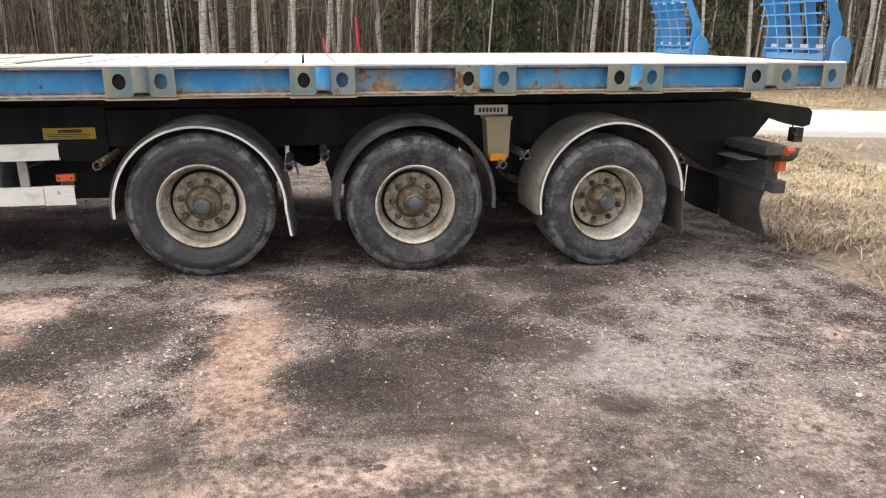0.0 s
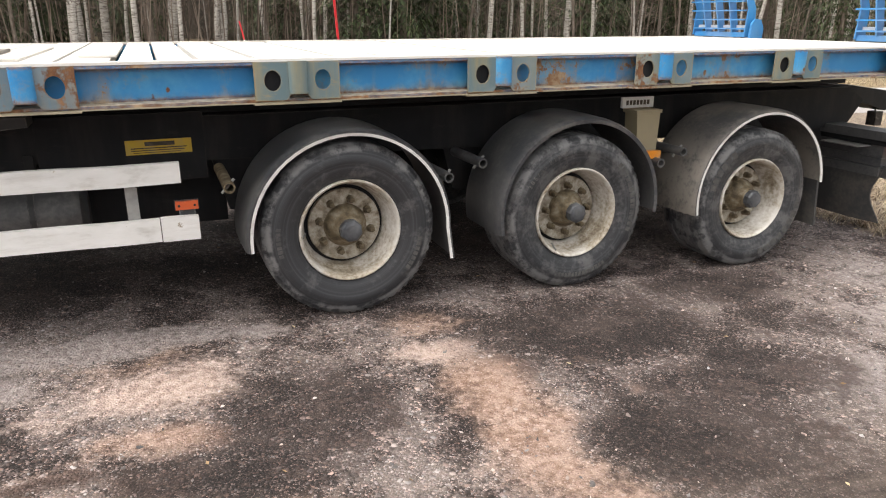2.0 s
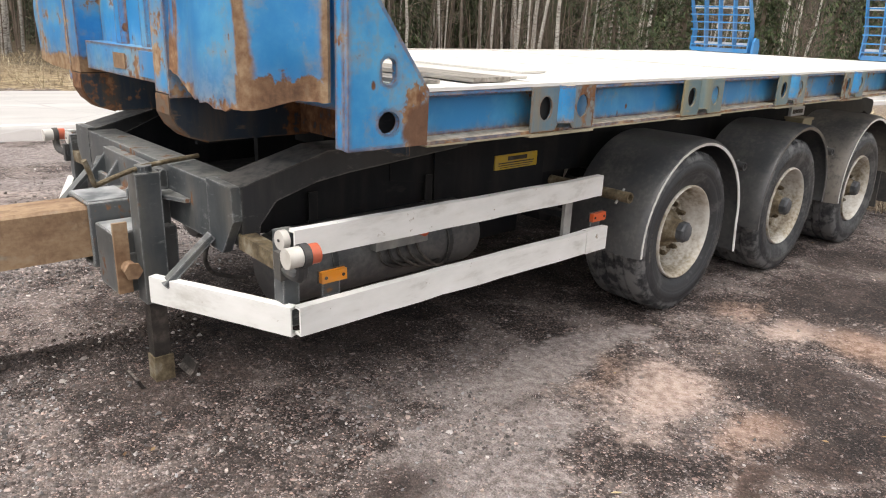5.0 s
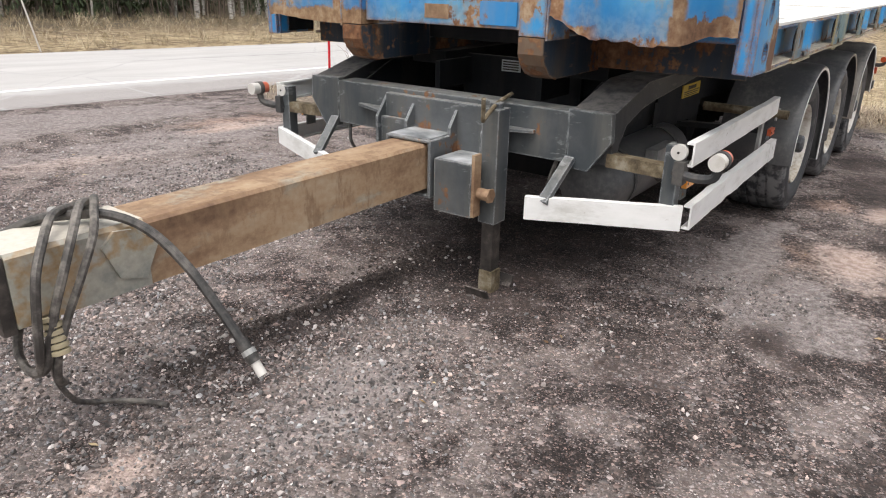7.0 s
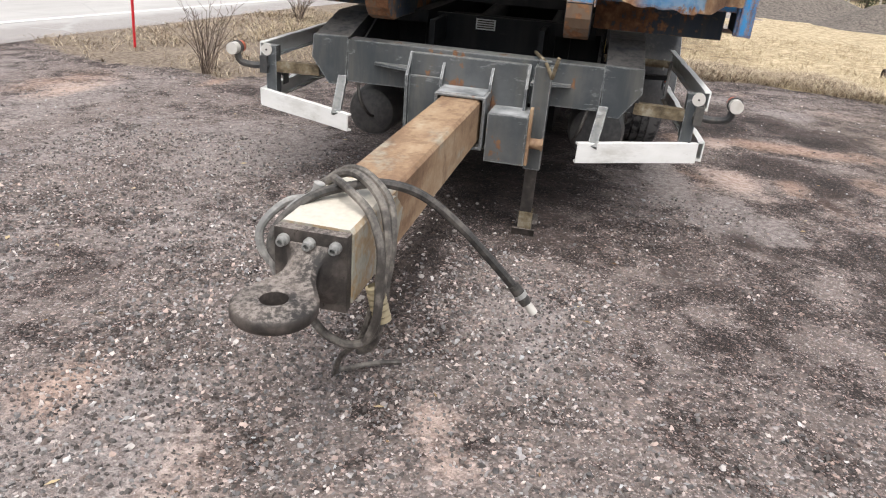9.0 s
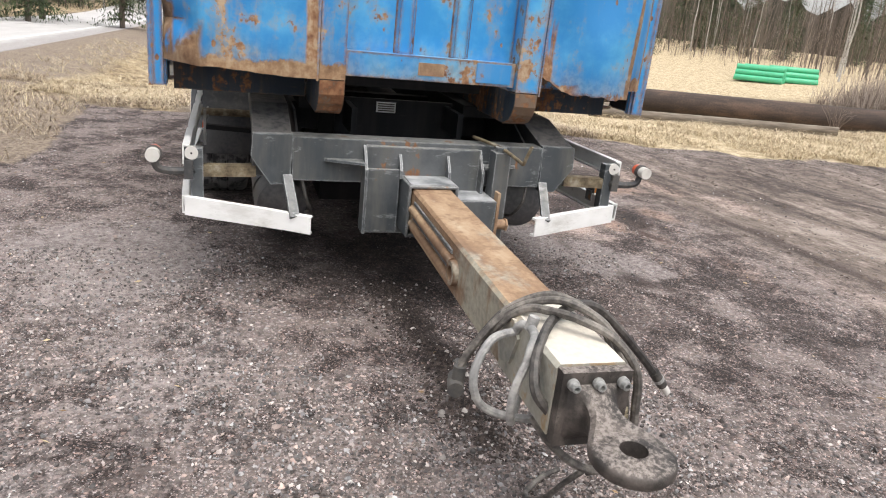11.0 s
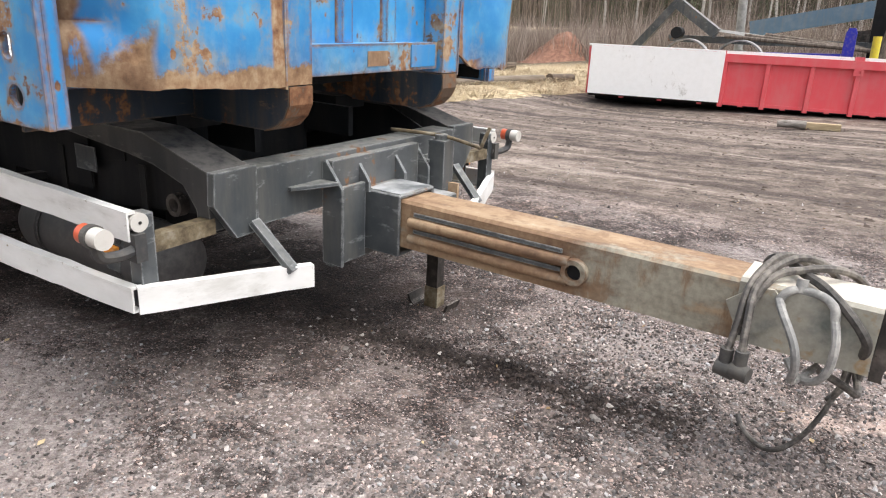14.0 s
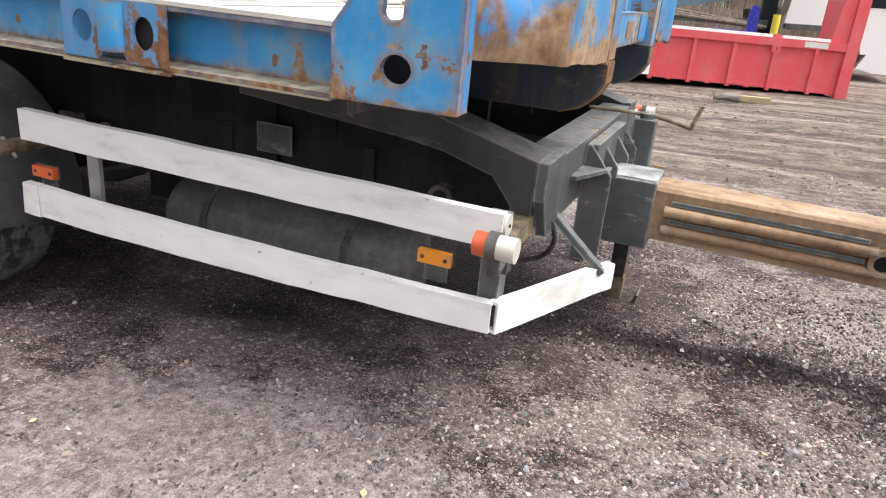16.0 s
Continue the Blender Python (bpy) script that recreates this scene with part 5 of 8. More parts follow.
def shrub(x, y, h, seed):
    rng = random.Random(seed)
    ob = thing("shrub", "leafless brown shrub in the grass", "shrub", pose(x, y, ground_height(x, y)), "bare shrubs")
    bm = nb()
    for i in range(38):
        t = rng.uniform(0, 6.28)
        r = rng.uniform(0.1, 0.5) * h
        a = Vector((rng.uniform(-0.06, 0.06), rng.uniform(-0.06, 0.06), -0.03))
        e = Vector((math.cos(t) * r, math.sin(t) * r, h * rng.uniform(0.5, 1.0)))
        m = a.lerp(e, 0.5) + Vector((0, 0, 0.08 * h))
        tube(bm, [a, m, e], 0.005, 4, 0.0015)
        for q in range(3):
            s = m.lerp(e, rng.random())
            tube(bm, [s, s + Vector((rng.uniform(-1, 1), rng.uniform(-1, 1), rng.uniform(0.2, 1))) * 0.18 * h], 0.003, 3, 0.001)
    part("twig_tangle", bm, TWIG, ob)


shrub(0.55, 3.12, 0.72, 1)
shrub(6.6, 4.7, 0.8, 2)
shrub(8.3, -13.6, 0.9, 4)


def thicket(name, count, x0, x1, y0, y1, label, seed):
    """Dense leafless brush: slim tapered stems that lean every way."""
    rng = np.random.default_rng(seed)
    verts, faces = [], []
    for i in range(count):
        x, y = float(rng.uniform(x0, x1)), float(rng.uniform(y0, y1))
        tuft = 0.6 + 0.5 * noise.noise(Vector((x * 0.5, y * 0.5, 3.0)))
        h = float(rng.uniform(0.6, 3.4)) * tuft
        z, r, o = base_height(x, y) - 0.1, float(rng.uniform(0.008, 0.022)), len(verts)
        lx, ly = float(rng.normal(0, 0.28)) * h, float(rng.normal(0, 0.28)) * h
        for j in range(3):
            a = 2.094 * j
            verts.append((x + r * math.cos(a), y + r * math.sin(a), z))
        verts.append((x + lx, y + ly, z + h))
        faces += [(o, o + 1, o + 3), (o + 1, o + 2, o + 3), (o + 2, o, o + 3)]
    me = bpy.data.meshes.new(name)
    me.from_pydata(verts, [], faces)
    k = Mat(name + "_bark", 0.9)
    me.materials.append(k.done(k.ramp(k.island(), (0.0, (0.14, 0.105, 0.085)), (0.6, (0.30, 0.240, 0.200)), (1.0, (0.50, 0.43, 0.37))), 0.9))
    tagged(new(name, me), label, "brush", kind="stuff")


thicket("thicket", 30000, -14.0, 24.0, -36.0, -27.5, "dense leafless grey-brown brush behind the yard", 51)


# ---- trailer ----
TILT = Matrix.Translation((0, -0.06, 0)) @ pose(0, 0, 0, 0, -1.92, 0)
BACK = TILT.inverted()
trailer = thing("trailer", "grey three-axle hooklift trailer with white side guards and rusty drawbar", "trailer", TILT)


def tpart(name, bm, mat, label="", bevel=0.0, smooth=False, parent=None):
    return part(name, bm, mat, parent or trailer, label, smooth, bevel)


# wheels: built once about the y axis, outer side towards -y
def make_wheel():
    prof = [(0.254, -0.150), (0.266, -0.166), (0.30, -0.180), (0.33, -0.189), (0.345, -0.1895), (0.350, -0.1925), (0.385, -0.1925), (0.390, -0.189), (0.415, -0.183), (0.430, -0.176),
            (0.436, -0.172), (0.448, -0.162), (0.456, -0.148)]
    for g in (-0.085, -0.03, 0.03, 0.085):
        prof += [(0.460, g - 0.008), (0.448, g - 0.006), (0.448, g + 0.006), (0.460, g + 0.008)]
    prof += [(0.456, 0.148), (0.43, 0.176), (0.36, 0.19), (0.28, 0.172), (0.255, 0.14)]
    prof = [(0.254 + (r - 0.254) * 0.925, y) for r, y in prof]
    bm = nb()
    lathe(bm, prof, 72)
    # shoulder blocks
    for i in range(60):
        t = 2 * math.pi * i / 60
        c, s = math.cos(t), math.sin(t)
        r0, r1, w = 0.424, 0.438, 0.013
        vs = [bm.verts.new((r * c - e * w * s, y, r * s + e * w * c)) for r, y in ((r0, -0.174), (r1, -0.162)) for e in (-1, 1)]
        ws = [bm.verts.new((v.co.x * 1.001, v.co.y - 0.002, v.co.z * 1.001)) for v in vs]
        for a, b in ((0, 1), (1, 3), (3, 2), (2, 0)):
            bm.faces.new((vs[a], vs[b], ws[b], ws[a]))
        bm.faces.new((ws[0], ws[1], ws[3], ws[2]))
    tyre = part("wheel", bm, TYRE, trailer, "worn dusty black truck tyre on a white rim", True)
    bm = nb()
    lathe(bm, [(0.236, -0.120), (0.240, -0.160), (0.247, -0.173), (0.252, -0.178), (0.257, -0.176), (0.260, -0.168), (0.258, -0.150), (0.248, -0.138)], 56)
    lathe(bm, [(0.236, -0.120), (0.228, -0.085), (0.216, -0.045), (0.206, -0.022), (0.206, 0.0), (0.235, 0.02), (0.25, 0.14), (0.262, 0.15)], 56)
    part("rim", bm, RIM, tyre, "dirty white steel rim", True)
    # flat black ring stands for shadow in the gap round the disc
    bm = nb()
    lathe(bm, [(0.208, -0.012), (0.176, -0.016)], 48)
    part("brake_gap", bm, BLACK, tyre, "black ring for the shade in the gap behind the wheel disc")
    bm = nb()
    outer = oval(0, 0, 0.188, 0.188, 48)
    holed(bm, outer, [oval(0.0, 0.0, 0.05, 0.05, 24)], "y", -0.046, -0.018)
    part("wheel_disc", bm, DISC, tyre, "dirt-caked pale wheel disc", False, 0.003)
    bm = nb()
    lathe(bm, [(0.110, -0.045), (0.112, -0.052), (0.106, -0.056), (0.100, -0.080), (0.088, -0.092), (0.078, -0.100), (0.066, -0.120), (0.062, -0.145), (0.056, -0.150)], 32)
    part("hub", bm, HUB, tyre, "rusty brown wheel hub", True)
    bm = nb()
    lathe(bm, [(0.058, -0.148), (0.057, -0.180), (0.050, -0.190), (0.034, -0.194), (0.0, -0.194)], 8)
    part("hub_cap", bm, HUBCAP, tyre, "grey eight-sided hub cap")
    bm = nb()
    lathe(bm, [(0.022, -0.048), (0.022, -0.058), (0.0165, -0.060), (0.016, -0.088), (0.010, -0.090), (0.010, -0.098), (0.0, -0.098)], 6)
    me = None
    for i in range(8):
        a = i * math.pi / 4 + 0.1
        if me is None:
            nut = part("wheel_nut", bm, HUB, tyre)
            me = nut.data
        else:
            nut = link_part("wheel_nut", me, tyre)
        nut.matrix_basis = pose(0.137 * math.cos(a), 0, 0.137 * math.sin(a))
    bm = nb()
    tube(bm, [(-0.20, -0.10, -0.08), (-0.215, -0.14, -0.085), (-0.222, -0.166, -0.088)], 0.005, 6)
    part("valve", bm, GALV, tyre)
    return tyre


def arc_word(parent, text, radius, size, start, y=-0.1935):
    """Raised lettering round a sidewall, read with its feet towards the hub."""
    bm = nb()
    ang = start
    for ch in text:
        if ch != " ":
            cu = bpy.data.curves.new("letter", 'FONT')
            cu.body, cu.size, cu.extrude, cu.align_x = ch, size, 0.0012, 'CENTER'
            tmp = bpy.data.objects.new("letter", cu)
            me = bpy.data.meshes.new_from_object(tmp)
            bpy.data.objects.remove(tmp)
            bpy.data.curves.remove(cu)
            turn = pose(0, y, 0) @ Matrix.Rotation(math.pi / 2 - ang, 4, 'Y') @ pose(0, 0, radius, 90, 0, 0)
            me.transform(turn)
            bm.from_mesh(me)
            bpy.data.meshes.remove(me)
        ang -= size * (0.72 if ch != " " else 0.45) / radius
    part("lettering", bm, LETTER, parent, "raised size marking moulded in the sidewall")


def arc_bars(parent, radius, a0, a1, n, h):
    """Plain raised bars where a maker's mark stands on the sidewall."""
    bm = nb()
    for i in range(n):
        t0 = a0 + (a1 - a0) * i / n
        t1 = t0 + (a1 - a0) / n * 0.7
        vs = [bm.verts.new((r * math.cos(t), y, r * math.sin(t))) for y in (-0.190, -0.1938) for r, t in ((radius, t0), (radius + h, t0), (radius + h, t1), (radius, t1))]
        bm.faces.new(vs[4:8])
        for q in range(4):
            bm.faces.new((vs[q], vs[(q + 1) % 4], vs[4 + (q + 1) % 4], vs[4 + q]))
    ob = part("sidewall_mark", bm, LETTER, parent, "raised moulded bars on the sidewall")
    ob["kind"] = "stuff"


AXLES = (0.0, 1.31, 2.62)
wheel = make_wheel()
wheels = {}
for i, x in enumerate(AXLES):
    for side in (-1, 1):
        m = BACK @ (pose(x, -0.06 + side * 0.985, 0.442, 0, (17, -40, 65)[i] + (30 if side > 0 else 0), 0) if side < 0 else pose(x, -0.06 + 0.985, 0.442, 0, 50 * i, 180))
        if i == 0 and side < 0:
            wheel.matrix_basis = m
            wheels[(i, side)] = wheel
        else:
            wheels[(i, side)] = copy_thing(wheel, m)
for i in (1, 2):
    slot = wheels[(i, -1)].material_slots[0]
    slot.link = 'OBJECT'
    slot.material = TYRE_DUSTY
arc_word(wheels[(1, -1)], "385/55 R19.5", 0.352, 0.036, radians(112))
arc_bars(wheels[(1, -1)], 0.350, radians(210), radians(265), 15, 0.026)
arc_bars(wheels[(1, -1)], 0.350, radians(300), radians(370), 13, 0.030)
arc_bars(wheels[(2, -1)], 0.345, radians(-10), radians(62), 8, 0.045)
arc_bars(wheels[(2, -1)], 0.345, radians(190), radians(235), 6, 0.045)
arc_bars(wheels[(0, -1)], 0.352, radians(-20), radians(10), 7, 0.024)
arc_bars(wheels[(0, -1)], 0.352, radians(190), radians(215), 7, 0.022)

for x in AXLES:
    bm = nb()
    a, b = BACK @ Vector((x, -0.95, 0.45)), BACK @ Vector((x, 0.83, 0.45))
    rod(bm, a, b, 0.065, 14)
    for v in (-0.52, 0.52):
        box(bm, a.x - 0.09, a.x + 0.09, v - 0.05, v + 0.05, a.z - 0.1, a.z + 0.13)
    axle = tpart("axle", bm, BLACK, "black axle tube")
    for v in (-0.5, 0.5):
        bm = nb()
        lathe(bm, [(0.02, -0.14), (0.10, -0.13), (0.125, -0.08), (0.105, 0), (0.125, 0.08), (0.10, 0.13), (0.02, 0.14)], 20)
        bmesh.ops.rotate(bm, verts=bm.verts, cent=(0, 0, 0), matrix=Matrix.Rotation(math.pi / 2, 3, 'X'))
        bmesh.ops.translate(bm, verts=bm.verts, vec=(a.x + 0.30, v, a.z + 0.20))
        part("air_spring", bm, FLAP, axle, "black rubber air spring", True)
        bm = nb()
        beam(bm, (a.x - 0.42, v, a.z + 0.22), (a.x + 0.34, v, a.z + 0.04), 0.07, 0.05)
        part("trailing_arm", bm, BLACK, axle)


# hangers, cross tubes and air tanks, unseen, added to darken the gap between the axles
for x in AXLES:
    for v in (-0.5, 0.5):
        bm = nb()
        prism(bm, [(x - 0.60, 0.86), (x - 0.30, 0.86), (x - 0.36, 0.50), (x - 0.42, 0.44), (x - 0.50, 0.46)], "y", v - 0.07, v + 0.07)
        tpart("suspension_hanger", bm, BLACK, "black hanger, unseen, added to darken the axle gap", 0.006)
        bm = nb()
        lathe(bm, [(0.02, -0.10), (0.075, -0.095), (0.082, -0.03), (0.088, 0.0), (0.082, 0.03), (0.07, 0.09), (0.02, 0.10)], 18)
        bmesh.ops.rotate(bm, verts=bm.verts, cent=(0, 0, 0), matrix=Matrix.Rotation(math.pi / 2, 3, 'Z'))
        bmesh.ops.translate(bm, verts=bm.verts, vec=(x - 0.19, v * 0.62, 0.52))
        tpart("brake_chamber", bm, BLACK, "black chamber, unseen, added to darken the axle gap", smooth=True)
    bm = nb()
    rod(bm, (x - 0.44, -0.42, 0.52), (x - 0.44, 0.42, 0.52), 0.045, 12)
    tpart("cross_tube", bm, BLACK, "black tube, unseen, added to darken the axle gap", smooth=True)
for x in AXLES[:2]:
    bm = nb()
    lathe(bm, [(0.02, -0.40), (0.09, -0.385), (0.135, -0.34), (0.135, 0.34), (0.09, 0.385), (0.02, 0.40)], 24)
    bmesh.ops.translate(bm, verts=bm.verts, vec=(x + 0.665, 0, 0.66))
    tpart("air_tank", bm, BLACK, "black tank, unseen, added to block light between the axles", smooth=True)


# mudguards
def mudguard(cx, cz, r, a0, a1, tail, side, strip, mat):
    """An arch over a wheel from angle a0 (front) to a1 (rear), in degrees from the rear, with a straight tail at the rear."""
    bm = nb()
    sec = [(0.004, 1.205), (0.024, 1.208), (0.034, 1.188), (0.038, 1.14), (0.040, 1.05), (0.040, 0.80), (0.032, 0.76), (0.030, 0.80), (0.030, 1.05), (0.028, 1.135), (0.024, 1.175), (0.016, 1.196), (0.004, 1.197)]
    rows = []
    steps = 30
    spine = []
    for i in range(steps + 1):
        a = radians(a0 + (a1 - a0) * i / steps)
        spine.append((math.cos(a), math.sin(a), cx, cz))
    rows_at = list(spine)
    if tail:
        c, s, px, pz = rows_at[-1]
        rows_at.append((c, s, px + 0.02 * tail / 0.15, pz - tail))
    for c, s, px, pz in rows_at:
        rows.append([bm.verts.new((px + (r + h) * c, side * v, pz + (r + h) * s)) for h, v in sec])
    n = len(sec)
    for p, q in zip(rows, rows[1:]):
        for j in range(n):
            bm.faces.new((p[j], q[j], q[(j + 1) % n], p[(j + 1) % n]))
    bm.faces.new(rows[0])
    bm.faces.new(rows[-1][::-1])
    guard = tpart("mudguard", bm, mat, "dusty black plastic mudguard", smooth=True)
    if strip:
        bm = nb()
        rows = [[bm.verts.new((px + (r + h) * c, side * v, pz + (r + h) * s)) for h, v in ((0.002, 1.209), (0.016, 1.211), (0.016, 1.203), (0.002, 1.203))] for c, s, px, pz in rows_at]
        for p, q in zip(rows, rows[1:]):
            for j in range(4):
                bm.faces.new((p[j], q[j], q[(j + 1) % 4], p[(j + 1) % 4]))
        part("edge_strip", bm, WHITE, guard, "white painted edge strip")
    return guard


for side in (-1, 1):
    mudguard(0.02, 0.434, 0.485, 184, -2, 0.17, side, True, MUDGUARD)
    mudguard(1.33, 0.420, 0.485, 190, -6, 0.0, side, False, MUDGUARD)
    mudguard(2.645, 0.398, 0.492, 190, 4, 0.0, side, True, MUDGUARD_TAN)
    # mounting stubs
    for u, w, v0, v1 in ((-0.545, 0.708, 0.66, 1.15), (0.545, 0.665, 0.70, 1.15), (0.765, 0.712, 0.70, 1.09), (1.905, 0.635, 0.70, 1.13), (2.065, 0.690, 0.72, 1.13), (3.19, 0.62, 0.7, 1.08)):
        bm = nb()
        lathe(bm, [(0.019, v0), (0.027, v0), (0.027, v1), (0.019, v1), (0.019, v0)], 16)
        bmesh.ops.scale(bm, verts=bm.verts, vec=(1, side, 1))
        bmesh.ops.translate(bm, verts=bm.verts, vec=(u, 0, w))
        stub = tpart("mudguard_bracket", bm, HUB if u < 0 else MUDGUARD, "dirty steel mounting tube", smooth=True)
        bm = nb()
        rod(bm, (u - 0.03, side * (v1 - 0.06), w - 0.035), (u + 0.03, side * (v1 - 0.06), w + 0.03), 0.007, 8)
        part("clamp", bm, GALV, stub)
    # rear flap behind the last wheel
    bm = nb()
    prism(bm, [(3.165, 0.50), (3.18, 0.50), (3.215, 0.12), (3.20, 0.12)], "y", side * 0.80, side * 1.16)
    tpart("mudflap", bm, FLAP, "hanging black rubber mudflap")

# main rails, subframe and cross members under the container
for side in (-1, 1):
    bm = nb()
    prism(bm, [(-1.6, 0.82), (-1.2, 0.76), (3.45, 0.66), (4.02, 0.68), (4.16, 0.86), (4.0, 0.96), (-1.6, 0.975)], "y", side * 0.44, side * 0.63)
    tpart("main_rail", bm, BLACK, "black chassis rail", 0.006)
    bm = nb()
    box(bm, -1.9, 4.0, side * 0.36, side * 0.58, 0.985, 1.052)
    tpart("subframe_rail", bm, BLACK, "black subframe rail", 0.004)
    bm = nb()
    prism(bm, [(-2.392, 0.72), (-2.392, 0.932), (-2.05, 1.025), (-1.35, 1.03), (-1.35, 0.985), (-1.65, 0.960), (-1.95, 0.935), (-2.10, 0.915), (-2.26, 0.868), (-2.325, 0.79), (-2.33, 0.72)], "y", side * 0.655, side * 0.838)
    tpart("front_frame_arm", bm, ARM, "tapered charcoal frame arm", 0.012)
    bm = nb()
    prism(bm, [(side * 0.65, 0.937), (side * 0.838, 0.934), (side * 0.846, 0.82), (side * 0.752, 0.688), (side * 0.66, 0.692)], "x", -2.428, -2.394)
    tpart("frame_end_plate", bm, GREY, "grey chamfered end plate", 0.005)
    bm = nb()
    rod(bm, (-1.35, side * 0.28, 0.80), (1.2, side * 0.28, 0.90), 0.07, 16)
    tpart("lift_cylinder", bm, BLACK, "black hydraulic cylinder", smooth=True)
for u, h in ((-1.55, 0.16), (-0.8, 0.12), (0.65, 0.14), (1.95, 0.14), (3.3, 0.16), (3.9, 0.12)):
    tpart("cross_member", boxed(u - 0.05, u + 0.05, -0.438, 0.438, 0.95 - h, 0.95), BLACK, "black frame cross member", 0.004)
for v in (-0.26, -0.1, 0.06, 0.22):
    tpart("frame_web", boxed(-1.66, -1.62, v - 0.012, v + 0.012, 0.74, 0.94), BLACK)
tpart("front_web", boxed(-1.70, -1.665, -0.355, 0.355, 0.76, 1.03), BLACK, "black web plate")
bm = boxed(-1.715, -1.706, 0.0, 0.115, 0.955, 1.015)
sign = tpart("type_plate", bm, STICKER, "small pale type plate")
for i in range(4):
    part("plate_bar", boxed(-1.7175, -1.7155, 0.008, 0.107, 0.963 + i * 0.013, 0.970 + i * 0.013), INK, sign)

# unseen black plates added so the space between the arms stays dark
tpart("belly_plate", boxed(-2.29, -1.56, -0.60, 0.60, 0.715, 0.725), BLACK, "black plate added to darken the space between the arms")
for s in (-1, 1):
    bm = nb()
    prism(bm, [(-2.29, 0.70), (-1.37, 0.60), (-1.37, 1.0), (-2.05, 1.0), (-2.29, 0.90)], "y", s * 0.612, s * 0.624)
    tpart("inner_side_plate", bm, BLACK, "black plate added to block light below the arm")
    bm = nb()
    beam(bm, (-2.05, s * 0.30, 0.95), (-1.75, s * 0.30, 0.95), 0.03, 0.14)
    tpart("frame_web", bm, BLACK)
# black box and side plates added to hide bright ground under the frame
tpart("oil_tank", boxed(-1.52, -0.50, -0.40, 0.40, 0.36, 0.755), BLACK, "black box added to fill the dark under the frame", 0.02)
for s in (-1, 1):
    tpart("side_plate", boxed(-1.36, -0.60, s * 0.635, s * 0.645, 0.66, 1.0), BLACK, "black plate added to fill the dark beside the frame")

# front crossbeam with its ribs and shelf plates
bm = nb()
prism(bm, [(-2.425, 0.712), (-2.425, 0.925), (-2.30, 0.925), (-2.30, 0.712)], "y", -0.652, 0.652)
tpart("front_crossbeam", bm, GREY, "grey front crossbeam with chipped paint", 0.01)
for v, d, lo in ((0.305, 0.10, 0.475), (0.130, 0.095, 0.76), (-0.118, 0.095, 0.76), (-0.295, 0.10, 0.47)):
    bm = nb()
    prism(bm, [(-2.427, 0.900), (-2.445, 0.905), (-2.43 - d, 0.80), (-2.43 - d, lo), (-2.427, lo)], "y", v - 0.007, v + 0.007)
    tpart("gusset_plate", bm, GREY, "grey welded gusset plate")
tpart("front_plate", boxed(-2.505, -2.487, 0.134, 0.297, 0.478, 0.80), GREY, "grey upright front plate", 0.003)
tpart("front_plate", boxed(-2.470, -2.430, -0.288, 0.298, 0.46, 0.905), GREY, "grey upright front plate", 0.003)
for s in (-1, 1):
    bm = nb()
    prism(bm, [(-2.426, s * 0.31), (-2.515, s * 0.31), (-2.445, s * 0.50), (-2.426, s * 0.50)], "z", 0.815, 0.829)
    tpart("shelf_plate", bm, GREY, "grey triangular shelf plate")

# drawbar sleeve and the box beside it
bm = nb()
t = 0.016
holed(bm, [(-0.125, 0.505), (0.125, 0.505), (0.125, 0.766), (-0.125, 0.766)], [[(-0.110, 0.520), (0.110, 0.520), (0.110, 0.751), (-0.110, 0.751)]], "x", -2.675, -2.42)
tpart("drawbar_sleeve", bm, GREY, "grey square drawbar sleeve", 0.004)
tpart("sleeve_box", boxed(-2.66, -2.42, -0.335, -0.139, 0.455, 0.690), GREY, "grey box beside the drawbar, scuffed white on top", 0.008)
tpart("worn_plate", boxed(-2.655, -2.44, -0.328, -0.146, 0.6905, 0.6945), WORN, "top worn to pale bare metal")
tpart("worn_plate", boxed(-2.67, -2.50, -0.112, 0.112, 0.7665, 0.7705), WORN, "top worn to pale bare metal")
tpart("sleeve_flange", boxed(-2.662, -2.61, -0.352, -0.3375, 0.46, 0.735), RUST, "rusty flange plate")

# drawbar, a little out of line with the trailer
bm = nb()
prism(bm, [(-0.10, 0.545), (0.10, 0.545), (0.10, 0.735), (0.088, 0.747), (-0.088, 0.747), (-0.10, 0.735)], "x", 0.05, -1.60)
drawbar = tpart("drawbar", bm, RUST, "long rusty square drawbar", 0.012)
drawbar.matrix_basis = pose(-2.5, 0, 0, 0, 0, -1.15)
for w, mat in ((0.698, GREY), (0.628, GREY)):
    bm = nb()
    beam(bm, (-0.24, 0.1035, w), (-0.90, 0.1035, w), 0.007, 0.016)
    part("weld_rib", bm, mat, drawbar, "long grey painted groove")
for w, r, mat in ((0.663, 0.022, RUST), (0.593, 0.020, RUST)):
    bm = nb()
    rod(bm, (-0.22, 0.104, w), (-0.93, 0.104, w), r, 12)
    part("side_pipe", bm, mat, drawbar, "half-round ridge along the drawbar", True)
bm = nb()
lathe(bm, [(0.030, 0.10), (0.030, 0.122), (0.048, 0.122), (0.052, 0.10)], 24, (-0.955, 0, 0.632))
part("pin_ring", bm, RUST, drawbar, "rusty ring round the pin hole", smooth=True)
# flat black disc stands for the shade inside the pin hole
bm = nb()
lathe(bm, [(0.0, 0.1018), (0.030, 0.1018)], 24, (-0.955, 0, 0.632))
part("pin_bore", bm, BLACK, drawbar)
bm = nb()
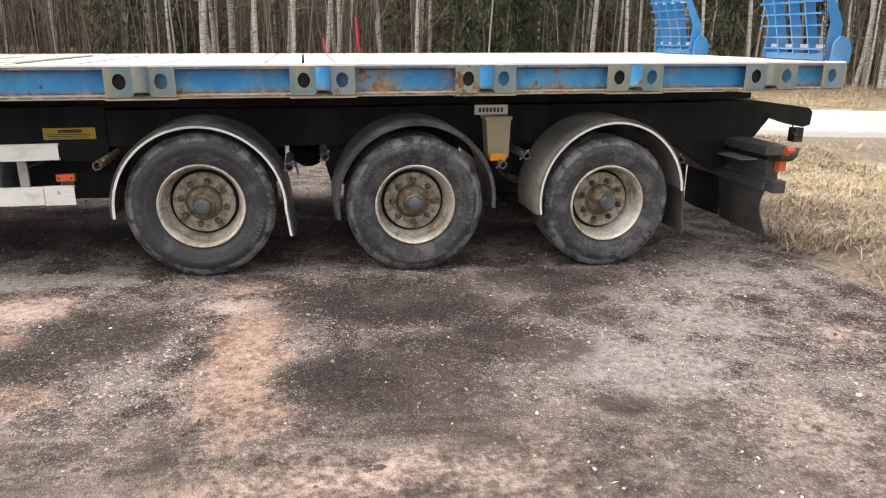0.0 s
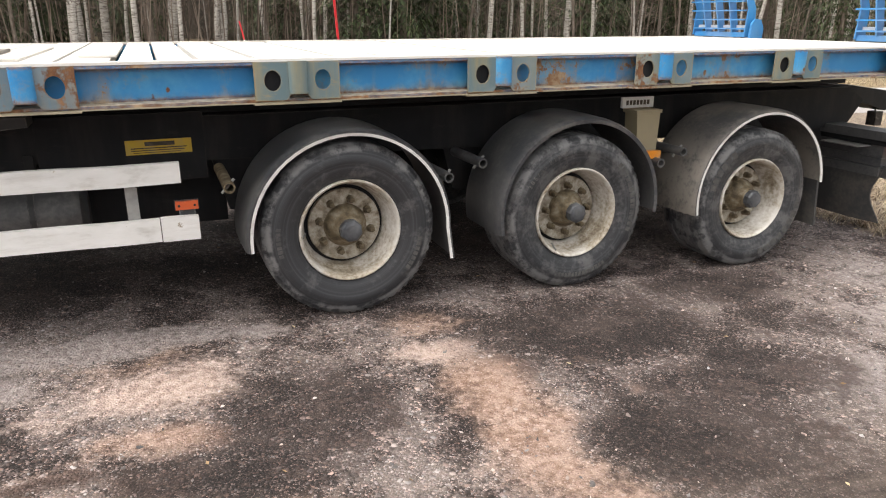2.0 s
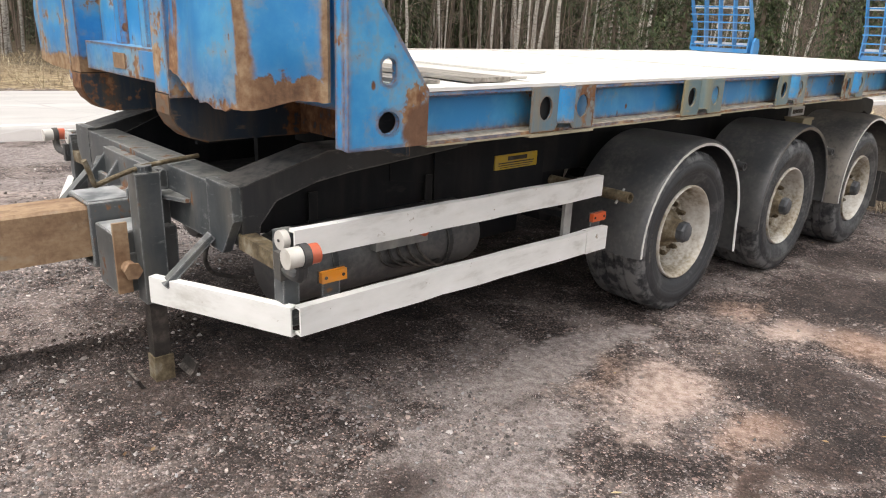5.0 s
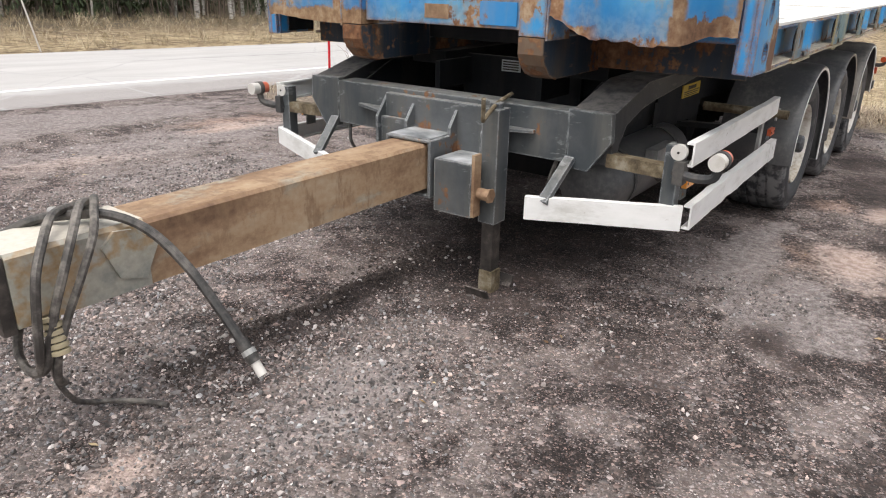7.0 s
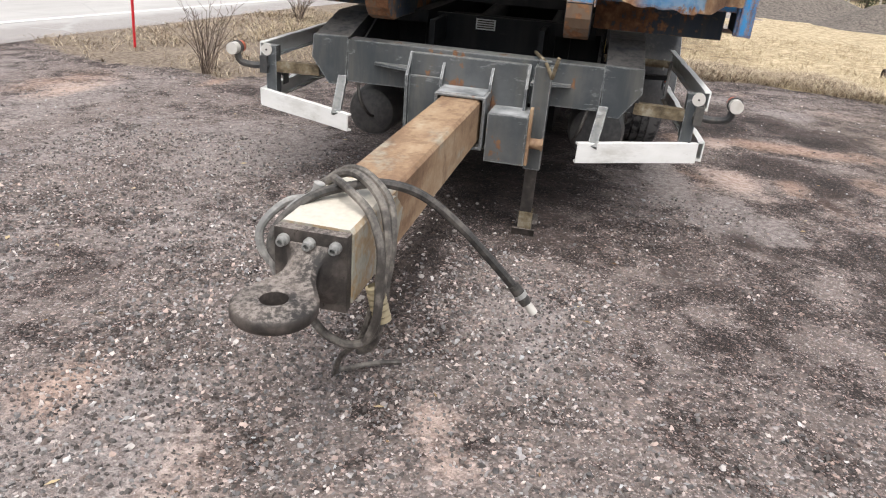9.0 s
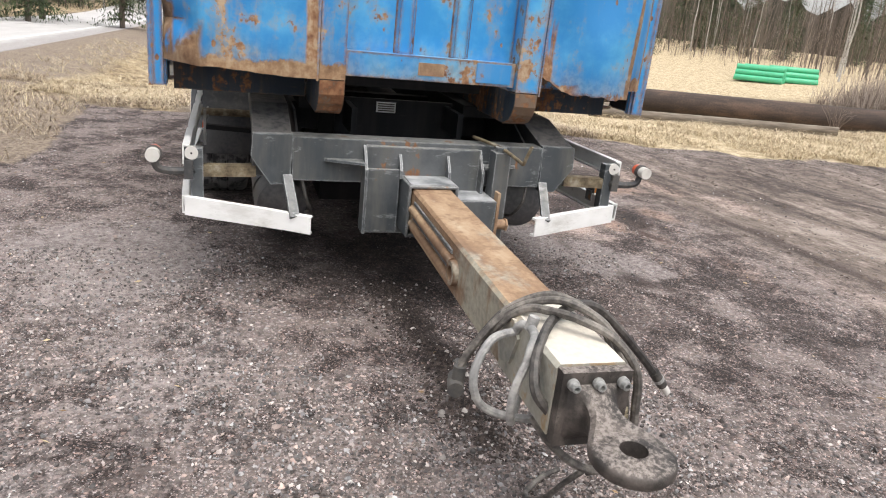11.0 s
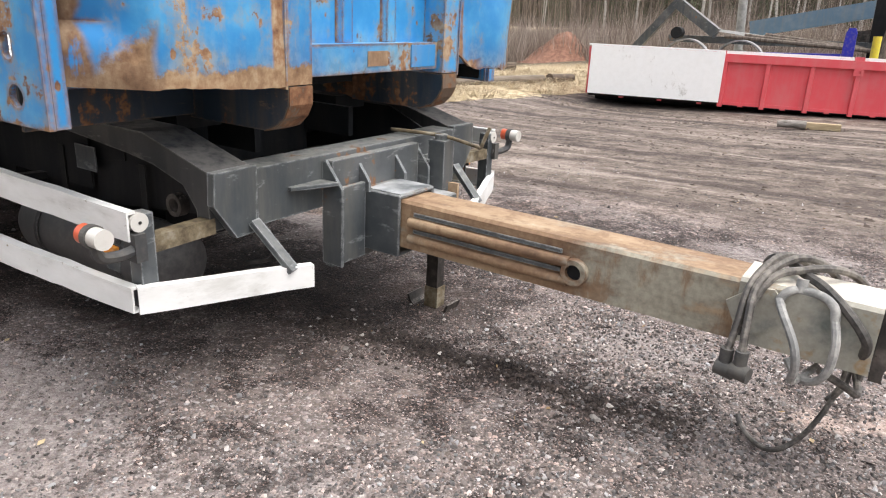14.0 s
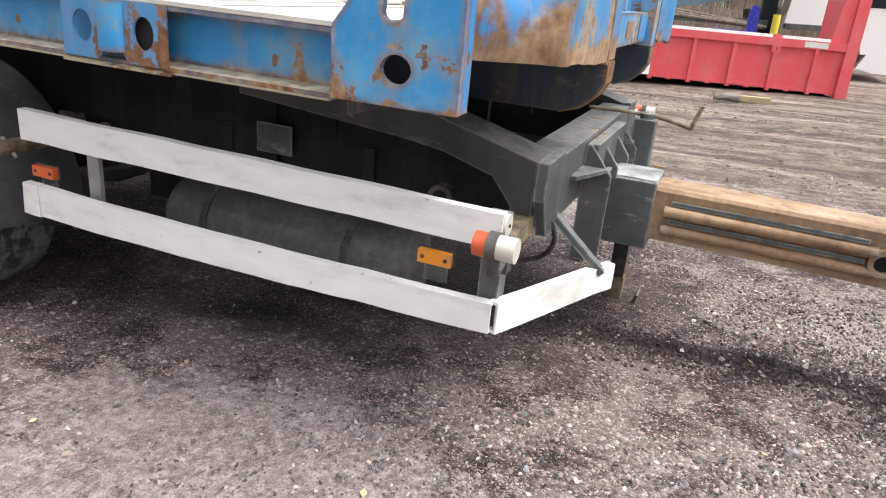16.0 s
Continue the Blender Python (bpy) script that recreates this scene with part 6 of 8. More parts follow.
prism(bm, [(-0.103, 0.545), (0.103, 0.545), (0.103, 0.742), (0.092, 0.754), (-0.092, 0.754), (-0.103, 0.742)], "x", -1.50, -1.886)
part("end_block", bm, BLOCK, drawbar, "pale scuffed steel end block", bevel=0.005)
for s in (-1, 1):
    bm = nb()
    prism(bm, [(-1.47, 0.672), (-1.545, 0.735), (-1.60, 0.742), (-1.64, 0.70), (-1.60, 0.60), (-1.52, 0.575)], "y", s * 0.101, s * 0.113)
    part("scarf_plate", bm, BLOCK, drawbar, "welded scarf plate", bevel=0.002)
bm = boxed(-1.922, -1.888, -0.099, 0.099, 0.532, 0.748)
part("eye_flange", bm, DARK_STEEL, drawbar, "dark greasy bolted eye flange", bevel=0.012)
for v in (-0.071, 0.0, 0.071):
    bm = nb()
    lathe(bm, [(0.016, 0), (0.016, 0.012), (0.012, 0.014), (0.012, 0.028), (0.007, 0.029), (0.007, 0.016), (0.0, 0.016)], 18)
    bmesh.ops.rotate(bm, verts=bm.verts, cent=(0, 0, 0), matrix=Matrix.Rotation(math.pi / 2, 3, 'Z'))
    bmesh.ops.translate(bm, verts=bm.verts, vec=(-1.923, v, 0.718))
    part("flange_bolt", bm, GALV, drawbar, "pale socket head bolt", True)


def towing_eye():
    """Forged neck: deep and waisted at the flange, flattening and flaring towards the ring."""
    bm = nb()
    rows = []
    for x, w, top, low in ((-1.918, 0.086, 0.716, 0.545), (-1.930, 0.062, 0.708, 0.562), (-1.948, 0.048, 0.698, 0.578), (-1.970, 0.043, 0.686, 0.592), (-1.995, 0.046, 0.676, 0.604),
                           (-2.022, 0.058, 0.668, 0.612), (-2.048, 0.074, 0.663, 0.617), (-2.072, 0.088, 0.661, 0.619), (-2.086, 0.093, 0.660, 0.620)):
        r = min(0.014, (top - low) * 0.3)
        rows.append([bm.verts.new((x, v, z)) for v, z in ((-w + r, low), (w - r, low), (w, low + r), (w, top - r), (w - r, top), (-w + r, top), (-w, top - r), (-w, low + r))])
    for a, b in zip(rows, rows[1:]):
        for j in range(8):
            bm.faces.new((a[j], a[(j + 1) % 8], b[(j + 1) % 8], b[j]))
    bm.faces.new(rows[0])
    bm.faces.new(rows[-1][::-1])
    return bm


neck = part("towing_eye", towing_eye(), DARK_STEEL, drawbar, "worn dark forged towing eye", True)
bm = nb()
lathe(bm, [(0.034, -0.020), (0.034, 0.022), (0.040, 0.026), (0.052, 0.026), (0.058, 0.021), (0.090, 0.020), (0.099, 0.015), (0.103, 0.006), (0.103, -0.010), (0.096, -0.020), (0.060, -0.022), (0.034, -0.020)], 44)
bmesh.ops.rotate(bm, verts=bm.verts, cent=(0, 0, 0), matrix=Matrix.Rotation(math.pi / 2, 3, 'X'))
bmesh.ops.translate(bm, verts=bm.verts, vec=(-2.130, 0.0, 0.640))
part("eye_ring", bm, DARK_STEEL, neck, "worn steel ring with a bushed hole", True)

# support leg with foot, pin and crank
leg = tpart("support_leg", boxed(-2.585, -2.495, -0.412, -0.330, 0.42, 0.920), GREY, "grey square support leg", 0.008)
part("inner_tube", boxed(-2.572, -2.508, -0.400, -0.342, 0.13, 0.43), DARK_STEEL, leg, "rusty inner leg tube", bevel=0.004)
bm = nb()
box(bm, -2.578, -2.502, -0.408, -0.340, 0.07, 0.19)
part("foot_socket", bm, HUB, leg, "rusty foot socket", bevel=0.004)
bm = nb()
prism(bm, [(-2.595, 0.052), (-2.475, 0.052), (-2.445, 0.066), (-2.424, 0.092), (-2.412, 0.128), (-2.422, 0.130), (-2.436, 0.098), (-2.456, 0.078), (-2.480, 0.068), (-2.592, 0.068), (-2.614, 0.078), (-2.634, 0.098), (-2.648, 0.130), (-2.658, 0.128), (-2.646, 0.092), (-2.625, 0.066)], "y", -0.432, -0.318)
part("foot", bm, DARK_STEEL, leg, "dished rusty steel foot")
bm = nb()
rod(bm, (-2.622, -0.29, 0.562), (-2.622, -0.405, 0.562), 0.026, 16)
rod(bm, (-2.622, -0.405, 0.562), (-2.622, -0.415, 0.562), 0.034, 6)
part("swivel_pin", bm, RUST, leg, "rusty swivel pin", True)
part("swivel_lug", boxed(-2.66, -2.56, -0.345, -0.325, 0.52, 0.61), GREY, leg)
bm = nb()
rod(bm, (-2.54, -0.371, 0.92), (-2.54, -0.371, 0.945), 0.03, 14)
part("crank_boss", bm, GREY, leg)
bm = nb()
tube(bm, smooth_path([(-2.30, -0.30, 0.945), (-2.54, -0.371, 0.938), (-2.70, -0.415, 0.905), (-2.722, -0.422, 0.90), (-2.735, -0.43, 0.94), (-2.754, -0.442, 0.994)], 5), 0.009, 8)
part("crank_handle", bm, HUB, leg, "bent rusty crank handle", True)

# guards, posts and marker lamps on both sides
for side in (-1, 1):
    s = side
    def rail(name, a, b, z0, z1, label, bow=0.0, dents=()):
        """A white channel from a to b (u, v): its foot and head heights at both ends, a bow outwards, and dents."""
        a, b = Vector((a[0], s * a[1], 0)), Vector((b[0], s * b[1], 0))
        d = b - a
        n, d = d.length, d.normalized()
        inwards = Vector((0, 0, 1)).cross(d)
        if inwards.dot(Vector((0.3, -s, 0))) < 0:
            inwards = -inwards
        sec = [(0.0, 0.004), (0.0, 0.5), (0.0, 0.996), (0.004, 1.0), (0.032, 1.0), (0.032, 0.9), (0.007, 0.9), (0.007, 0.1), (0.032, 0.1), (0.032, 0.0), (0.004, 0.0)]
        bm = nb()
        cuts = max(int(n / 0.055), 4)
        rows = []
        for i in range(cuts + 1):
            f = i / cuts
            lo, hi = z0[0] + (z0[1] - z0[0]) * f, z1[0] + (z1[1] - z1[0]) * f
            row = []
            for k, (h, g) in enumerate(sec):
                p = a + d * n * f + inwards * (h - bow * math.sin(math.pi * f))
                p.z = lo + (hi - lo) * g + 0.003 * noise.noise(Vector((f * n * 4, s * 3 + n, 1)))
                for at, deep, wide in dents:
                    fall = deep * math.exp(-((f * n - at) / wide) ** 2)
                    p += inwards * fall * (0.5 + 0.5 * g)
                    p.z -= 0.35 * fall * g
                row.append(bm.verts.new(p))
            rows.append(row)
        for p, q in zip(rows, rows[1:]):
            for k in range(len(sec)):
                bm.faces.new((p[k], q[k], q[(k + 1) % len(sec)], p[(k + 1) % len(sec)]))
        bm.faces.new(rows[0][::-1])
        bm.faces.new(rows[-1])
        return tpart(name, bm, WHITE, label, smooth=True)

    if s < 0:
        rail("upper_side_guard", (-2.384, 1.165), (-0.748, 1.126), (0.768, 0.742), (0.862, 0.836), "white aluminium side guard, scuffed", 0.004, ((0.95, 0.006, 0.03),))
        rail("lower_side_guard", (-2.385, 1.188), (-0.856, 1.141), (0.518, 0.484), (0.617, 0.590), "white aluminium side guard, dented", 0.0, ((0.62, 0.012, 0.05), (0.35, 0.006, 0.03), (0.95, 0.006, 0.04)))
        rail("guard_end_piece", (-0.852, 1.143), (-0.690, 1.138), (0.482, 0.478), (0.594, 0.589), "short white end piece of the guard")
        rail("front_guard", (-2.402, 1.158), (-2.628, 0.580), (0.510, 0.496), (0.610, 0.594), "white front guard angled inwards", 0.0, ((0.2, 0.006, 0.04),))
    else:
        rail("upper_side_guard", (-2.402, 1.152), (-0.690, 1.150), (0.766, 0.768), (0.861, 0.872), "white aluminium side guard, scuffed", 0.0, ((1.25, 0.010, 0.05), (0.45, 0.005, 0.04), (1.6, 0.006, 0.04)))
        rail("lower_side_guard", (-2.400, 1.158), (-0.752, 1.154), (0.527, 0.506), (0.614, 0.614), "white aluminium side guard, dented", 0.022, ((0.38, 0.012, 0.04), (0.55, 0.010, 0.05), (0.95, 0.006, 0.04)))
        rail("guard_end_piece", (-0.748, 1.156), (-0.662, 1.155), (0.504, 0.504), (0.618, 0.617), "short white end piece of the guard", 0.0, ((0.09, 0.012, 0.03),))
        rail("front_guard", (-2.416, 1.146), (-2.630, 0.576), (0.524, 0.500), (0.616, 0.587), "white front guard angled inwards", 0.0, ((0.5, 0.006, 0.05),))
    bm = boxed(-2.402, -2.345, s * 1.060, s * 1.118, 0.525, 0.845)
    tpart("guard_post", bm, GREY, "dirty upright guard post", 0.004)
    tpart("guard_strap", boxed(-0.985, -0.935, s * 1.088, s * 1.105, 0.56, 0.79), GALV, "grey upright strap between the guards", 0.002)
    bm = nb()
    beam(bm, (-2.372, s * 0.82, 0.742), (-2.372, s * 1.085, 0.735), 0.055, 0.055)
    tpart("guard_arm", bm, HUB, "rusty square guard arm", 0.004)
    bm = nb()
    beam(bm, (-2.43, s * 0.675, 0.735), (-2.600, s * 0.648, 0.575), 0.045, 0.022)
    tpart("guard_brace", bm, GREY, "grey diagonal brace")
    bm = nb()
    beam(bm, (-0.96, s * 1.088, 0.68), (-0.96, s * 0.64, 0.66), 0.05, 0.03)
    tpart("guard_bracket", bm, BLACK)
    # reflector on the post and lamp on a rubber arm
    bm = nb()
    rod(bm, (-2.385, s * 1.112, 0.822), (-2.408, s * 1.112, 0.822), 0.031, 20)
    cap = tpart("reflector", bm, WHITELENS, "round milky white reflector", 0.004, True)
    bm = nb()
    rod(bm, (-2.409, s * 1.112, 0.822), (-2.412, s * 1.112, 0.822), 0.005, 8)
    part("rivet", bm, DARK_STEEL, cap)
    bm = nb()
    tube(bm, smooth_path([(-2.40, s * 1.10, 0.745), (-2.41, s * 1.18, 0.735), (-2.42, s * 1.255, 0.748), (-2.423, s * 1.272, 0.79)], 4), 0.018, 8)
    box(bm, -2.425, -2.365, s * 1.105, s * 1.145, 0.70, 0.79)
    arm = tpart("outline_lamp", bm, FLAP, "black rubber arm with outline marker lamp", smooth=True)
    bm = nb()
    lathe(bm, [(0.036, -0.012), (0.036, 0.012), (0.0, 0.012), (0.0, -0.012), (0.036, -0.012)], 24)
    bmesh.ops.rotate(bm, verts=bm.verts, cent=(0, 0, 0), matrix=Matrix.Rotation(math.pi / 2, 3, 'Z'))
    bmesh.ops.translate(bm, verts=bm.verts, vec=(-2.422, s * 1.275, 0.820))
    part("lamp_body", bm, FLAP, arm)
    for mat, x0, x1, nm in ((WHITELENS, -2.435, -2.480, "white_lens"), (REDLENS, -2.409, -2.376, "red_lens")):
        bm = nb()
        rod(bm, (x0, s * 1.275, 0.820), (x1, s * 1.275, 0.820), 0.031, 24)
        part(nm, bm, mat, arm, "", True, 0.008)
    # amber side markers on little brackets
    for u, w, mat in ((-2.210, 0.664 if s < 0 else 0.686, AMBER), (-0.735, 0.637 if s < 0 else 0.655, AMBER_RED)):
        bm = boxed(u - 0.049, u + 0.049, s * 1.098, s * 1.118, w - 0.019, w + 0.019)
        lamp = tpart("side_marker_lamp", bm, mat, "amber side marker lamp", 0.006)
        part("mount", boxed(u - 0.035, u + 0.035, s * 1.090, s * 1.096, w - 0.075, w - 0.01), GREY, lamp)
        part("base", boxed(u - 0.053, u + 0.053, s * 1.092, s * 1.0975, w - 0.022, w + 0.022), FLAP, lamp)
        for q in (-0.034, 0.034):
            bm = nb()
            rod(bm, (u + q, s * 1.1182, w), (u + q, s * 1.1205, w), 0.006, 10)
            part("screw", bm, DARK_STEEL, lamp)
    # air tank between the frame and the guards
    bm = nb()
    lathe(bm, [(0.0, -0.53), (0.09, -0.525), (0.135, -0.50), (0.150, -0.46), (0.150, 0.46), (0.135, 0.50), (0.09, 0.525), (0.0, 0.53)], 30)
    bmesh.ops.rotate(bm, verts=bm.verts, cent=(0, 0, 0), matrix=Matrix.Rotation(math.pi / 2, 3, 'Z'))
    bmesh.ops.translate(bm, verts=bm.verts, vec=(-1.70 if s < 0 else -1.46, s * 0.66, 0.555 if s < 0 else 0.45))
    tank = tpart("air_tank", bm, TANK, "dusty black air tank", smooth=True)
    tz = 0.0 if s < 0 else -0.105
    for u in ((-2.0, -1.4) if s < 0 else (-1.75, -1.15)):
        bm = nb()
        lathe(bm, [(0.153, -0.015), (0.157, -0.015), (0.157, 0.015), (0.153, 0.015)], 30)
        bmesh.ops.rotate(bm, verts=bm.verts, cent=(0, 0, 0), matrix=Matrix.Rotation(math.pi / 2, 3, 'Z'))
        bmesh.ops.translate(bm, verts=bm.verts, vec=(u, s * 0.66, 0.555 + tz))
        part("strap", bm, ARM, tank)
        part("hanger", boxed(u - 0.02, u + 0.02, s * 0.65, s * 0.655, 0.70 + tz, 0.83), BLACK, tank)

# small fittings on the frame, kerb side
label_yellow = tpart("warning_label", boxed(-0.975, -0.665, -0.652, -0.6455, 0.800, 0.872), YELLOW, "yellow warning label with unreadable print")
for z0, z1, u0, u1 in ((0.842, 0.862, -0.885, -0.745), (0.829, 0.834, -0.95, -0.69), (0.818, 0.822, -0.95, -0.70), (0.808, 0.811, -0.94, -0.72)):
    part("print_bar", boxed(u0, u1, -0.6545, -0.6523, z0, z1), INK, label_yellow)
part("backing", boxed(-1.0, -0.64, -0.6448, -0.632, 0.79, 0.885), BLACK, label_yellow)
bm = nb()
prism(bm, [(1.845, 0.655), (1.985, 0.655), (1.995, 0.905), (1.828, 0.905)], "y", -0.97, -0.85)
toolbox = tpart("document_tube", bm, TAN, "dusty cream plastic box", 0.012)
part("lid", boxed(1.818, 2.003, -0.978, -0.842, 0.907, 0.926), TAN, toolbox, "cream lid", bevel=0.005)
plate = tpart("name_plate", boxed(1.765, 1.99, -0.905, -0.885, 0.935, 0.998), STICKER, "grey plate with unreadable letters", 0.003)
for i in range(7):
    part("plate_bar", boxed(1.79 + i * 0.025, 1.807 + i * 0.025, -0.9075, -0.9052, 0.952, 0.980), INK, plate)
lamp = tpart("side_marker_lamp", boxed(1.83, 1.94, -1.075, -1.045, 0.655, 0.700), AMBER, "amber side marker lamp", 0.006)
part("mount", boxed(1.85, 1.92, -1.044, -0.975, 0.665, 0.685), BLACK, lamp)
valve = tpart("valve_block", boxed(-1.83, -1.56, -0.84, -0.78, 0.60, 0.68), GALV, "grey valve block with red knob", 0.006)
bm = nb()
rod(bm, (-1.60, -0.845, 0.655), (-1.60, -0.87, 0.655), 0.022, 12)
part("red_knob", bm, REDLENS, valve)
for i in range(5):
    bm = nb()
    x = -1.80 + i * 0.05
    tube(bm, smooth_path([(x, -0.81, 0.60), (x + 0.02, -0.83, 0.54), (x + 0.16, -0.80, 0.50 - 0.01 * i), (x + 0.33, -0.74, 0.58)], 4), 0.008, 6)
    part("air_line", bm, HOSE_DARK, valve, "", True)
tpart("grey_plate", boxed(-1.44, -1.29, 0.660, 0.666, 0.750, 0.858), GREY, "plain grey plate", 0.004)
bm = nb()
lathe(bm, [(0.028, -0.02), (0.045, -0.02), (0.045, 0.02), (0.028, 0.02), (0.028, -0.02)], 20, (-2.06, 0.72, 0.735))
tpart("hinge_bush", bm, DARK_STEEL, "dark steel bush", smooth=True)
for side in (-1, 1):
    bm = nb()
    tube(bm, smooth_path([(-2.40, side * 0.60, 0.71), (-2.42, side * 0.58, 0.62), (-2.37, side * 0.55, 0.54), (-2.25, side * 0.56, 0.50)], 5), 0.009, 6)
    tpart("air_line", bm, HOSE_DARK, "thin hanging air line", smooth=True)

# rear frame, bumper, lamps and flaps
for side in (-1, 1):
    s = side
    bm = nb()
    prism(bm, [(3.5, 0.985), (4.08, 0.965), (4.52, 0.905), (4.555, 0.875), (4.55, 0.775), (4.49, 0.758), (4.30, 0.815), (4.10, 0.85), (3.9, 0.88)], "y", s * 0.36, s * 0.575)
    beam_ = tpart("rear_beam", bm, BLACK, "black tapered rear beam with a pale worn top", 0.006)
    bm = nb()
    prism(bm, [(4.06, 0.9712), (4.52, 0.909), (4.535, 0.902), (4.06, 0.9665)], "y", s * 0.38, s * 0.56)
    part("wear_strip", bm, WORN, beam_, "top worn to pale bare metal")
    lock = tpart("rear_lock", boxed(4.455, 4.53, s * 0.46, s * 0.54, 0.635, 0.745), DARK_STEEL, "dark rear lock hanging under the beam", 0.012)
    bm = nb()
    tube(bm, smooth_path([(4.46, s * 0.52, 0.78), (4.41, s * 0.56, 0.76), (4.42, s * 0.565, 0.71), (4.47, s * 0.55, 0.69)], 4), 0.006, 6)
    part("cable", bm, HOSE_DARK, lock, "", True)
    # an outer flap with a hollow edge and a plain inner one
    for name, v0, v1, foot, curl, label in (("rear_mudflap", 0.51, 1.115, 0.045, 1.0, "curled black rubber rear flap"), ("inner_flap", 0.02, 0.535, 0.07, 0.0, "dark inner rear flap")):
        bm = nb()
        cols = []
        for a in range(11):
            col = []
            for b in range(11):
                f = b / 10
                v = v0 + (v1 - v0) * a / 10 - 0.075 * curl * math.sin(math.pi * f) ** 1.5 * (a / 10) ** 3 + 0.02 * curl * math.sin(math.pi * f) * (1 - a / 10) ** 3
                z = 0.44 + (foot - 0.44) * f
                col.append(bm.verts.new((3.850 + 0.05 * curl * f * f - 0.03 * math.sin(math.pi * a / 10) * f + 0.012 * (1 - curl), s * v, z)))
            cols.append(col)
        for a, b in zip(cols, cols[1:]):
            for q in range(10):
                bm.faces.new((a[q], b[q], b[q + 1], a[q + 1]))
        ext = bmesh.ops.extrude_face_region(bm, geom=list(bm.faces))
        bmesh.ops.translate(bm, vec=(0.010, 0, 0), verts=[g for g in ext["geom"] if isinstance(g, bmesh.types.BMVert)])
        tpart(name, bm, FLAP if curl else BLACK, label, smooth=True)
    lamp = tpart("rear_lamp", boxed(3.875, 3.965, s * 1.03, s * 1.165, 0.375, 0.462), MUDGUARD, "dark square rear lamp housing", 0.01)
    part("red_lens", boxed(3.895, 3.945, s * 1.11, s * 1.166, 0.535, 0.600), REDLENS, lamp, bevel=0.006)
    part("clear_lens", boxed(3.966, 3.976, s * 1.04, s * 1.155, 0.385, 0.452), WHITELENS, lamp)
    bm = nb()
    rod(bm, (3.895, s * 1.205, 0.683), (3.955, s * 1.205, 0.683), 0.029, 18)
    marker = tpart("end_marker_lamp", bm, AMBER_RED, "round orange end marker lamp", 0.008, True)
    bm = nb()
    tube(bm, smooth_path([(3.93, s * 1.13, 0.625), (3.945, s * 1.19, 0.625), (3.955, s * 1.225, 0.66), (3.97, s * 1.215, 0.70)], 4), 0.020, 8)
    part("rubber_arm", bm, FLAP, marker, "", True)
    tpart("bumper_shelf", boxed(3.70, 3.855, s * 0.70, s * 1.0, 0.588, 0.596), GALV, "thin grey shelf plate")
    bm = nb()
    prism(bm, [(3.35, 0.685), (3.80, 0.675), (3.84, 0.48), (3.74, 0.44), (3.60, 0.52)], "y", s * 0.52, s * 0.60)
    tpart("bumper_bracket", bm, BLACK, "black bumper bracket", 0.004)
tpart("rear_bumper", boxed(3.80, 3.985, -1.13, 1.13, 0.642, 0.702), MUDGUARD, "dusty dark rear bumper tube", 0.014)
tpart("bumper_lip", boxed(3.815, 3.97, -1.14, 1.14, 0.605, 0.638), BLACK, "black bumper lip", 0.008)
tpart("lamp_rail", boxed(3.835, 3.925, -1.10, 1.10, 0.520, 0.602), MUDGUARD, "dusty rail behind the rear lamps", 0.012)
tpart("lamp_rail", boxed(3.845, 3.945, -1.09, 1.09, 0.455, 0.516), MUDGUARD, "dusty rail behind the rear lamps", 0.012)
tpart("flap_rail", boxed(3.835, 3.905, -1.09, 1.09, 0.385, 0.451), MUDGUARD, "dusty rail that carries the flaps", 0.010)

# hoses wound round the drawbar's end
def hose(name, pts, r, mat, label, per=6):
    bm = nb()
    tube(bm, smooth_path(pts, per), r, 8)
    return tpart(name, bm, mat, label, smooth=True)


hose("hydraulic_hose", [(-4.36, 0.13, 0.60), (-4.36, 0.175, 0.66), (-4.31, 0.165, 0.72), (-4.23, 0.11, 0.768), (-4.15, 0.035, 0.782), (-4.09, -0.06, 0.785), (-4.038, -0.16, 0.745), (-4.005, -0.275, 0.652), (-3.992, -0.385, 0.545), (-3.985, -0.475, 0.452)],
     0.0145, HOSE_DARK, "stiff black hose sticking out from the drawbar")
bm = nb()
rod(bm, (-3.987, -0.455, 0.475), (-3.983, -0.505, 0.418), 0.019, 12)
end = tpart("hose_end", bm, HOSE_DARK, "black hose ferrule", smooth=True)
bm = nb()
rod(bm, (-3.984, -0.478, 0.449), (-3.9835, -0.488, 0.437), 0.0205, 12)
part("ferrule_band", bm, GALV, end, "pale crimped band")
bm = nb()
rod(bm, (-3.983, -0.503, 0.42), (-3.981, -0.532, 0.386), 0.014, 12)
part("fitting", bm, WHITELENS, end, "pale hose fitting", True)
hose("brake_hose", [(-4.06, 0.280, 0.575), (-4.055, 0.245, 0.64), (-4.048, 0.160, 0.735), (-4.085, 0.075, 0.795), (-4.145, 0.0, 0.815), (-4.215, -0.085, 0.775), (-4.275, -0.125, 0.69), (-4.315, -0.128, 0.60), (-4.345, -0.125, 0.505), (-4.36, -0.115, 0.435), (-4.375, -0.06, 0.405),
     (-4.37, 0.02, 0.425), (-4.33, 0.09, 0.475), (-4.26, 0.12, 0.515)], 0.0125, HOSE, "grey dusty hose wound round the drawbar")
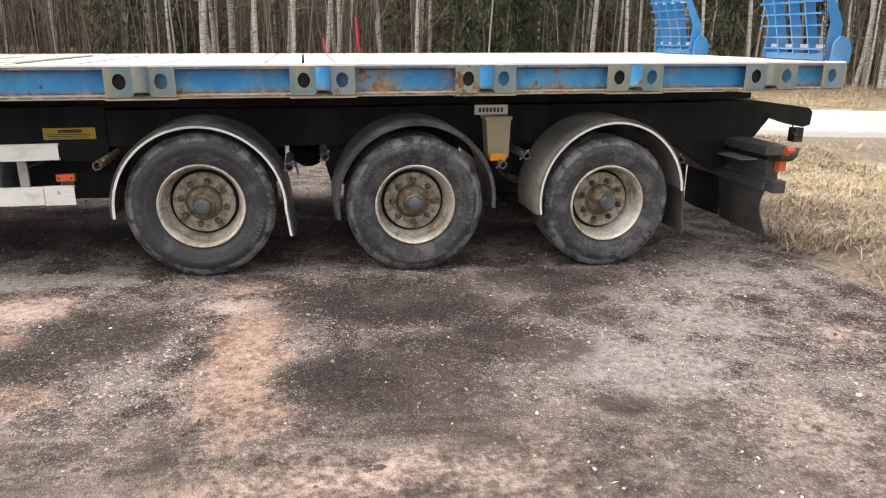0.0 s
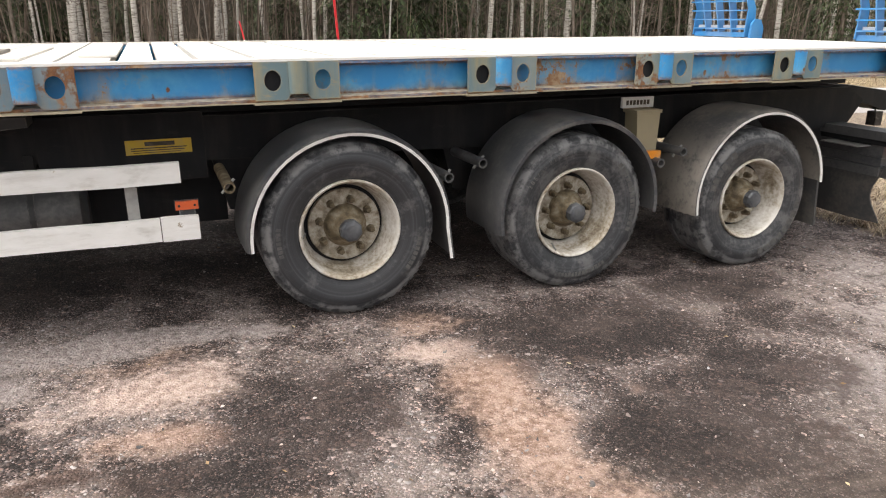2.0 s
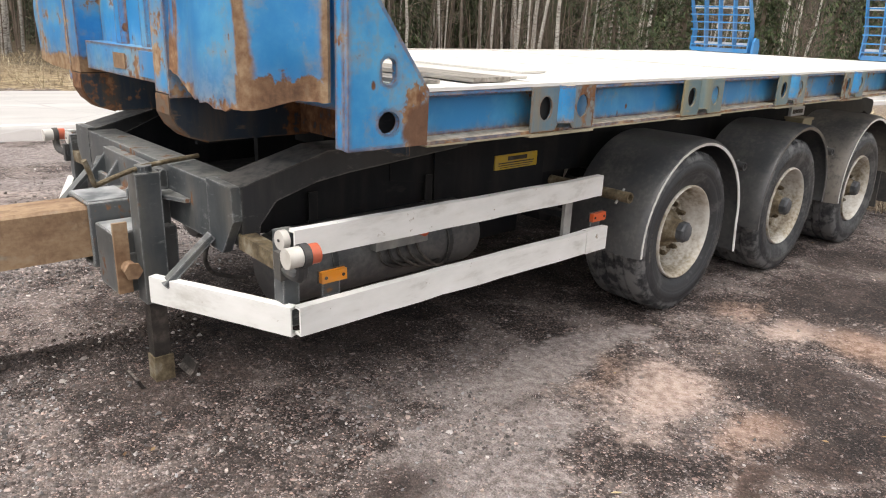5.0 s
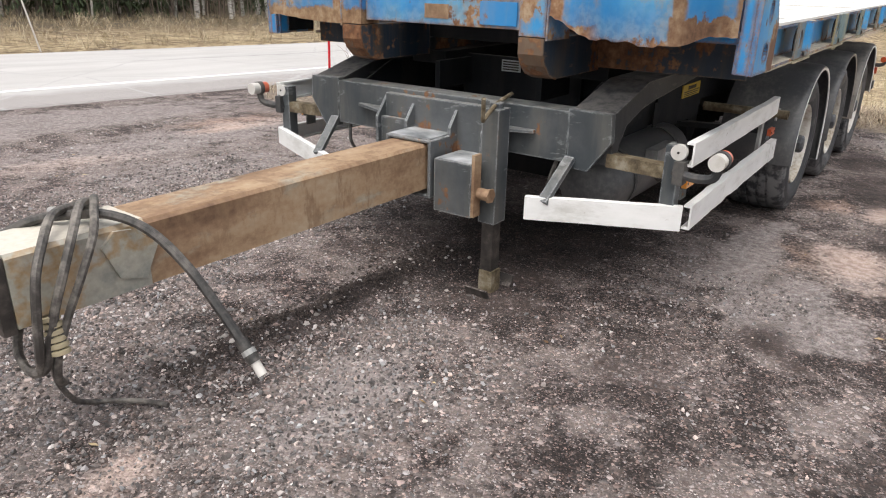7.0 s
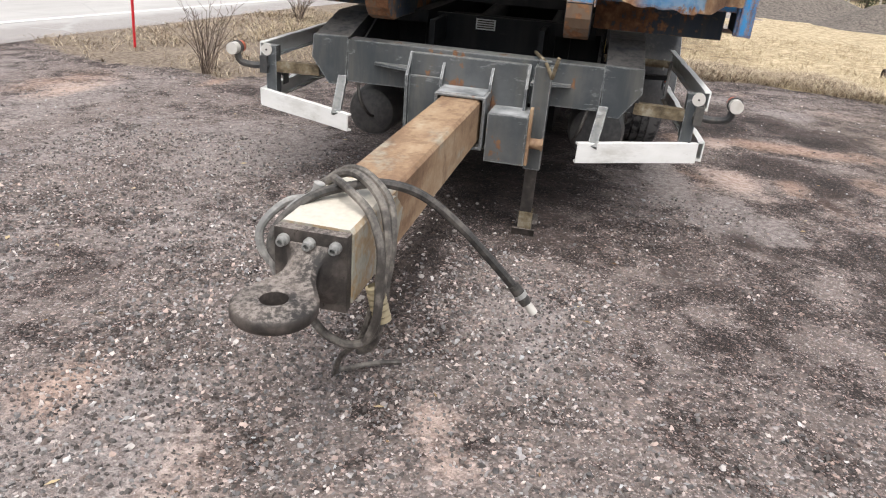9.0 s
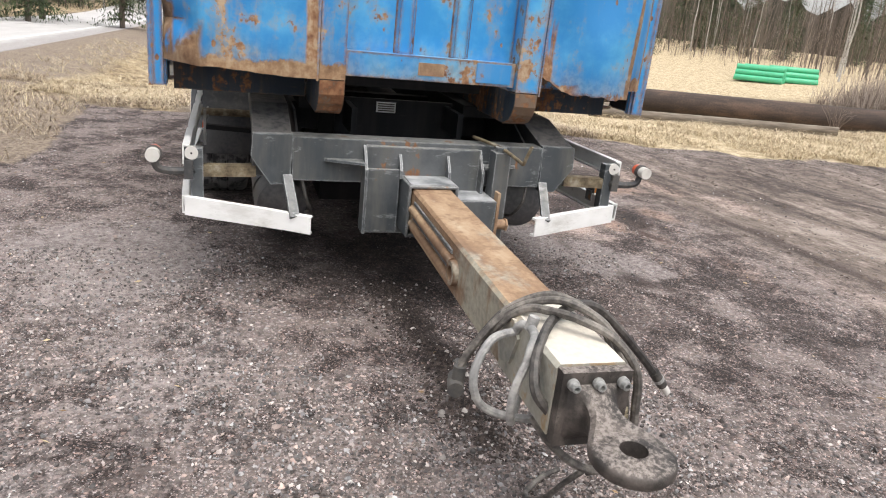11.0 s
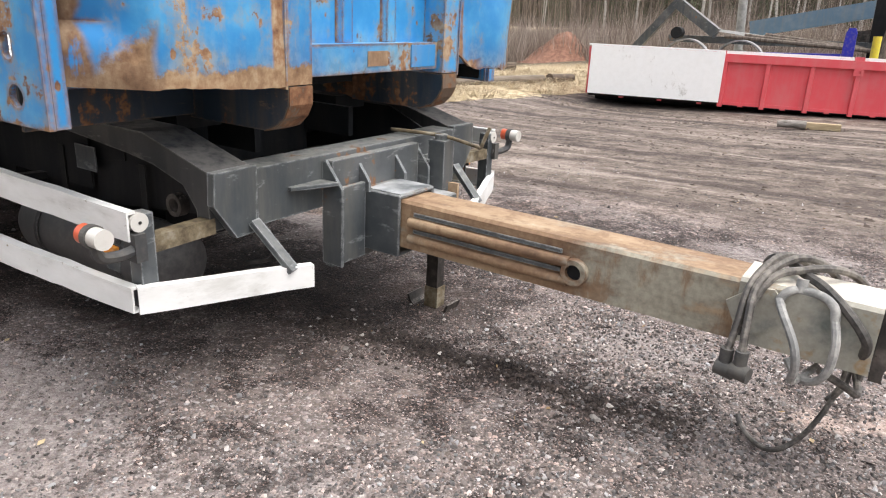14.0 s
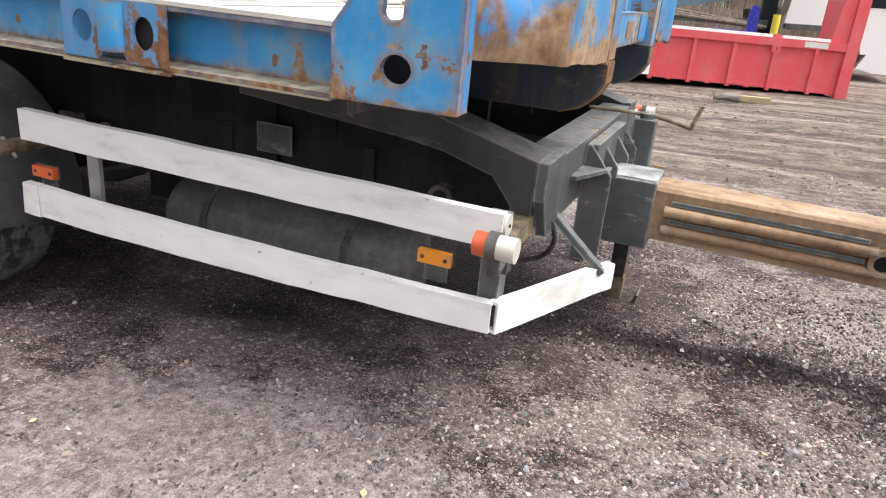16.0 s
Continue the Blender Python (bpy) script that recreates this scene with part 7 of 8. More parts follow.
hose("brake_hose", [(-4.02, 0.264, 0.565), (-4.025, 0.225, 0.64), (-4.03, 0.145, 0.745), (-4.075, 0.05, 0.812), (-4.12, -0.03, 0.805), (-4.17, -0.10, 0.755), (-4.235, -0.128, 0.66), (-4.29, -0.13, 0.56), (-4.33, -0.13, 0.47), (-4.335, -0.11, 0.39), (-4.30, -0.06, 0.34)],
     0.0120, HOSE, "grey dusty hose wound round the drawbar")
hose("hydraulic_hose", [(-4.035, 0.215, 0.60), (-4.05, 0.175, 0.70), (-4.09, 0.11, 0.775), (-4.16, 0.06, 0.797), (-4.225, 0.005, 0.800), (-4.29, -0.075, 0.770), (-4.345, -0.125, 0.70), (-4.365, -0.132, 0.60), (-4.375, -0.13, 0.50), (-4.37, -0.10, 0.42)],
     0.0125, HOSE, "thick dusty hose wound round the drawbar")
# pale painted tee and its two hanging legs
bm = nb()
tube(bm, smooth_path([(-4.115, 0.145, 0.715), (-4.135, 0.14, 0.745), (-4.165, 0.125, 0.752), (-4.225, 0.135, 0.752), (-4.262, 0.16, 0.735), (-4.272, 0.17, 0.70)], 5), 0.0135, 10)
rod(bm, (-4.165, 0.125, 0.745), (-4.165, 0.115, 0.785), 0.017, 10)
tpart("pipe_tee", bm, PALE_HOSE, "pale painted pipe tee on the end block", smooth=True)
hose("air_line", [(-4.115, 0.145, 0.715), (-4.14, 0.225, 0.705), (-4.19, 0.285, 0.64), (-4.205, 0.282, 0.57), (-4.198, 0.240, 0.515), (-4.215, 0.16, 0.49), (-4.25, 0.05, 0.495)], 0.0125, PALE_HOSE, "pale hanging air line")
hose("air_line", [(-4.272, 0.17, 0.70), (-4.288, 0.200, 0.64), (-4.285, 0.205, 0.56), (-4.258, 0.185, 0.505), (-4.21, 0.16, 0.492), (-4.17, 0.13, 0.53)], 0.0125, PALE_HOSE, "pale looped air line beside the drawbar")
for u, v, w in ((-4.062, 0.285, 0.535), (-4.018, 0.268, 0.525)):
    bm = nb()
    rod(bm, (u, v - 0.003, w + 0.045), (u, v, w - 0.012), 0.020, 14)
    plug = tpart("plug", bm, FLAP, "black plug coupling", 0.004, True)
    bm = nb()
    rod(bm, (u + 0.022, v, w - 0.018), (u - 0.032, v + 0.014, w - 0.020), 0.025, 14)
    part("plug_cap", bm, FLAP, plug, "", True, 0.004)
hose("electric_cable", [(-4.33, -0.10, 0.50), (-4.325, -0.07, 0.40), (-4.29, 0.0, 0.30), (-4.245, 0.03, 0.215), (-4.19, 0.055, 0.168), (-4.13, 0.03, 0.152), (-4.07, -0.05, 0.150), (-4.04, -0.125, 0.150)], 0.0090, HOSE, "thin grey cable drooping to the gravel")
bm = nb()
for i in range(6):
    lathe(bm, [(0.020, -0.008 + i * 0.019), (0.0265, -0.005 + i * 0.019), (0.0265, 0.006 + i * 0.019), (0.020, 0.009 + i * 0.019)], 14)
bmesh.ops.rotate(bm, verts=bm.verts, cent=(0, 0, 0), matrix=Matrix.Rotation(math.pi / 2 - 0.25, 3, 'X'))
bmesh.ops.translate(bm, verts=bm.verts, vec=(-4.325, -0.132, 0.475))
tpart("rubber_bellows", bm, TAN, "ribbed tan rubber sleeve on the hoses", smooth=True)

# ---- flat container on the trailer ----
flat = thing("flat_container", "rusting blue flatbed container with bleached deck and folded ramps", "container", TILT)


def cpart(name, bm, mat, label="", bevel=0.0, smooth=False, parent=None):
    return part(name, bm, mat, parent or flat, label, smooth, bevel)


U0, U1 = -2.31, 4.20
for side in (-1, 1):
    s = side
    bm = nb()
    prism(bm, [(s * 1.272, 1.100), (s * 1.272, 1.112), (s * 1.206, 1.118), (s * 1.206, 1.252), (s * 1.272, 1.256), (s * 1.272, 1.268), (s * 1.192, 1.268), (s * 1.192, 1.100)], "x", -1.965, U1)
    cpart("side_beam", bm, BEAM, "blue channel side beam, rusty along its flanges")
    bm = boxed(-1.96, U1, s * 1.218, s * 1.2765, 1.0945, 1.0995)
    cpart("lower_flange", bm, KHAKI, "dirty pale lower flange strip")
    # stake pocket plates
    for i, u in enumerate((-1.465, -0.413, 0.585, 1.556, 2.522, 3.470)):
        w = 0.372
        mat = BLUE_OLD if s > 0 else STAKE_RUSTY if i == 0 else STAKE
        bm = nb()
        outer = [(u, 1.106), (u + 0.135, 1.106), (u + 0.155, 1.130), (u + 0.225, 1.130), (u + 0.245, 1.106), (u + w, 1.106), (u + w, 1.268), (u, 1.268)]
        holed(bm, outer, [oval(u + 0.078, 1.190, 0.036, 0.044), oval(u + 0.297, 1.190, 0.036, 0.044)], "y", s * 1.273, s * 1.281)
        plate = cpart("stake_plate", bm, mat, "dirty khaki stake plate with two oval holes")
        bm = nb()
        ring = []
        for z in (1.134, 1.272):
            ring.append([bm.verts.new((u + 0.188 + 0.042 * math.cos(math.pi * j / 8), s * (1.280 + 0.030 * math.sin(math.pi * j / 8) ** 0.7), z)) for j in range(9)])
        for j in range(8):
            bm.faces.new((ring[0][j], ring[0][j + 1], ring[1][j + 1], ring[1][j]))
        bm.faces.new(ring[0][::-1])
        bm.faces.new(ring[1])
        part("stake_pocket", bm, STAKE if i in (1, 5) else BEAM, plate, "rounded upright pocket", True)
        # black oval set behind the hole in place of its inner shade
        bm = nb()
        prism(bm, oval(u + 0.078, 1.190, 0.046, 0.054), "y", s * 1.258, s * 1.262)
        part("hole_backing", bm, BLACK, plate, "black oval added for the shade behind the hole")
        part("doubler", boxed(u - 0.005, u + w + 0.005, s * 1.225, s * 1.284, 1.0885, 1.0955), KHAKI, plate)
    bm = nb()
    holed(bm, [(4.035, 1.11), (4.19, 1.11), (4.20, 1.13), (4.20, 1.27), (4.035, 1.27)], [oval(4.105, 1.190, 0.034, 0.044)], "y", s * 1.273, s * 1.281)
    cpart("stake_plate", bm, STAKE, "dirty khaki end plate with an oval hole")
    # front gusset: side plate with two holes and a sloping edge
    bm = nb()
    tip = -2.278 if s < 0 else -2.305
    outer = [(tip, 1.110), (-1.978, 1.108), (-1.974, 1.278), (-2.168, 1.536), (-2.27, 1.80), (tip, 2.30)]
    slot = [(-2.131 + 0.027 * math.cos(a), (1.352 if math.sin(a) > 0 else 1.318) + 0.022 * math.sin(a)) for a in [2 * math.pi * i / 16 for i in range(16)]]
    gusset_mesh = bm
    holed(bm, outer, [slot, oval(-2.130 if s < 0 else -2.145, 1.186 if s < 0 else 1.194, 0.040, 0.034)], "y", s * 1.276, s * 1.296)
    # added black plate makes the gusset holes look shaded inside
    cpart("hollow_plate", boxed(-2.215, -2.03, s * 1.225, s * 1.231, 1.125, 1.262), BLACK, "black plate added for the shade in the gusset's hollow")
    bm = gusset_mesh
    cpart("side_gusset", bm, GUSSET, "blue side gusset plate with two holes, edges rusted")
    bm = nb()
    holed(bm, [(s * 1.275, 1.112), (s * 1.275, 2.30), (s * 1.232, 2.30), (s * 1.232, 1.112)], [], "x", tip, tip + 0.016)
    cpart("corner_post", bm, GUSSET, "flaking blue corner post")
    bm = boxed(tip + 0.018, -2.225, s * 1.220, s * 1.232, 1.112, 1.262)
    cpart("post_return", bm, GUSSET)
    cpart("recess_plate", boxed(-2.235, -2.220, s * 0.56, s * 1.218, 1.215, 2.30), GUSSET, "rusty blue plate behind the bent panel")
    # unseen plate added to block light under the deck front
    cpart("skirt_plate", boxed(-1.99, -1.975, s * 0.56, s * 1.210, 1.058, 1.212), RUNNER_BLUE, "dark plate added to close the view under the deck front")
    # bent outer panel: ridge in front, torn lower edge, crease at the post
    rng = random.Random(31 + s)
    bm = nb()
    cols, rows_n = 40, 26
    grid = []
    for i in range(cols + 1):
        f = i / cols
        v = 0.55 + (1.230 - 0.55) * f
        fold = max(0.0, (v - 1.07) / 0.152)
        u = -2.487 + 0.010 * math.sin(9 * f) + 0.175 * fold ** 0.85
        col = []
        if s < 0:
            low = 1.290 - 0.071 * ease(0.0, 0.30, f) - 0.006 * ease(0.3, 0.74, f) + 0.032 * ease(0.76, 0.88, f)
            low += 0.016 * noise.noise(Vector((f * 9, 3, 0))) * (f < 0.74) + 0.010 * noise.noise(Vector((f * 27, 1, 4)))
        else:
            low = 1.207 + 0.024 * ease(0.0, 0.8, f) + 0.006 * noise.noise(Vector((f * 7, 3, 0))) + 0.003 * noise.noise(Vector((f * 23, 1, 4)))
        for j in range(rows_n + 1):
            g = j / rows_n
            z = low + (2.30 - low) * g ** 1.5
            bulge = -0.018 * math.exp(-((z - 1.30) / 0.20) ** 2) * math.sin(math.pi * min(f * 1.2, 1.0))
            dent = 0.020 * noise.noise(Vector((v * 4 + s * 5, z * 3.5, 2))) * (1 - fold)
            if s > 0:
                # the flap bellies out below the tear and tucks in at its head
                dent += -0.045 * math.sin(math.pi * min(fold, 1.0)) * math.exp(-((z - 1.27) / 0.09) ** 2) + 0.05 * math.exp(-((z - 1.42) / 0.035) ** 2) * ease(0.15, 0.5, fold)
            else:
                dent += 0.03 * math.sin(math.pi * min(fold, 1.0)) * ease(1.42, 1.25, z)
            col.append(bm.verts.new((u + bulge + dent, s * v, z)))
        grid.append(col)
    for a, b in zip(grid, grid[1:]):
        for j in range(rows_n):
            bm.faces.new((a[j], b[j], b[j + 1], a[j + 1]))
    ext = bmesh.ops.extrude_face_region(bm, geom=list(bm.faces))
    bmesh.ops.translate(bm, vec=(0.012, -0.004 * s, 0), verts=[g for g in ext["geom"] if isinstance(g, bmesh.types.BMVert)])
    cpart("front_panel", bm, SHEET, "buckled blue sheet panel, its lower edge rusted ragged", smooth=True)
    # runner: hook rail at the front, then on under the deck
    bm = boxed(-2.49, -2.36, s * 0.428, s * 0.548, 1.212, 2.30)
    runner = cpart("runner", bm, GUSSET if s < 0 else SHEET, "blue hook runner with a dark rounded shoe", 0.006)
    # shoe split off so its colour can hold the shade
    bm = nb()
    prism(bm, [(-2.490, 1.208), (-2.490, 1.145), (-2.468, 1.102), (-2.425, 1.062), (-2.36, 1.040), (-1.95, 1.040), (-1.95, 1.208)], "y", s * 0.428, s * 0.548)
    shoe = part("shoe", bm, RUNNER_BLUE, runner, "blue runner shoe, shade and grime in its colour, rusting at its nose", False, 0.006)
    bm = nb()
    prism(bm, [(-2.488, 1.206), (-2.494, 1.206), (-2.494, 1.143), (-2.471, 1.098), (-2.427, 1.0575), (-2.36, 1.036), (-2.36, 1.041), (-2.424, 1.063), (-2.466, 1.103), (-2.488, 1.146)], "y", s * 0.430, s * 0.546)
    part("nose_plate", bm, NOSE, shoe, "brown rusted wear plate round the nose")
    bm = nb()
    prism(bm, [(-1.945, 1.046), (-1.90, 1.058), (4.1, 1.060), (4.15, 1.122), (-1.945, 1.122)], "y", s * 0.430, s * 0.546)
    part("rear_length", bm, RUNNER, runner, "dirty runner under the deck, shade put into its colour", False, 0.004)
    bm = boxed(-2.493, -2.300, s * 0.552, s * 0.56, 1.20, 2.28)
    cpart("runner_flange", bm, WALL)

# centre of the front wall
cpart("centre_panel", boxed(-2.385, -2.365, -0.425, 0.425, 1.25, 2.30), WALL, "blue centre panel with rust spots")
for v in (-0.14, 0.14):
    bm = nb()
    prism(bm, [(-2.386, v - 0.05), (-2.41, v - 0.03), (-2.41, v + 0.03), (-2.386, v + 0.05)], "z", 1.345, 2.30)
    cpart("pressed_rib", bm, WALL)
sill = cpart("front_sill", boxed(-2.458, -2.367, -0.424, 0.424, 1.232, 1.347), WALL, "blue box sill, rusting along its lower edge", 0.006)
part("bare_patch", boxed(-2.4615, -2.4585, -0.055, 0.075, 1.258, 1.318), RUST, sill, "rectangular rust patch where a plate was")
part("doubler", boxed(-2.464, -2.4585, -0.40, -0.22, 1.245, 1.338), BLUE_OLD, sill)
# floor crossbars under the deck
for i in range(13):
    u = -1.9 + i * 0.5
    cpart("floor_bearer", boxed(u - 0.03, u + 0.03, -1.188, 1.188, 1.125, 1.225), BLACK, "dark steel floor bearer")

# ramps, folded up at the rear
def ramp(v0, v1):
    r = cpart("ramp", boxed(4.13, 4.19, v0, v1, 1.283, 1.325), RAMP_BLUE, "bright blue folded loading ramp of slats", 0.006)
    lean = -0.13
    top, low = 1.83, 1.325

    def at(v, z, du=0.0):
        f = (z - low) / (top - low)
        return (4.16 + lean * f + du, v, z)
    for v in (v0, v1):
        bm = nb()
        f0, f1 = at(v, low), at(v, top)
        prism(bm, [(f0[0] - 0.05, low - 0.03), (f0[0] + 0.06, low - 0.03), (f0[0] + 0.055, low + 0.2), (f1[0] + 0.03, top - 0.02), (f1[0] - 0.03, top), (f0[0] - 0.03, low + 0.2)], "y", v - 0.006, v + 0.006)
        part("side_plate", bm, RAMP_BLUE, r)
    n = 3
    for i in range(n):
        v = v0 + (v1 - v0) * (i + 1) / (n + 1)
        bm = nb()
        beam(bm, at(v, low), at(v, top - 0.01), 0.012, 0.075)
        part("long_bar", bm, RAMP_BLUE, r)
    for i in range(7):
        z = low + 0.03 + (top - low - 0.04) * i / 6
        bm = nb()
        beam(bm, at(v0, z, -0.02), at(v1, z, -0.02), 0.035, 0.012)
        part("tread", bm, RAMP_BLUE, r)
    for i in range(n + 1):
        a, b = v0 + (v1 - v0) * i / (n + 1), v0 + (v1 - v0) * (i + 1) / (n + 1)
        for z in (low + 0.045, top - 0.09):
            bm = nb()
            beam(bm, at(a + 0.02, z, 0.01), at(b - 0.02, z, 0.01), 0.004, 0.03)
            part("cleat", bm, WHITE, r, "pale worn cleat")
    return r


near_ramp = ramp(-1.16, -0.50)
far_ramp = ramp(0.60, 1.25)
for v, r in ((-1.205, near_ramp), (0.555, far_ramp)):
    bm = nb()
    prism(bm, [(4.13, 1.27), (4.27, 1.27), (4.275, 1.36), (4.24, 1.43), (4.18, 1.44), (4.14, 1.40)], "y", v - 0.012, v + 0.012)
    part("hinge_ear", bm, RAMP_BLUE, r, "rounded blue hinge ear")
bm = nb()
for i in range(16):
    z = 1.30 + i * 0.026
    c = (4.10 - 0.004 * i, -1.185, z)
    pts = [(c[0] + (0.010 * math.cos(a) if i % 2 else 0), c[1] + (0 if i % 2 else 0.010 * math.cos(a)), c[2] + 0.018 * math.sin(a)) for a in [2 * math.pi * j / 8 for j in range(9)]]
    tube(bm, pts, 0.0035, 4)
part("chain", bm, DARK_STEEL, near_ramp, "dark hanging chain")

# deck boards laid across
rng = random.Random(12)
u = -2.19
while u < 4.17:
    wide = rng.choice((0.145, 0.195, 0.195, 0.22))
    wide = min(wide, 4.19 - u)
    bm = nb()
    box(bm, 0.004, wide - 0.004, -1.205 + rng.uniform(0, 0.006), 1.205 - rng.uniform(0, 0.006), 0, 0.038)
    ob = cpart("deck_board", bm, DECK, "", 0.004)
    ob.matrix_basis = pose(u, 0, 1.236 + rng.uniform(-0.003, 0.006), 0, rng.uniform(-0.5, 0.5), rng.uniform(-0.08, 0.08))
    u += wide + rng.choice((0.011, 0.017, 0.027))
k = Mat("grey_weathered_board", 0.8)
g = k.noise(6, 6, 0.6, k.stretch(9, 0.6, 9))
OLD_BOARD = k.done(k.ramp(g, (0.3, (0.13, 0.115, 0.095)), (0.5, (0.27, 0.245, 0.21)), (0.7, (0.42, 0.39, 0.345))), 0.8)
for u0, u1, v0, v1, h, mat in ((-1.93, -1.80, -1.15, -0.55, 0.012, OLD_BOARD), (-1.66, -1.47, -1.17, -0.1, 0.016, OLD_BOARD), (-1.42, -1.30, -1.1, 0.2, 0.010, DECK), (-1.1, -0.95, -0.9, 0.6, 0.010, DECK)):
    bm = nb()
    box(bm, u0, u1, v0, v1, 1.281, 1.281 + h)
    cpart("loose_board", bm, mat, "flat weathered board lying on the deck", 0.003)
for s in (-1, 1):
    cpart("deck_edge", boxed(-1.965, U1, s * 1.2065, s * 1.274, 1.2695, 1.281), DECK, "pale worn deck edge strip", 0.003)


# ---- things across the yard ----
def red_container():
    """An open red roll-off body on skids, with a white board along part of its side."""
    m = pose(-1.10, -12.71, -0.21, 0, -1.4, 12.66)
    ob = thing("skip_container", "open red roll-off container with welded ribs and white board", "container", m)
    x0, x1, y1 = -3.86, 2.66, -2.35
    lo, hi = 0.15, 1.10
    part("side_wall", boxed(x0, x1, -0.03, 0, lo, hi), RED, ob)
    part("side_wall", boxed(x0, x1, y1, y1 + 0.03, lo, hi), RED, ob)
    part("end_wall", boxed(x1 - 0.03, x1 - 0.002, y1 + 0.032, -0.032, lo, hi), RED, ob)
    part("front_wall", boxed(x0 + 0.002, x0 + 0.05, y1 + 0.032, -0.032, lo, 1.93), RED, ob)
    # floor coloured black to carry the shadow under the container
    part("floor_plate", boxed(x0 + 0.2, x1 - 0.05, y1 + 0.05, -0.05, lo - 0.05, lo + 0.02), BLACK, ob, "floor plate coloured black for the shadow underneath")
    part("top_rail", boxed(x0 + 0.22, x1, 0.002, 0.075, hi - 0.15, hi), RED, ob, "", False, 0.012)
    part("bottom_rail", boxed(x0, -0.02, 0.002, 0.02, lo - 0.03, lo + 0.03), RED, ob)
    for i in range(-4, 4):
        x = -0.03 + i * 0.776
        bm = nb()
        prism(bm, [(x - 0.05, 0.001), (x + 0.05, 0.001), (x + 0.035, 0.062), (x - 0.035, 0.062)], "z", lo - 0.07 if i <= 0 else lo, hi - 0.152)
        part("wall_rib", bm, RED, ob)
        part("bearer_end", boxed(x - 0.43, x - 0.34, -0.02, 0.025, lo - 0.055, lo - 0.022), RED, ob)
    bm = nb()
    prism(bm, [(x0, lo - 0.10), (x0 + 0.22, lo - 0.10), (x0 + 0.22, 1.95), (x0, 1.97)], "y", -0.02, 0.085)
    part("front_post", bm, RED, ob, "tall red front post", False, 0.012)
    bm = nb()
    prism(bm, [(x0 + 0.222, hi + 0.002), (x0 + 0.52, hi + 0.002), (x0 + 0.44, 1.90), (x0 + 0.222, 1.94)], "y", -0.02, 0.03)
    part("side_gusset", bm, RED, ob)
    part("sticker", boxed(-3.30, -2.86, 0.0765, 0.0785, hi - 0.125, hi - 0.02), STICKER, ob, "pale grey sticker")
    bm = nb()
    holed(bm, [(-2.43, 0.83), (-2.27, 0.83), (-2.27, 0.955), (-2.43, 0.955)], [oval(-2.36, 0.895, 0.03, 0.03, 10)], "y", 0.064, 0.085)
    part("lashing_lug", bm, RED, ob)
    part("rim_catch", boxed(-2.40, -2.26, 0.0, 0.06, hi + 0.002, hi + 0.07), RED, ob)
    for y in (-0.75, -1.55):
        part("skid", boxed(x0 + 0.1, x1 - 0.1, y - 0.05, y + 0.05, -0.04, lo - 0.062), BLACK, ob, "dark steel skid")
    k = Mat("plain_white_board", 0.5)
    board = k.done(k.mix(k.step(k.noise(2.5, 7, 0.75, k.stretch(1, 1, 0.6)), 0.60, 0.72), k.mix(k.step(k.noise(9, 5, 0.7), 0.35, 0.7), (0.95, 0.95, 0.945), (0.91, 0.91, 0.90)), (0.55, 0.53, 0.50)), 0.5)
    part("white_board", boxed(0.0, 2.61, 0.088, 0.112, 0.16, 1.13), board, ob, "large plain white board against the side", False, 0.006)
    part("top_lip", boxed(0.0, 2.66, 0.002, 0.114, hi + 0.032, hi + 0.06), board, ob, "white strip on the rim")
    part("top_lip", boxed(-2.24, -0.02, 0.0, 0.06, hi + 0.003, hi + 0.06), board, ob, "white strip on the rim")
    part("top_lip", boxed(-3.32, -2.42, 0.0, 0.06, hi + 0.003, hi + 0.06), board, ob, "white strip on the rim")


red_container()


def blue_piece():
    z = ground_height(-3.0, -17.0)
    ob = thing("blue_bracket", "bright blue angled metal frame behind the red container", "bracket", pose(-3.0, -17.0, z, 0, 0, 2))
    bm = nb()
    prism(bm, [(0.24, 0.93), (2.6, 0.93), (2.6, 1.05), (0.24, 1.08)], "y", -0.1, 0.1)
    part("bar", bm, BRIGHT_BLUE, ob, "", False, 0.012)
    bm = nb()
    prism(bm, [(-0.02, 0.0), (0.22, 0.0), (0.22, 1.2), (0.20, 1.56), (0.15, 1.66), (0.02, 1.66), (-0.02, 1.56)], "y", -0.12, 0.12)
    part("upright", bm, BRIGHT_BLUE, ob, "", False, 0.02)
    part("foot_post", boxed(2.4, 2.5, -0.06, 0.06, 0.0, 0.98), BRIGHT_BLUE, ob)
    tarp = thing("tarp_roll", "yellow rolled tarp beside the blue frame", "tarp", pose(-3.55, -17.2, ground_height(-3.55, -17.2)))
    bm = nb()
    rod(bm, (0.12, 0, 0), (0.12, 0, 1.5), 0.09, 14)
    part("roll", bm, HIVIS, tarp, "", True, 0.03)


blue_piece()


PLANK = (-3.12, -11.15)


def plank():
    ob = thing("timber_block", "pale sawn timber lying before the red container", "timber", pose(PLANK[0] + 0.07, PLANK[1], ground_height(*PLANK), 0, 0, 7))
    k = Mat("sawn_timber", 0.8)
    g = k.noise(8, 5, 0.6, k.stretch(1, 8, 8))
    part("beam", boxed(-0.40, 0.22, -0.08, 0.07, -0.02, 0.085), k.done(k.ramp(g, (0.3, (0.30, 0.23, 0.13)), (0.7, (0.52, 0.42, 0.27))), 0.8), ob, "", False, 0.01)


plank()
ob = thing("log_end", "short grey weathered log before the red container", "log", pose(PLANK[0] + 0.28, PLANK[1] + 0.16, ground_height(*PLANK) + 0.05, 0, 0, 12))
bm = nb()
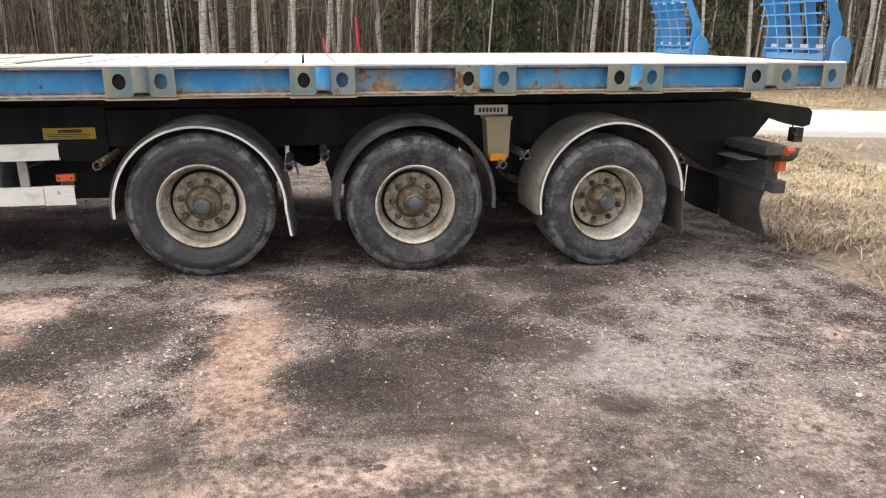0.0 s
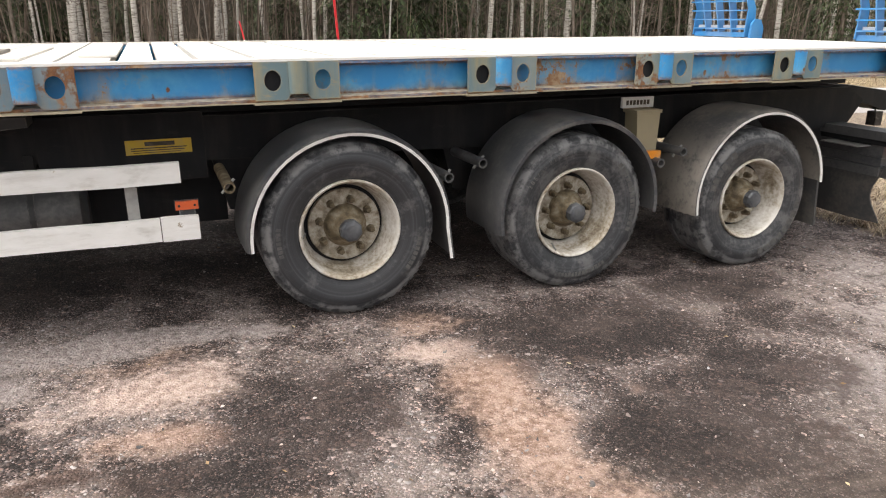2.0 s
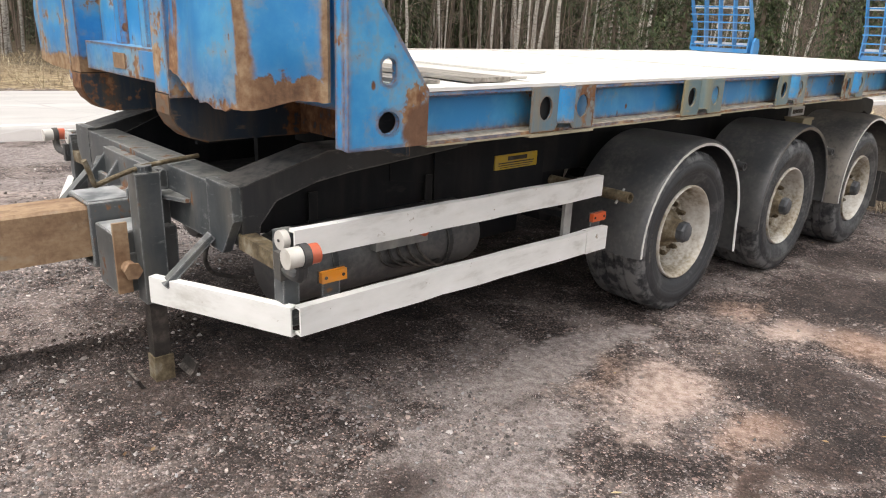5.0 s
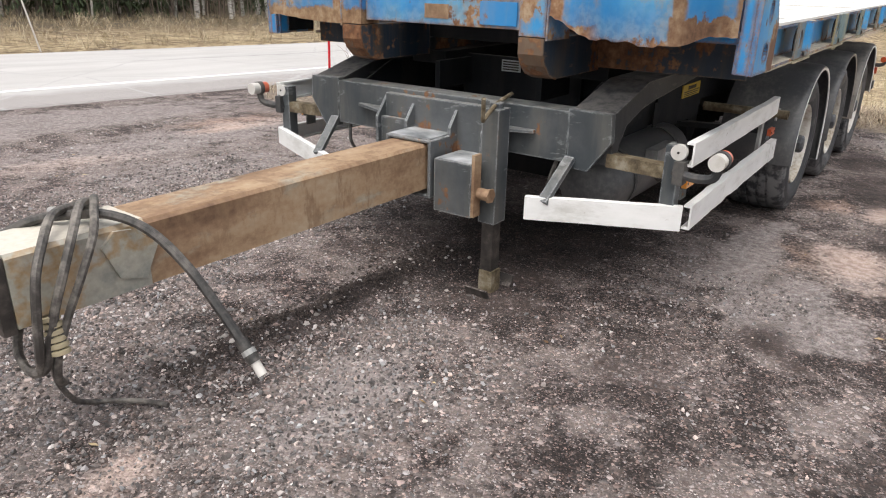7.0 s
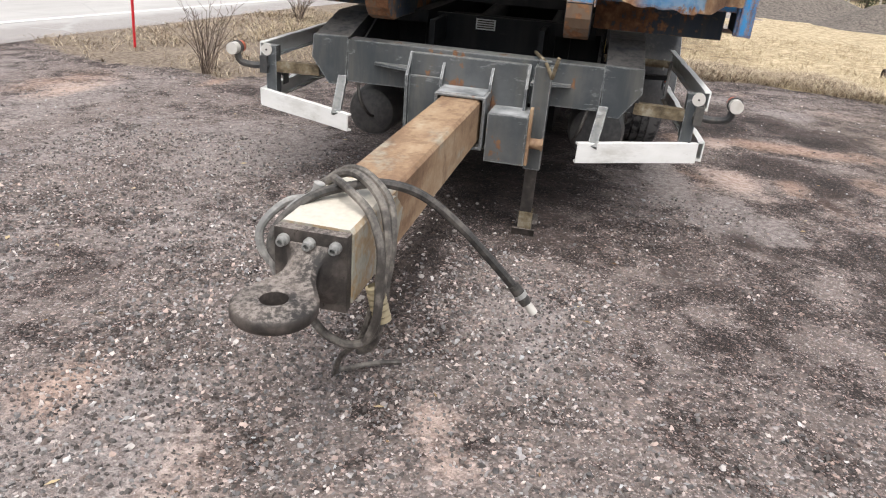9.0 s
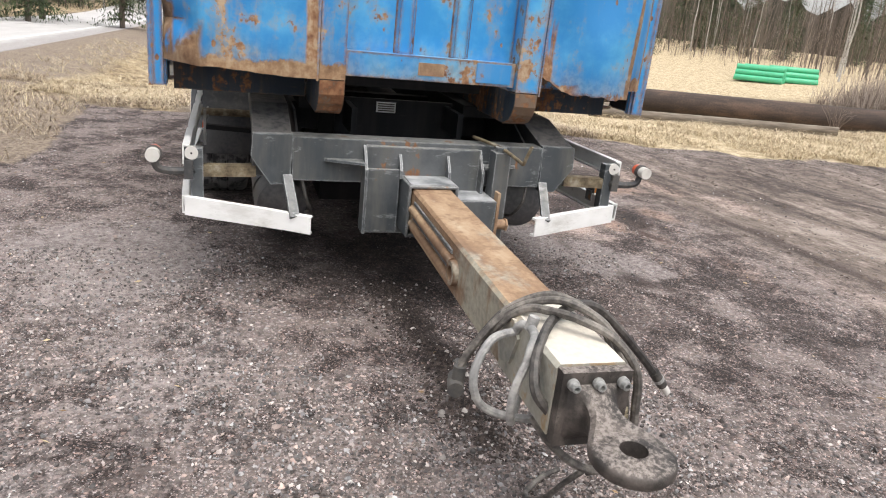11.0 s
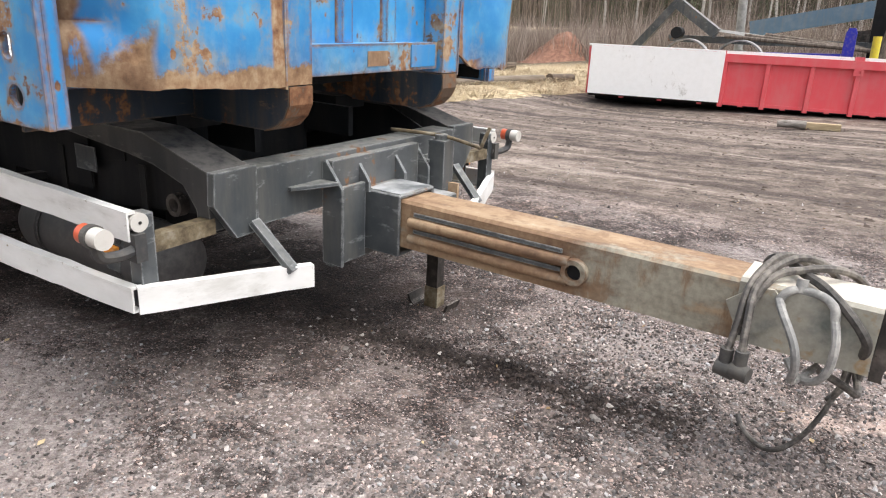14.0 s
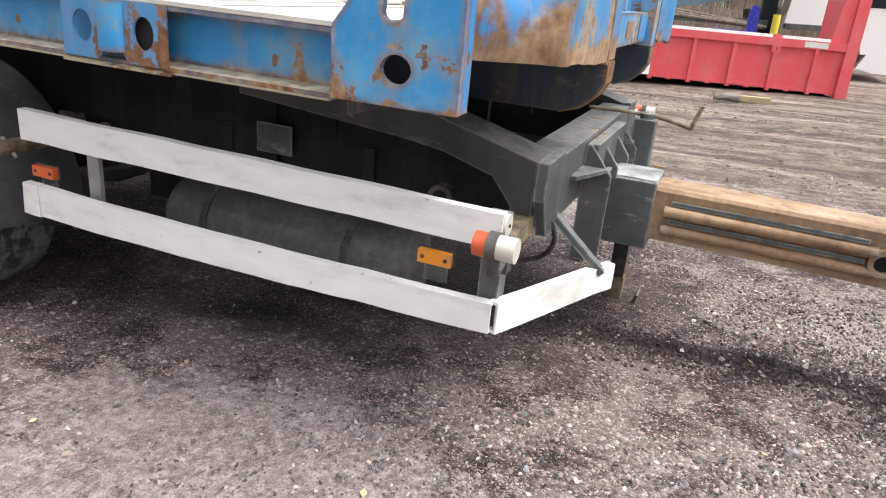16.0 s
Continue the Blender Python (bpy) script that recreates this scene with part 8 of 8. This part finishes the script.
tube(bm, [(-0.10, 0, 0), (0.1, 0.0, 0.01), (0.34, 0.01, 0.0)], 0.075, 12, 0.06)
k = Mat("weathered_log_wood", 0.9)
g = k.noise(6, 5, 0.6, k.stretch(1, 6, 6))
part("log_body", bm, k.done(k.ramp(g, (0.3, (0.10, 0.085, 0.075)), (0.7, (0.38, 0.35, 0.32))), 0.9), ob, "", True)


def pipes():
    k = Mat("rusty_pipe_wall", 0.8)
    a, b = k.noise(2, 6, 0.6, k.stretch(2, 0.4, 2)), k.noise(30, 4)
    mat = k.done(k.ramp(k.math('ADD', k.math('MULTIPLY', a, 0.7), k.math('MULTIPLY', b, 0.3)), (0.33, (0.018, 0.013, 0.011)), (0.5, (0.050, 0.034, 0.026)), (0.66, (0.125, 0.078, 0.055))), 0.8)
    k = Mat("grey_pole_wood", 0.85)
    g = k.noise(4, 5, 0.6, k.stretch(6, 0.6, 6))
    pole = k.done(k.ramp(g, (0.3, (0.085, 0.068, 0.05)), (0.7, (0.25, 0.21, 0.165))), 0.85)

    k = Mat("dark_log_bark", 0.9)
    g = k.noise(5, 6, 0.65, k.stretch(6, 0.8, 6))
    dark = k.done(k.ramp(g, (0.35, (0.045, 0.034, 0.026)), (0.65, (0.20, 0.155, 0.115))), 0.9)

    def lie(name, a, b, r, hollow, mat, label, lift=0.0):
        a, b = Vector((a[0], a[1], 0)), Vector((b[0], b[1], 0))
        a.z, b.z = ground_height(a.x, a.y) + r * 0.92 + lift, ground_height(b.x, b.y) + r * 0.92 + lift
        d = b - a
        ob = thing(name, label, "pipe" if hollow else "log", Matrix.Translation(a) @ d.to_track_quat('Y', 'Z').to_matrix().to_4x4(), "pipes and poles on the grass")
        bm = nb()
        if hollow:
            lathe(bm, [(r * 0.9, 0), (r, 0), (r, d.length * 0.5), (r, d.length), (r * 0.9, d.length), (r * 0.9, 0)], 28)
        else:
            lathe(bm, [(0, 0), (r, 0), (r * 0.95, d.length * 0.5), (r * 0.85, d.length), (0, d.length)], 16)
        part("pipe_wall" if hollow else "log_body", bm, mat, ob, "", True)
    lie("steel_pipe", (19.9, -10.9), (15.6, -12.5), 0.31, True, mat, "rusty brown steel pipe lying on dry grass")
    lie("steel_pipe", (14.7, -11.1), (8.6, -18.2), 0.37, True, mat, "long thick dark steel pipe lying on dry grass")
    lie("steel_pipe", (12.9, -7.4), (12.9, -8.0), 0.13, True, mat, "short stub of dark pipe in the grass")
    lie("pole", (11.0, -8.2), (7.0, -12.4), 0.13, False, pole, "weathered grey pole lying in the grass")
    lie("pole", (14.6, -9.4), (14.3, -10.9), 0.11, False, pole, "weathered grey pole lying in the grass")
    lie("pole", (9.6, -17.5), (7.0, -19.4), 0.18, False, dark, "dark brown log lying in the grass")
    lie("pole", (4.3, -11.3), (3.25, -13.7), 0.11, False, pole, "weathered grey pole lying in the grass")
    lie("pole", (3.2, -13.95), (3.05, -15.0), 0.11, False, dark, "short dark log lying in the grass")


pipes()


def mound(x, y, r, h, mat, label, seed):
    bm = nb()
    n, m = 14, 40
    rows = []
    for i in range(n + 1):
        f = i / n
        row = []
        for j in range(m):
            a = 2 * math.pi * j / m
            rr = r * f * (1 + 0.25 * noise.noise(Vector((math.cos(a) * 2, math.sin(a) * 2, seed))))
            z = h * (1 - ease(0, 1, f)) + 0.12 * h * noise.noise(Vector((math.cos(a) * f * 4, math.sin(a) * f * 4, seed + 3))) * (1 - f)
            row.append(bm.verts.new((x + rr * math.cos(a), y + rr * math.sin(a), base_height(x, y) - 0.1 + z)))
        rows.append(row)
    for a, b in zip(rows, rows[1:]):
        for j in range(m):
            bm.faces.new((a[j], a[(j + 1) % m], b[(j + 1) % m], b[j]))
    ob = part("soil_mound", bm, mat, None, "", True)
    tagged(ob, label, "heap")


def heap_mat(name, c0, c1):
    k = Mat(name, 0.95)
    n = k.noise(6, 6, 0.7)
    k.bump(n, 0.8, 0.05)
    return k.done(k.ramp(n, (0.35, c0), (0.65, c1)), 0.95)


GRAVELHEAP = heap_mat("gravel_heap", (0.14, 0.125, 0.115), (0.36, 0.32, 0.29))
REDHEAP = heap_mat("red_brown_heap", (0.13, 0.060, 0.040), (0.30, 0.160, 0.110))
DARKHEAP = heap_mat("dark_rubble_heap", (0.06, 0.050, 0.043), (0.21, 0.182, 0.158))
mound(40.0, -17.0, 5.0, 1.6, DARKHEAP, "dark soil and rubble heap on the field", 1)
mound(49.0, -13.0, 8.0, 2.3, DARKHEAP, "dark soil and rubble heap on the field", 2)
mound(9.3, -28.4, 2.0, 1.35, REDHEAP, "reddish brown soil heap behind the container", 3)
mound(-6, -38, 8.0, 1.5, REDHEAP, "reddish brown soil heap behind the yard", 4)
mound(42, -4.5, 6.5, 1.2, GRAVELHEAP, "grey rubble heap at the far end of the field", 6)

for x, y in ((30.0, -20.3), (29.7, -21.2)):
    ob = thing("marker_post", "white plastic marker post in the field", "post", pose(x, y, ground_height(x, y), 0, -4, 20), "white marker posts")
    bm = nb()
    prism(bm, [(-0.11, -0.08), (0.11, -0.08), (0.08, 0.05), (-0.08, 0.05)], "z", -0.1, 1.05)
    part("blade", bm, WHITE, ob, "", False, 0.006)

for i, (x, y) in enumerate(((37, -35.2), (38, -36.6), (36.6, -37.6))):
    ob = thing("green_bundle", "pile of green wrapped pipes in the field", "bundle", pose(x, y, ground_height(x, y), 0, 0, 40 + 10 * i), "green bundles")
    for r in range(3):
        for q in range(4 - r):
            bm = nb()
            rod(bm, (-1.6, (q - 1.5 + r * 0.5) * 0.42, 0.22 + r * 0.36), (1.6, (q - 1.5 + r * 0.5) * 0.42, 0.22 + r * 0.36), 0.21, 12)
            part("pipe", bm, GREEN, ob, "", True)


# machinery behind the red container
def truck():
    m = pose(-5.12, -20.1, -0.40, 0, 0, 184)
    ob = thing("truck", "white truck cab parked behind the red container", "truck", m)
    k = Mat("white_truck_paint", 0.3)
    white = k.done(k.mix(k.math('MULTIPLY', k.noise(3, 4), 0.2), (0.90, 0.90, 0.895), (0.66, 0.64, 0.60)), 0.3)
    bm = nb()
    prism(bm, [(-1.52, 1.45), (0.30, 1.45), (0.42, 0.80), (1.17, 0.80), (1.2, 1.7), (1.08, 2.9), (0.6, 3.2), (-1.52, 3.2)], "y", -1.2, 1.2)
    part("cab", bm, white, ob, "white cab body", False, 0.06)
    glass = Mat("dark_window_glass", 0.08).done((0.02, 0.025, 0.03), 0.08)
    for s in (-1, 1):
        bm = nb()
        prism(bm, [(0.10, 1.95), (0.95, 1.95), (0.90, 2.75), (0.10, 2.8)], "y", s * 1.201, s * 1.215)
        part("side_window", bm, glass, ob)
        part("side_trim", boxed(-1.50, 0.30, min(s * 1.14, s * 1.21), max(s * 1.14, s * 1.21), 1.30, 1.445), GREY, ob, "grey sill under the cab")
        part("door_handle", boxed(-0.45, -0.15, min(s * 1.201, s * 1.22), max(s * 1.201, s * 1.22), 1.62, 1.70), BLACK, ob)
        bm = nb()
        prism(bm, [(0.40, 0.45), (0.80, 0.35), (1.34, 0.35), (1.36, 0.9), (0.62, 0.94)], "y", s * 0.95, s * 1.22)
        part("corner_bumper", bm, white, ob, "white bumper corner", False, 0.03)
    part("bumper", boxed(1.05, 1.38, -0.948, 0.948, 0.40, 0.85), white, ob, "white bumper", False, 0.04)
    part("frame_rail", boxed(-6.5, 0.2, -0.45, 0.45, 0.75, 1.05), BLACK, ob)
    part("exhaust_column", boxed(-2.0, -1.62, 0.55, 1.1, 0.9, 3.0), BLACK, ob, "dark upright stack behind the cab", False, 0.08)
    for u in (-0.15, -4.2):
        for s in (-1, 1):
            bm = nb()
            lathe(bm, [(0.26, -0.15), (0.48, -0.15), (0.5, -0.1), (0.5, 0.1), (0.48, 0.15), (0.26, 0.15)], 36, (u, s * 1.0, 0.5))
            w = part("wheel", bm, TYRE, ob, "", True)
            bm = nb()
            lathe(bm, [(0.0, s * 0.06), (0.2, s * 0.07), (0.24, s * 0.12), (0.265, s * 0.14), (0.265, -s * 0.14)], 28, (u, s * 1.0, 0.5))
            part("rim", bm, RIM, w, "", True)


truck()
ob = thing("timber_pole", "rough brown pole leaning beside the truck", "pole", pose(-3.45, -18.3, ground_height(-3.45, -18.3), 0, -6, 0))
bm = nb()
tube(bm, [(0, 0, 0), (0.03, 0, 1.2), (0, 0.02, 2.6)], 0.11, 12, 0.08)
part("shaft", bm, BARE, ob, "", True)


def boom_machine():
    m = pose(-3.28, -17.4, -0.29, 0, 0, 3) @ Matrix.Scale(1.21, 4)
    ob = thing("crane_trailer", "old grey-blue lifting machine with long booms", "machine", m)
    part("chassis", boxed(0.1, 3.6, -0.5, 0.5, 0.62, 0.85), BLACK, ob, "dark chassis", False, 0.02)
    back = m.inverted()

    def at(x, y, z):
        return back @ Vector((x, y, z))

    bm = nb()
    beam(bm, at(-8.6, -23.0, 3.05), at(0.42, -23.0, 1.36), 0.35, 0.40)
    part("boom", bm, FADED_BLUE, ob, "faded blue box boom", False, 0.02)
    bm = nb()
    beam(bm, (-3.6, -3.4, 1.75), (0.4, -3.4, 1.20), 0.28, 0.30)
    part("boom_section", bm, DARK_STEEL, ob, "dark lower boom", False, 0.02)
    bm = nb()
    beam(bm, at(3.15, -20.0, 0.75), at(1.95, -20.0, 2.12), 0.19, 0.19)
    part("strut", bm, GREY, ob, "dark leaning strut")
    bm = nb()
    beam(bm, at(1.98, -19.9, 2.08), at(0.75, -19.9, 1.22), 0.26, 0.24)
    part("strut", bm, GREY, ob, "dark folded arm")
    bm = nb()
    rod(bm, at(1.75, -19.6, 1.22), at(1.75, -19.3, 1.22), 0.14, 14)
    part("pulley", bm, BLACK, ob, "", True)
    bm = nb()
    beam(bm, at(2.2, -20.2, 1.06), at(-3.3, -20.2, 0.98), 0.16, 0.16)
    part("side_rail", bm, GREY, ob, "dark grimy side rail")
    bm = nb()
    rod(bm, at(0.50, -22.0, 0.2), at(0.62, -22.0, 3.4), 0.11, 12)
    part("mast", bm, GALV, ob, "pale upright pole", True)
    bm = nb()
    beam(bm, at(0.92, -20.0, 1.33), at(-0.85, -20.0, 1.12), 0.06, 0.06)
    part("rail", bm, WHITE, ob, "white thin rail")
    for u in (3.53, 2.40):
        bm = nb()
        lathe(bm, [(0.50, -0.14), (0.53, -0.14), (0.53, 0.14), (0.50, 0.14), (0.50, -0.14)], 32, (u, -0.6, 0.61))
        w = part("wheel_cover", bm, GALV, ob, "pale curved wheel cover", True)
        bm = nb()
        lathe(bm, [(0.2, -0.12), (0.42, -0.14), (0.46, -0.1), (0.46, 0.1), (0.42, 0.14), (0.2, 0.12)], 32, (u, -0.62, 0.46))
        part("tyre", bm, TYRE, w, "", True)
    for i in range(3):
        bm = nb()
        rod(bm, at(-3.25 + i * 0.15, -18.9 - 0.12 * i, 0.90 + 0.03 * i), at(0.3 - 0.5 * i, -18.9 - 0.12 * i, 1.16 + 0.03 * i), 0.05, 8)
        part("pole", bm, BARE, ob, "weathered pale pole laid lengthwise", True)


boom_machine()
for x, y, r in ((-9.5, -19, 80),):
    ob = thing("steel_beam", "old steel beam lying on the yard", "beam", pose(x, y, ground_height(x, y), 0, 0, r))
    bm = nb()
    prism(bm, [(-0.12, 0), (0.12, 0), (0.12, 0.02), (0.012, 0.03), (0.012, 0.2), (0.12, 0.21), (0.12, 0.23), (-0.12, 0.23), (-0.12, 0.21), (-0.012, 0.2), (-0.012, 0.03), (-0.12, 0.02)], "x", -2, 2)
    part("section", bm, DARK_STEEL, ob)


# ---- loose bits on the ground ----
def leaf_litter():
    rng = np.random.default_rng(17)
    verts, faces = [], []
    for i in range(4200):
        x, y = float(rng.uniform(-6.5, 6.5)), float(rng.uniform(-4.6, 3.8))
        if rng.random() > 0.10 + 1.2 * grass_cover(x, y) * (x > 2):
            continue
        z = ground_height(x, y) + 0.006
        t, s = rng.uniform(0, 6.28), rng.uniform(0.006, 0.022)
        w = s * rng.uniform(0.08, 0.6)
        c, q = math.cos(t) * s, math.sin(t) * s
        o = len(verts)
        verts += [(x - c, y - q, z), (x - q * w / s, y + c * w / s, z + 0.004), (x + c, y + q, z + 0.002), (x + q * w / s, y - c * w / s, z)]
        faces.append((o, o + 1, o + 2, o + 3))
    me = bpy.data.meshes.new("litter")
    me.from_pydata(verts, [], faces)
    k = Mat("dry_leaf_bits", 0.8)
    me.materials.append(k.done(k.ramp(k.island(), (0.0, (0.13, 0.07, 0.03)), (0.5, (0.36, 0.25, 0.13)), (1.0, (0.58, 0.48, 0.30))), 0.8))
    tagged(new("leaf_litter", me), "scattered dry leaves, bark and straw bits", "litter", kind="stuff")


leaf_litter()
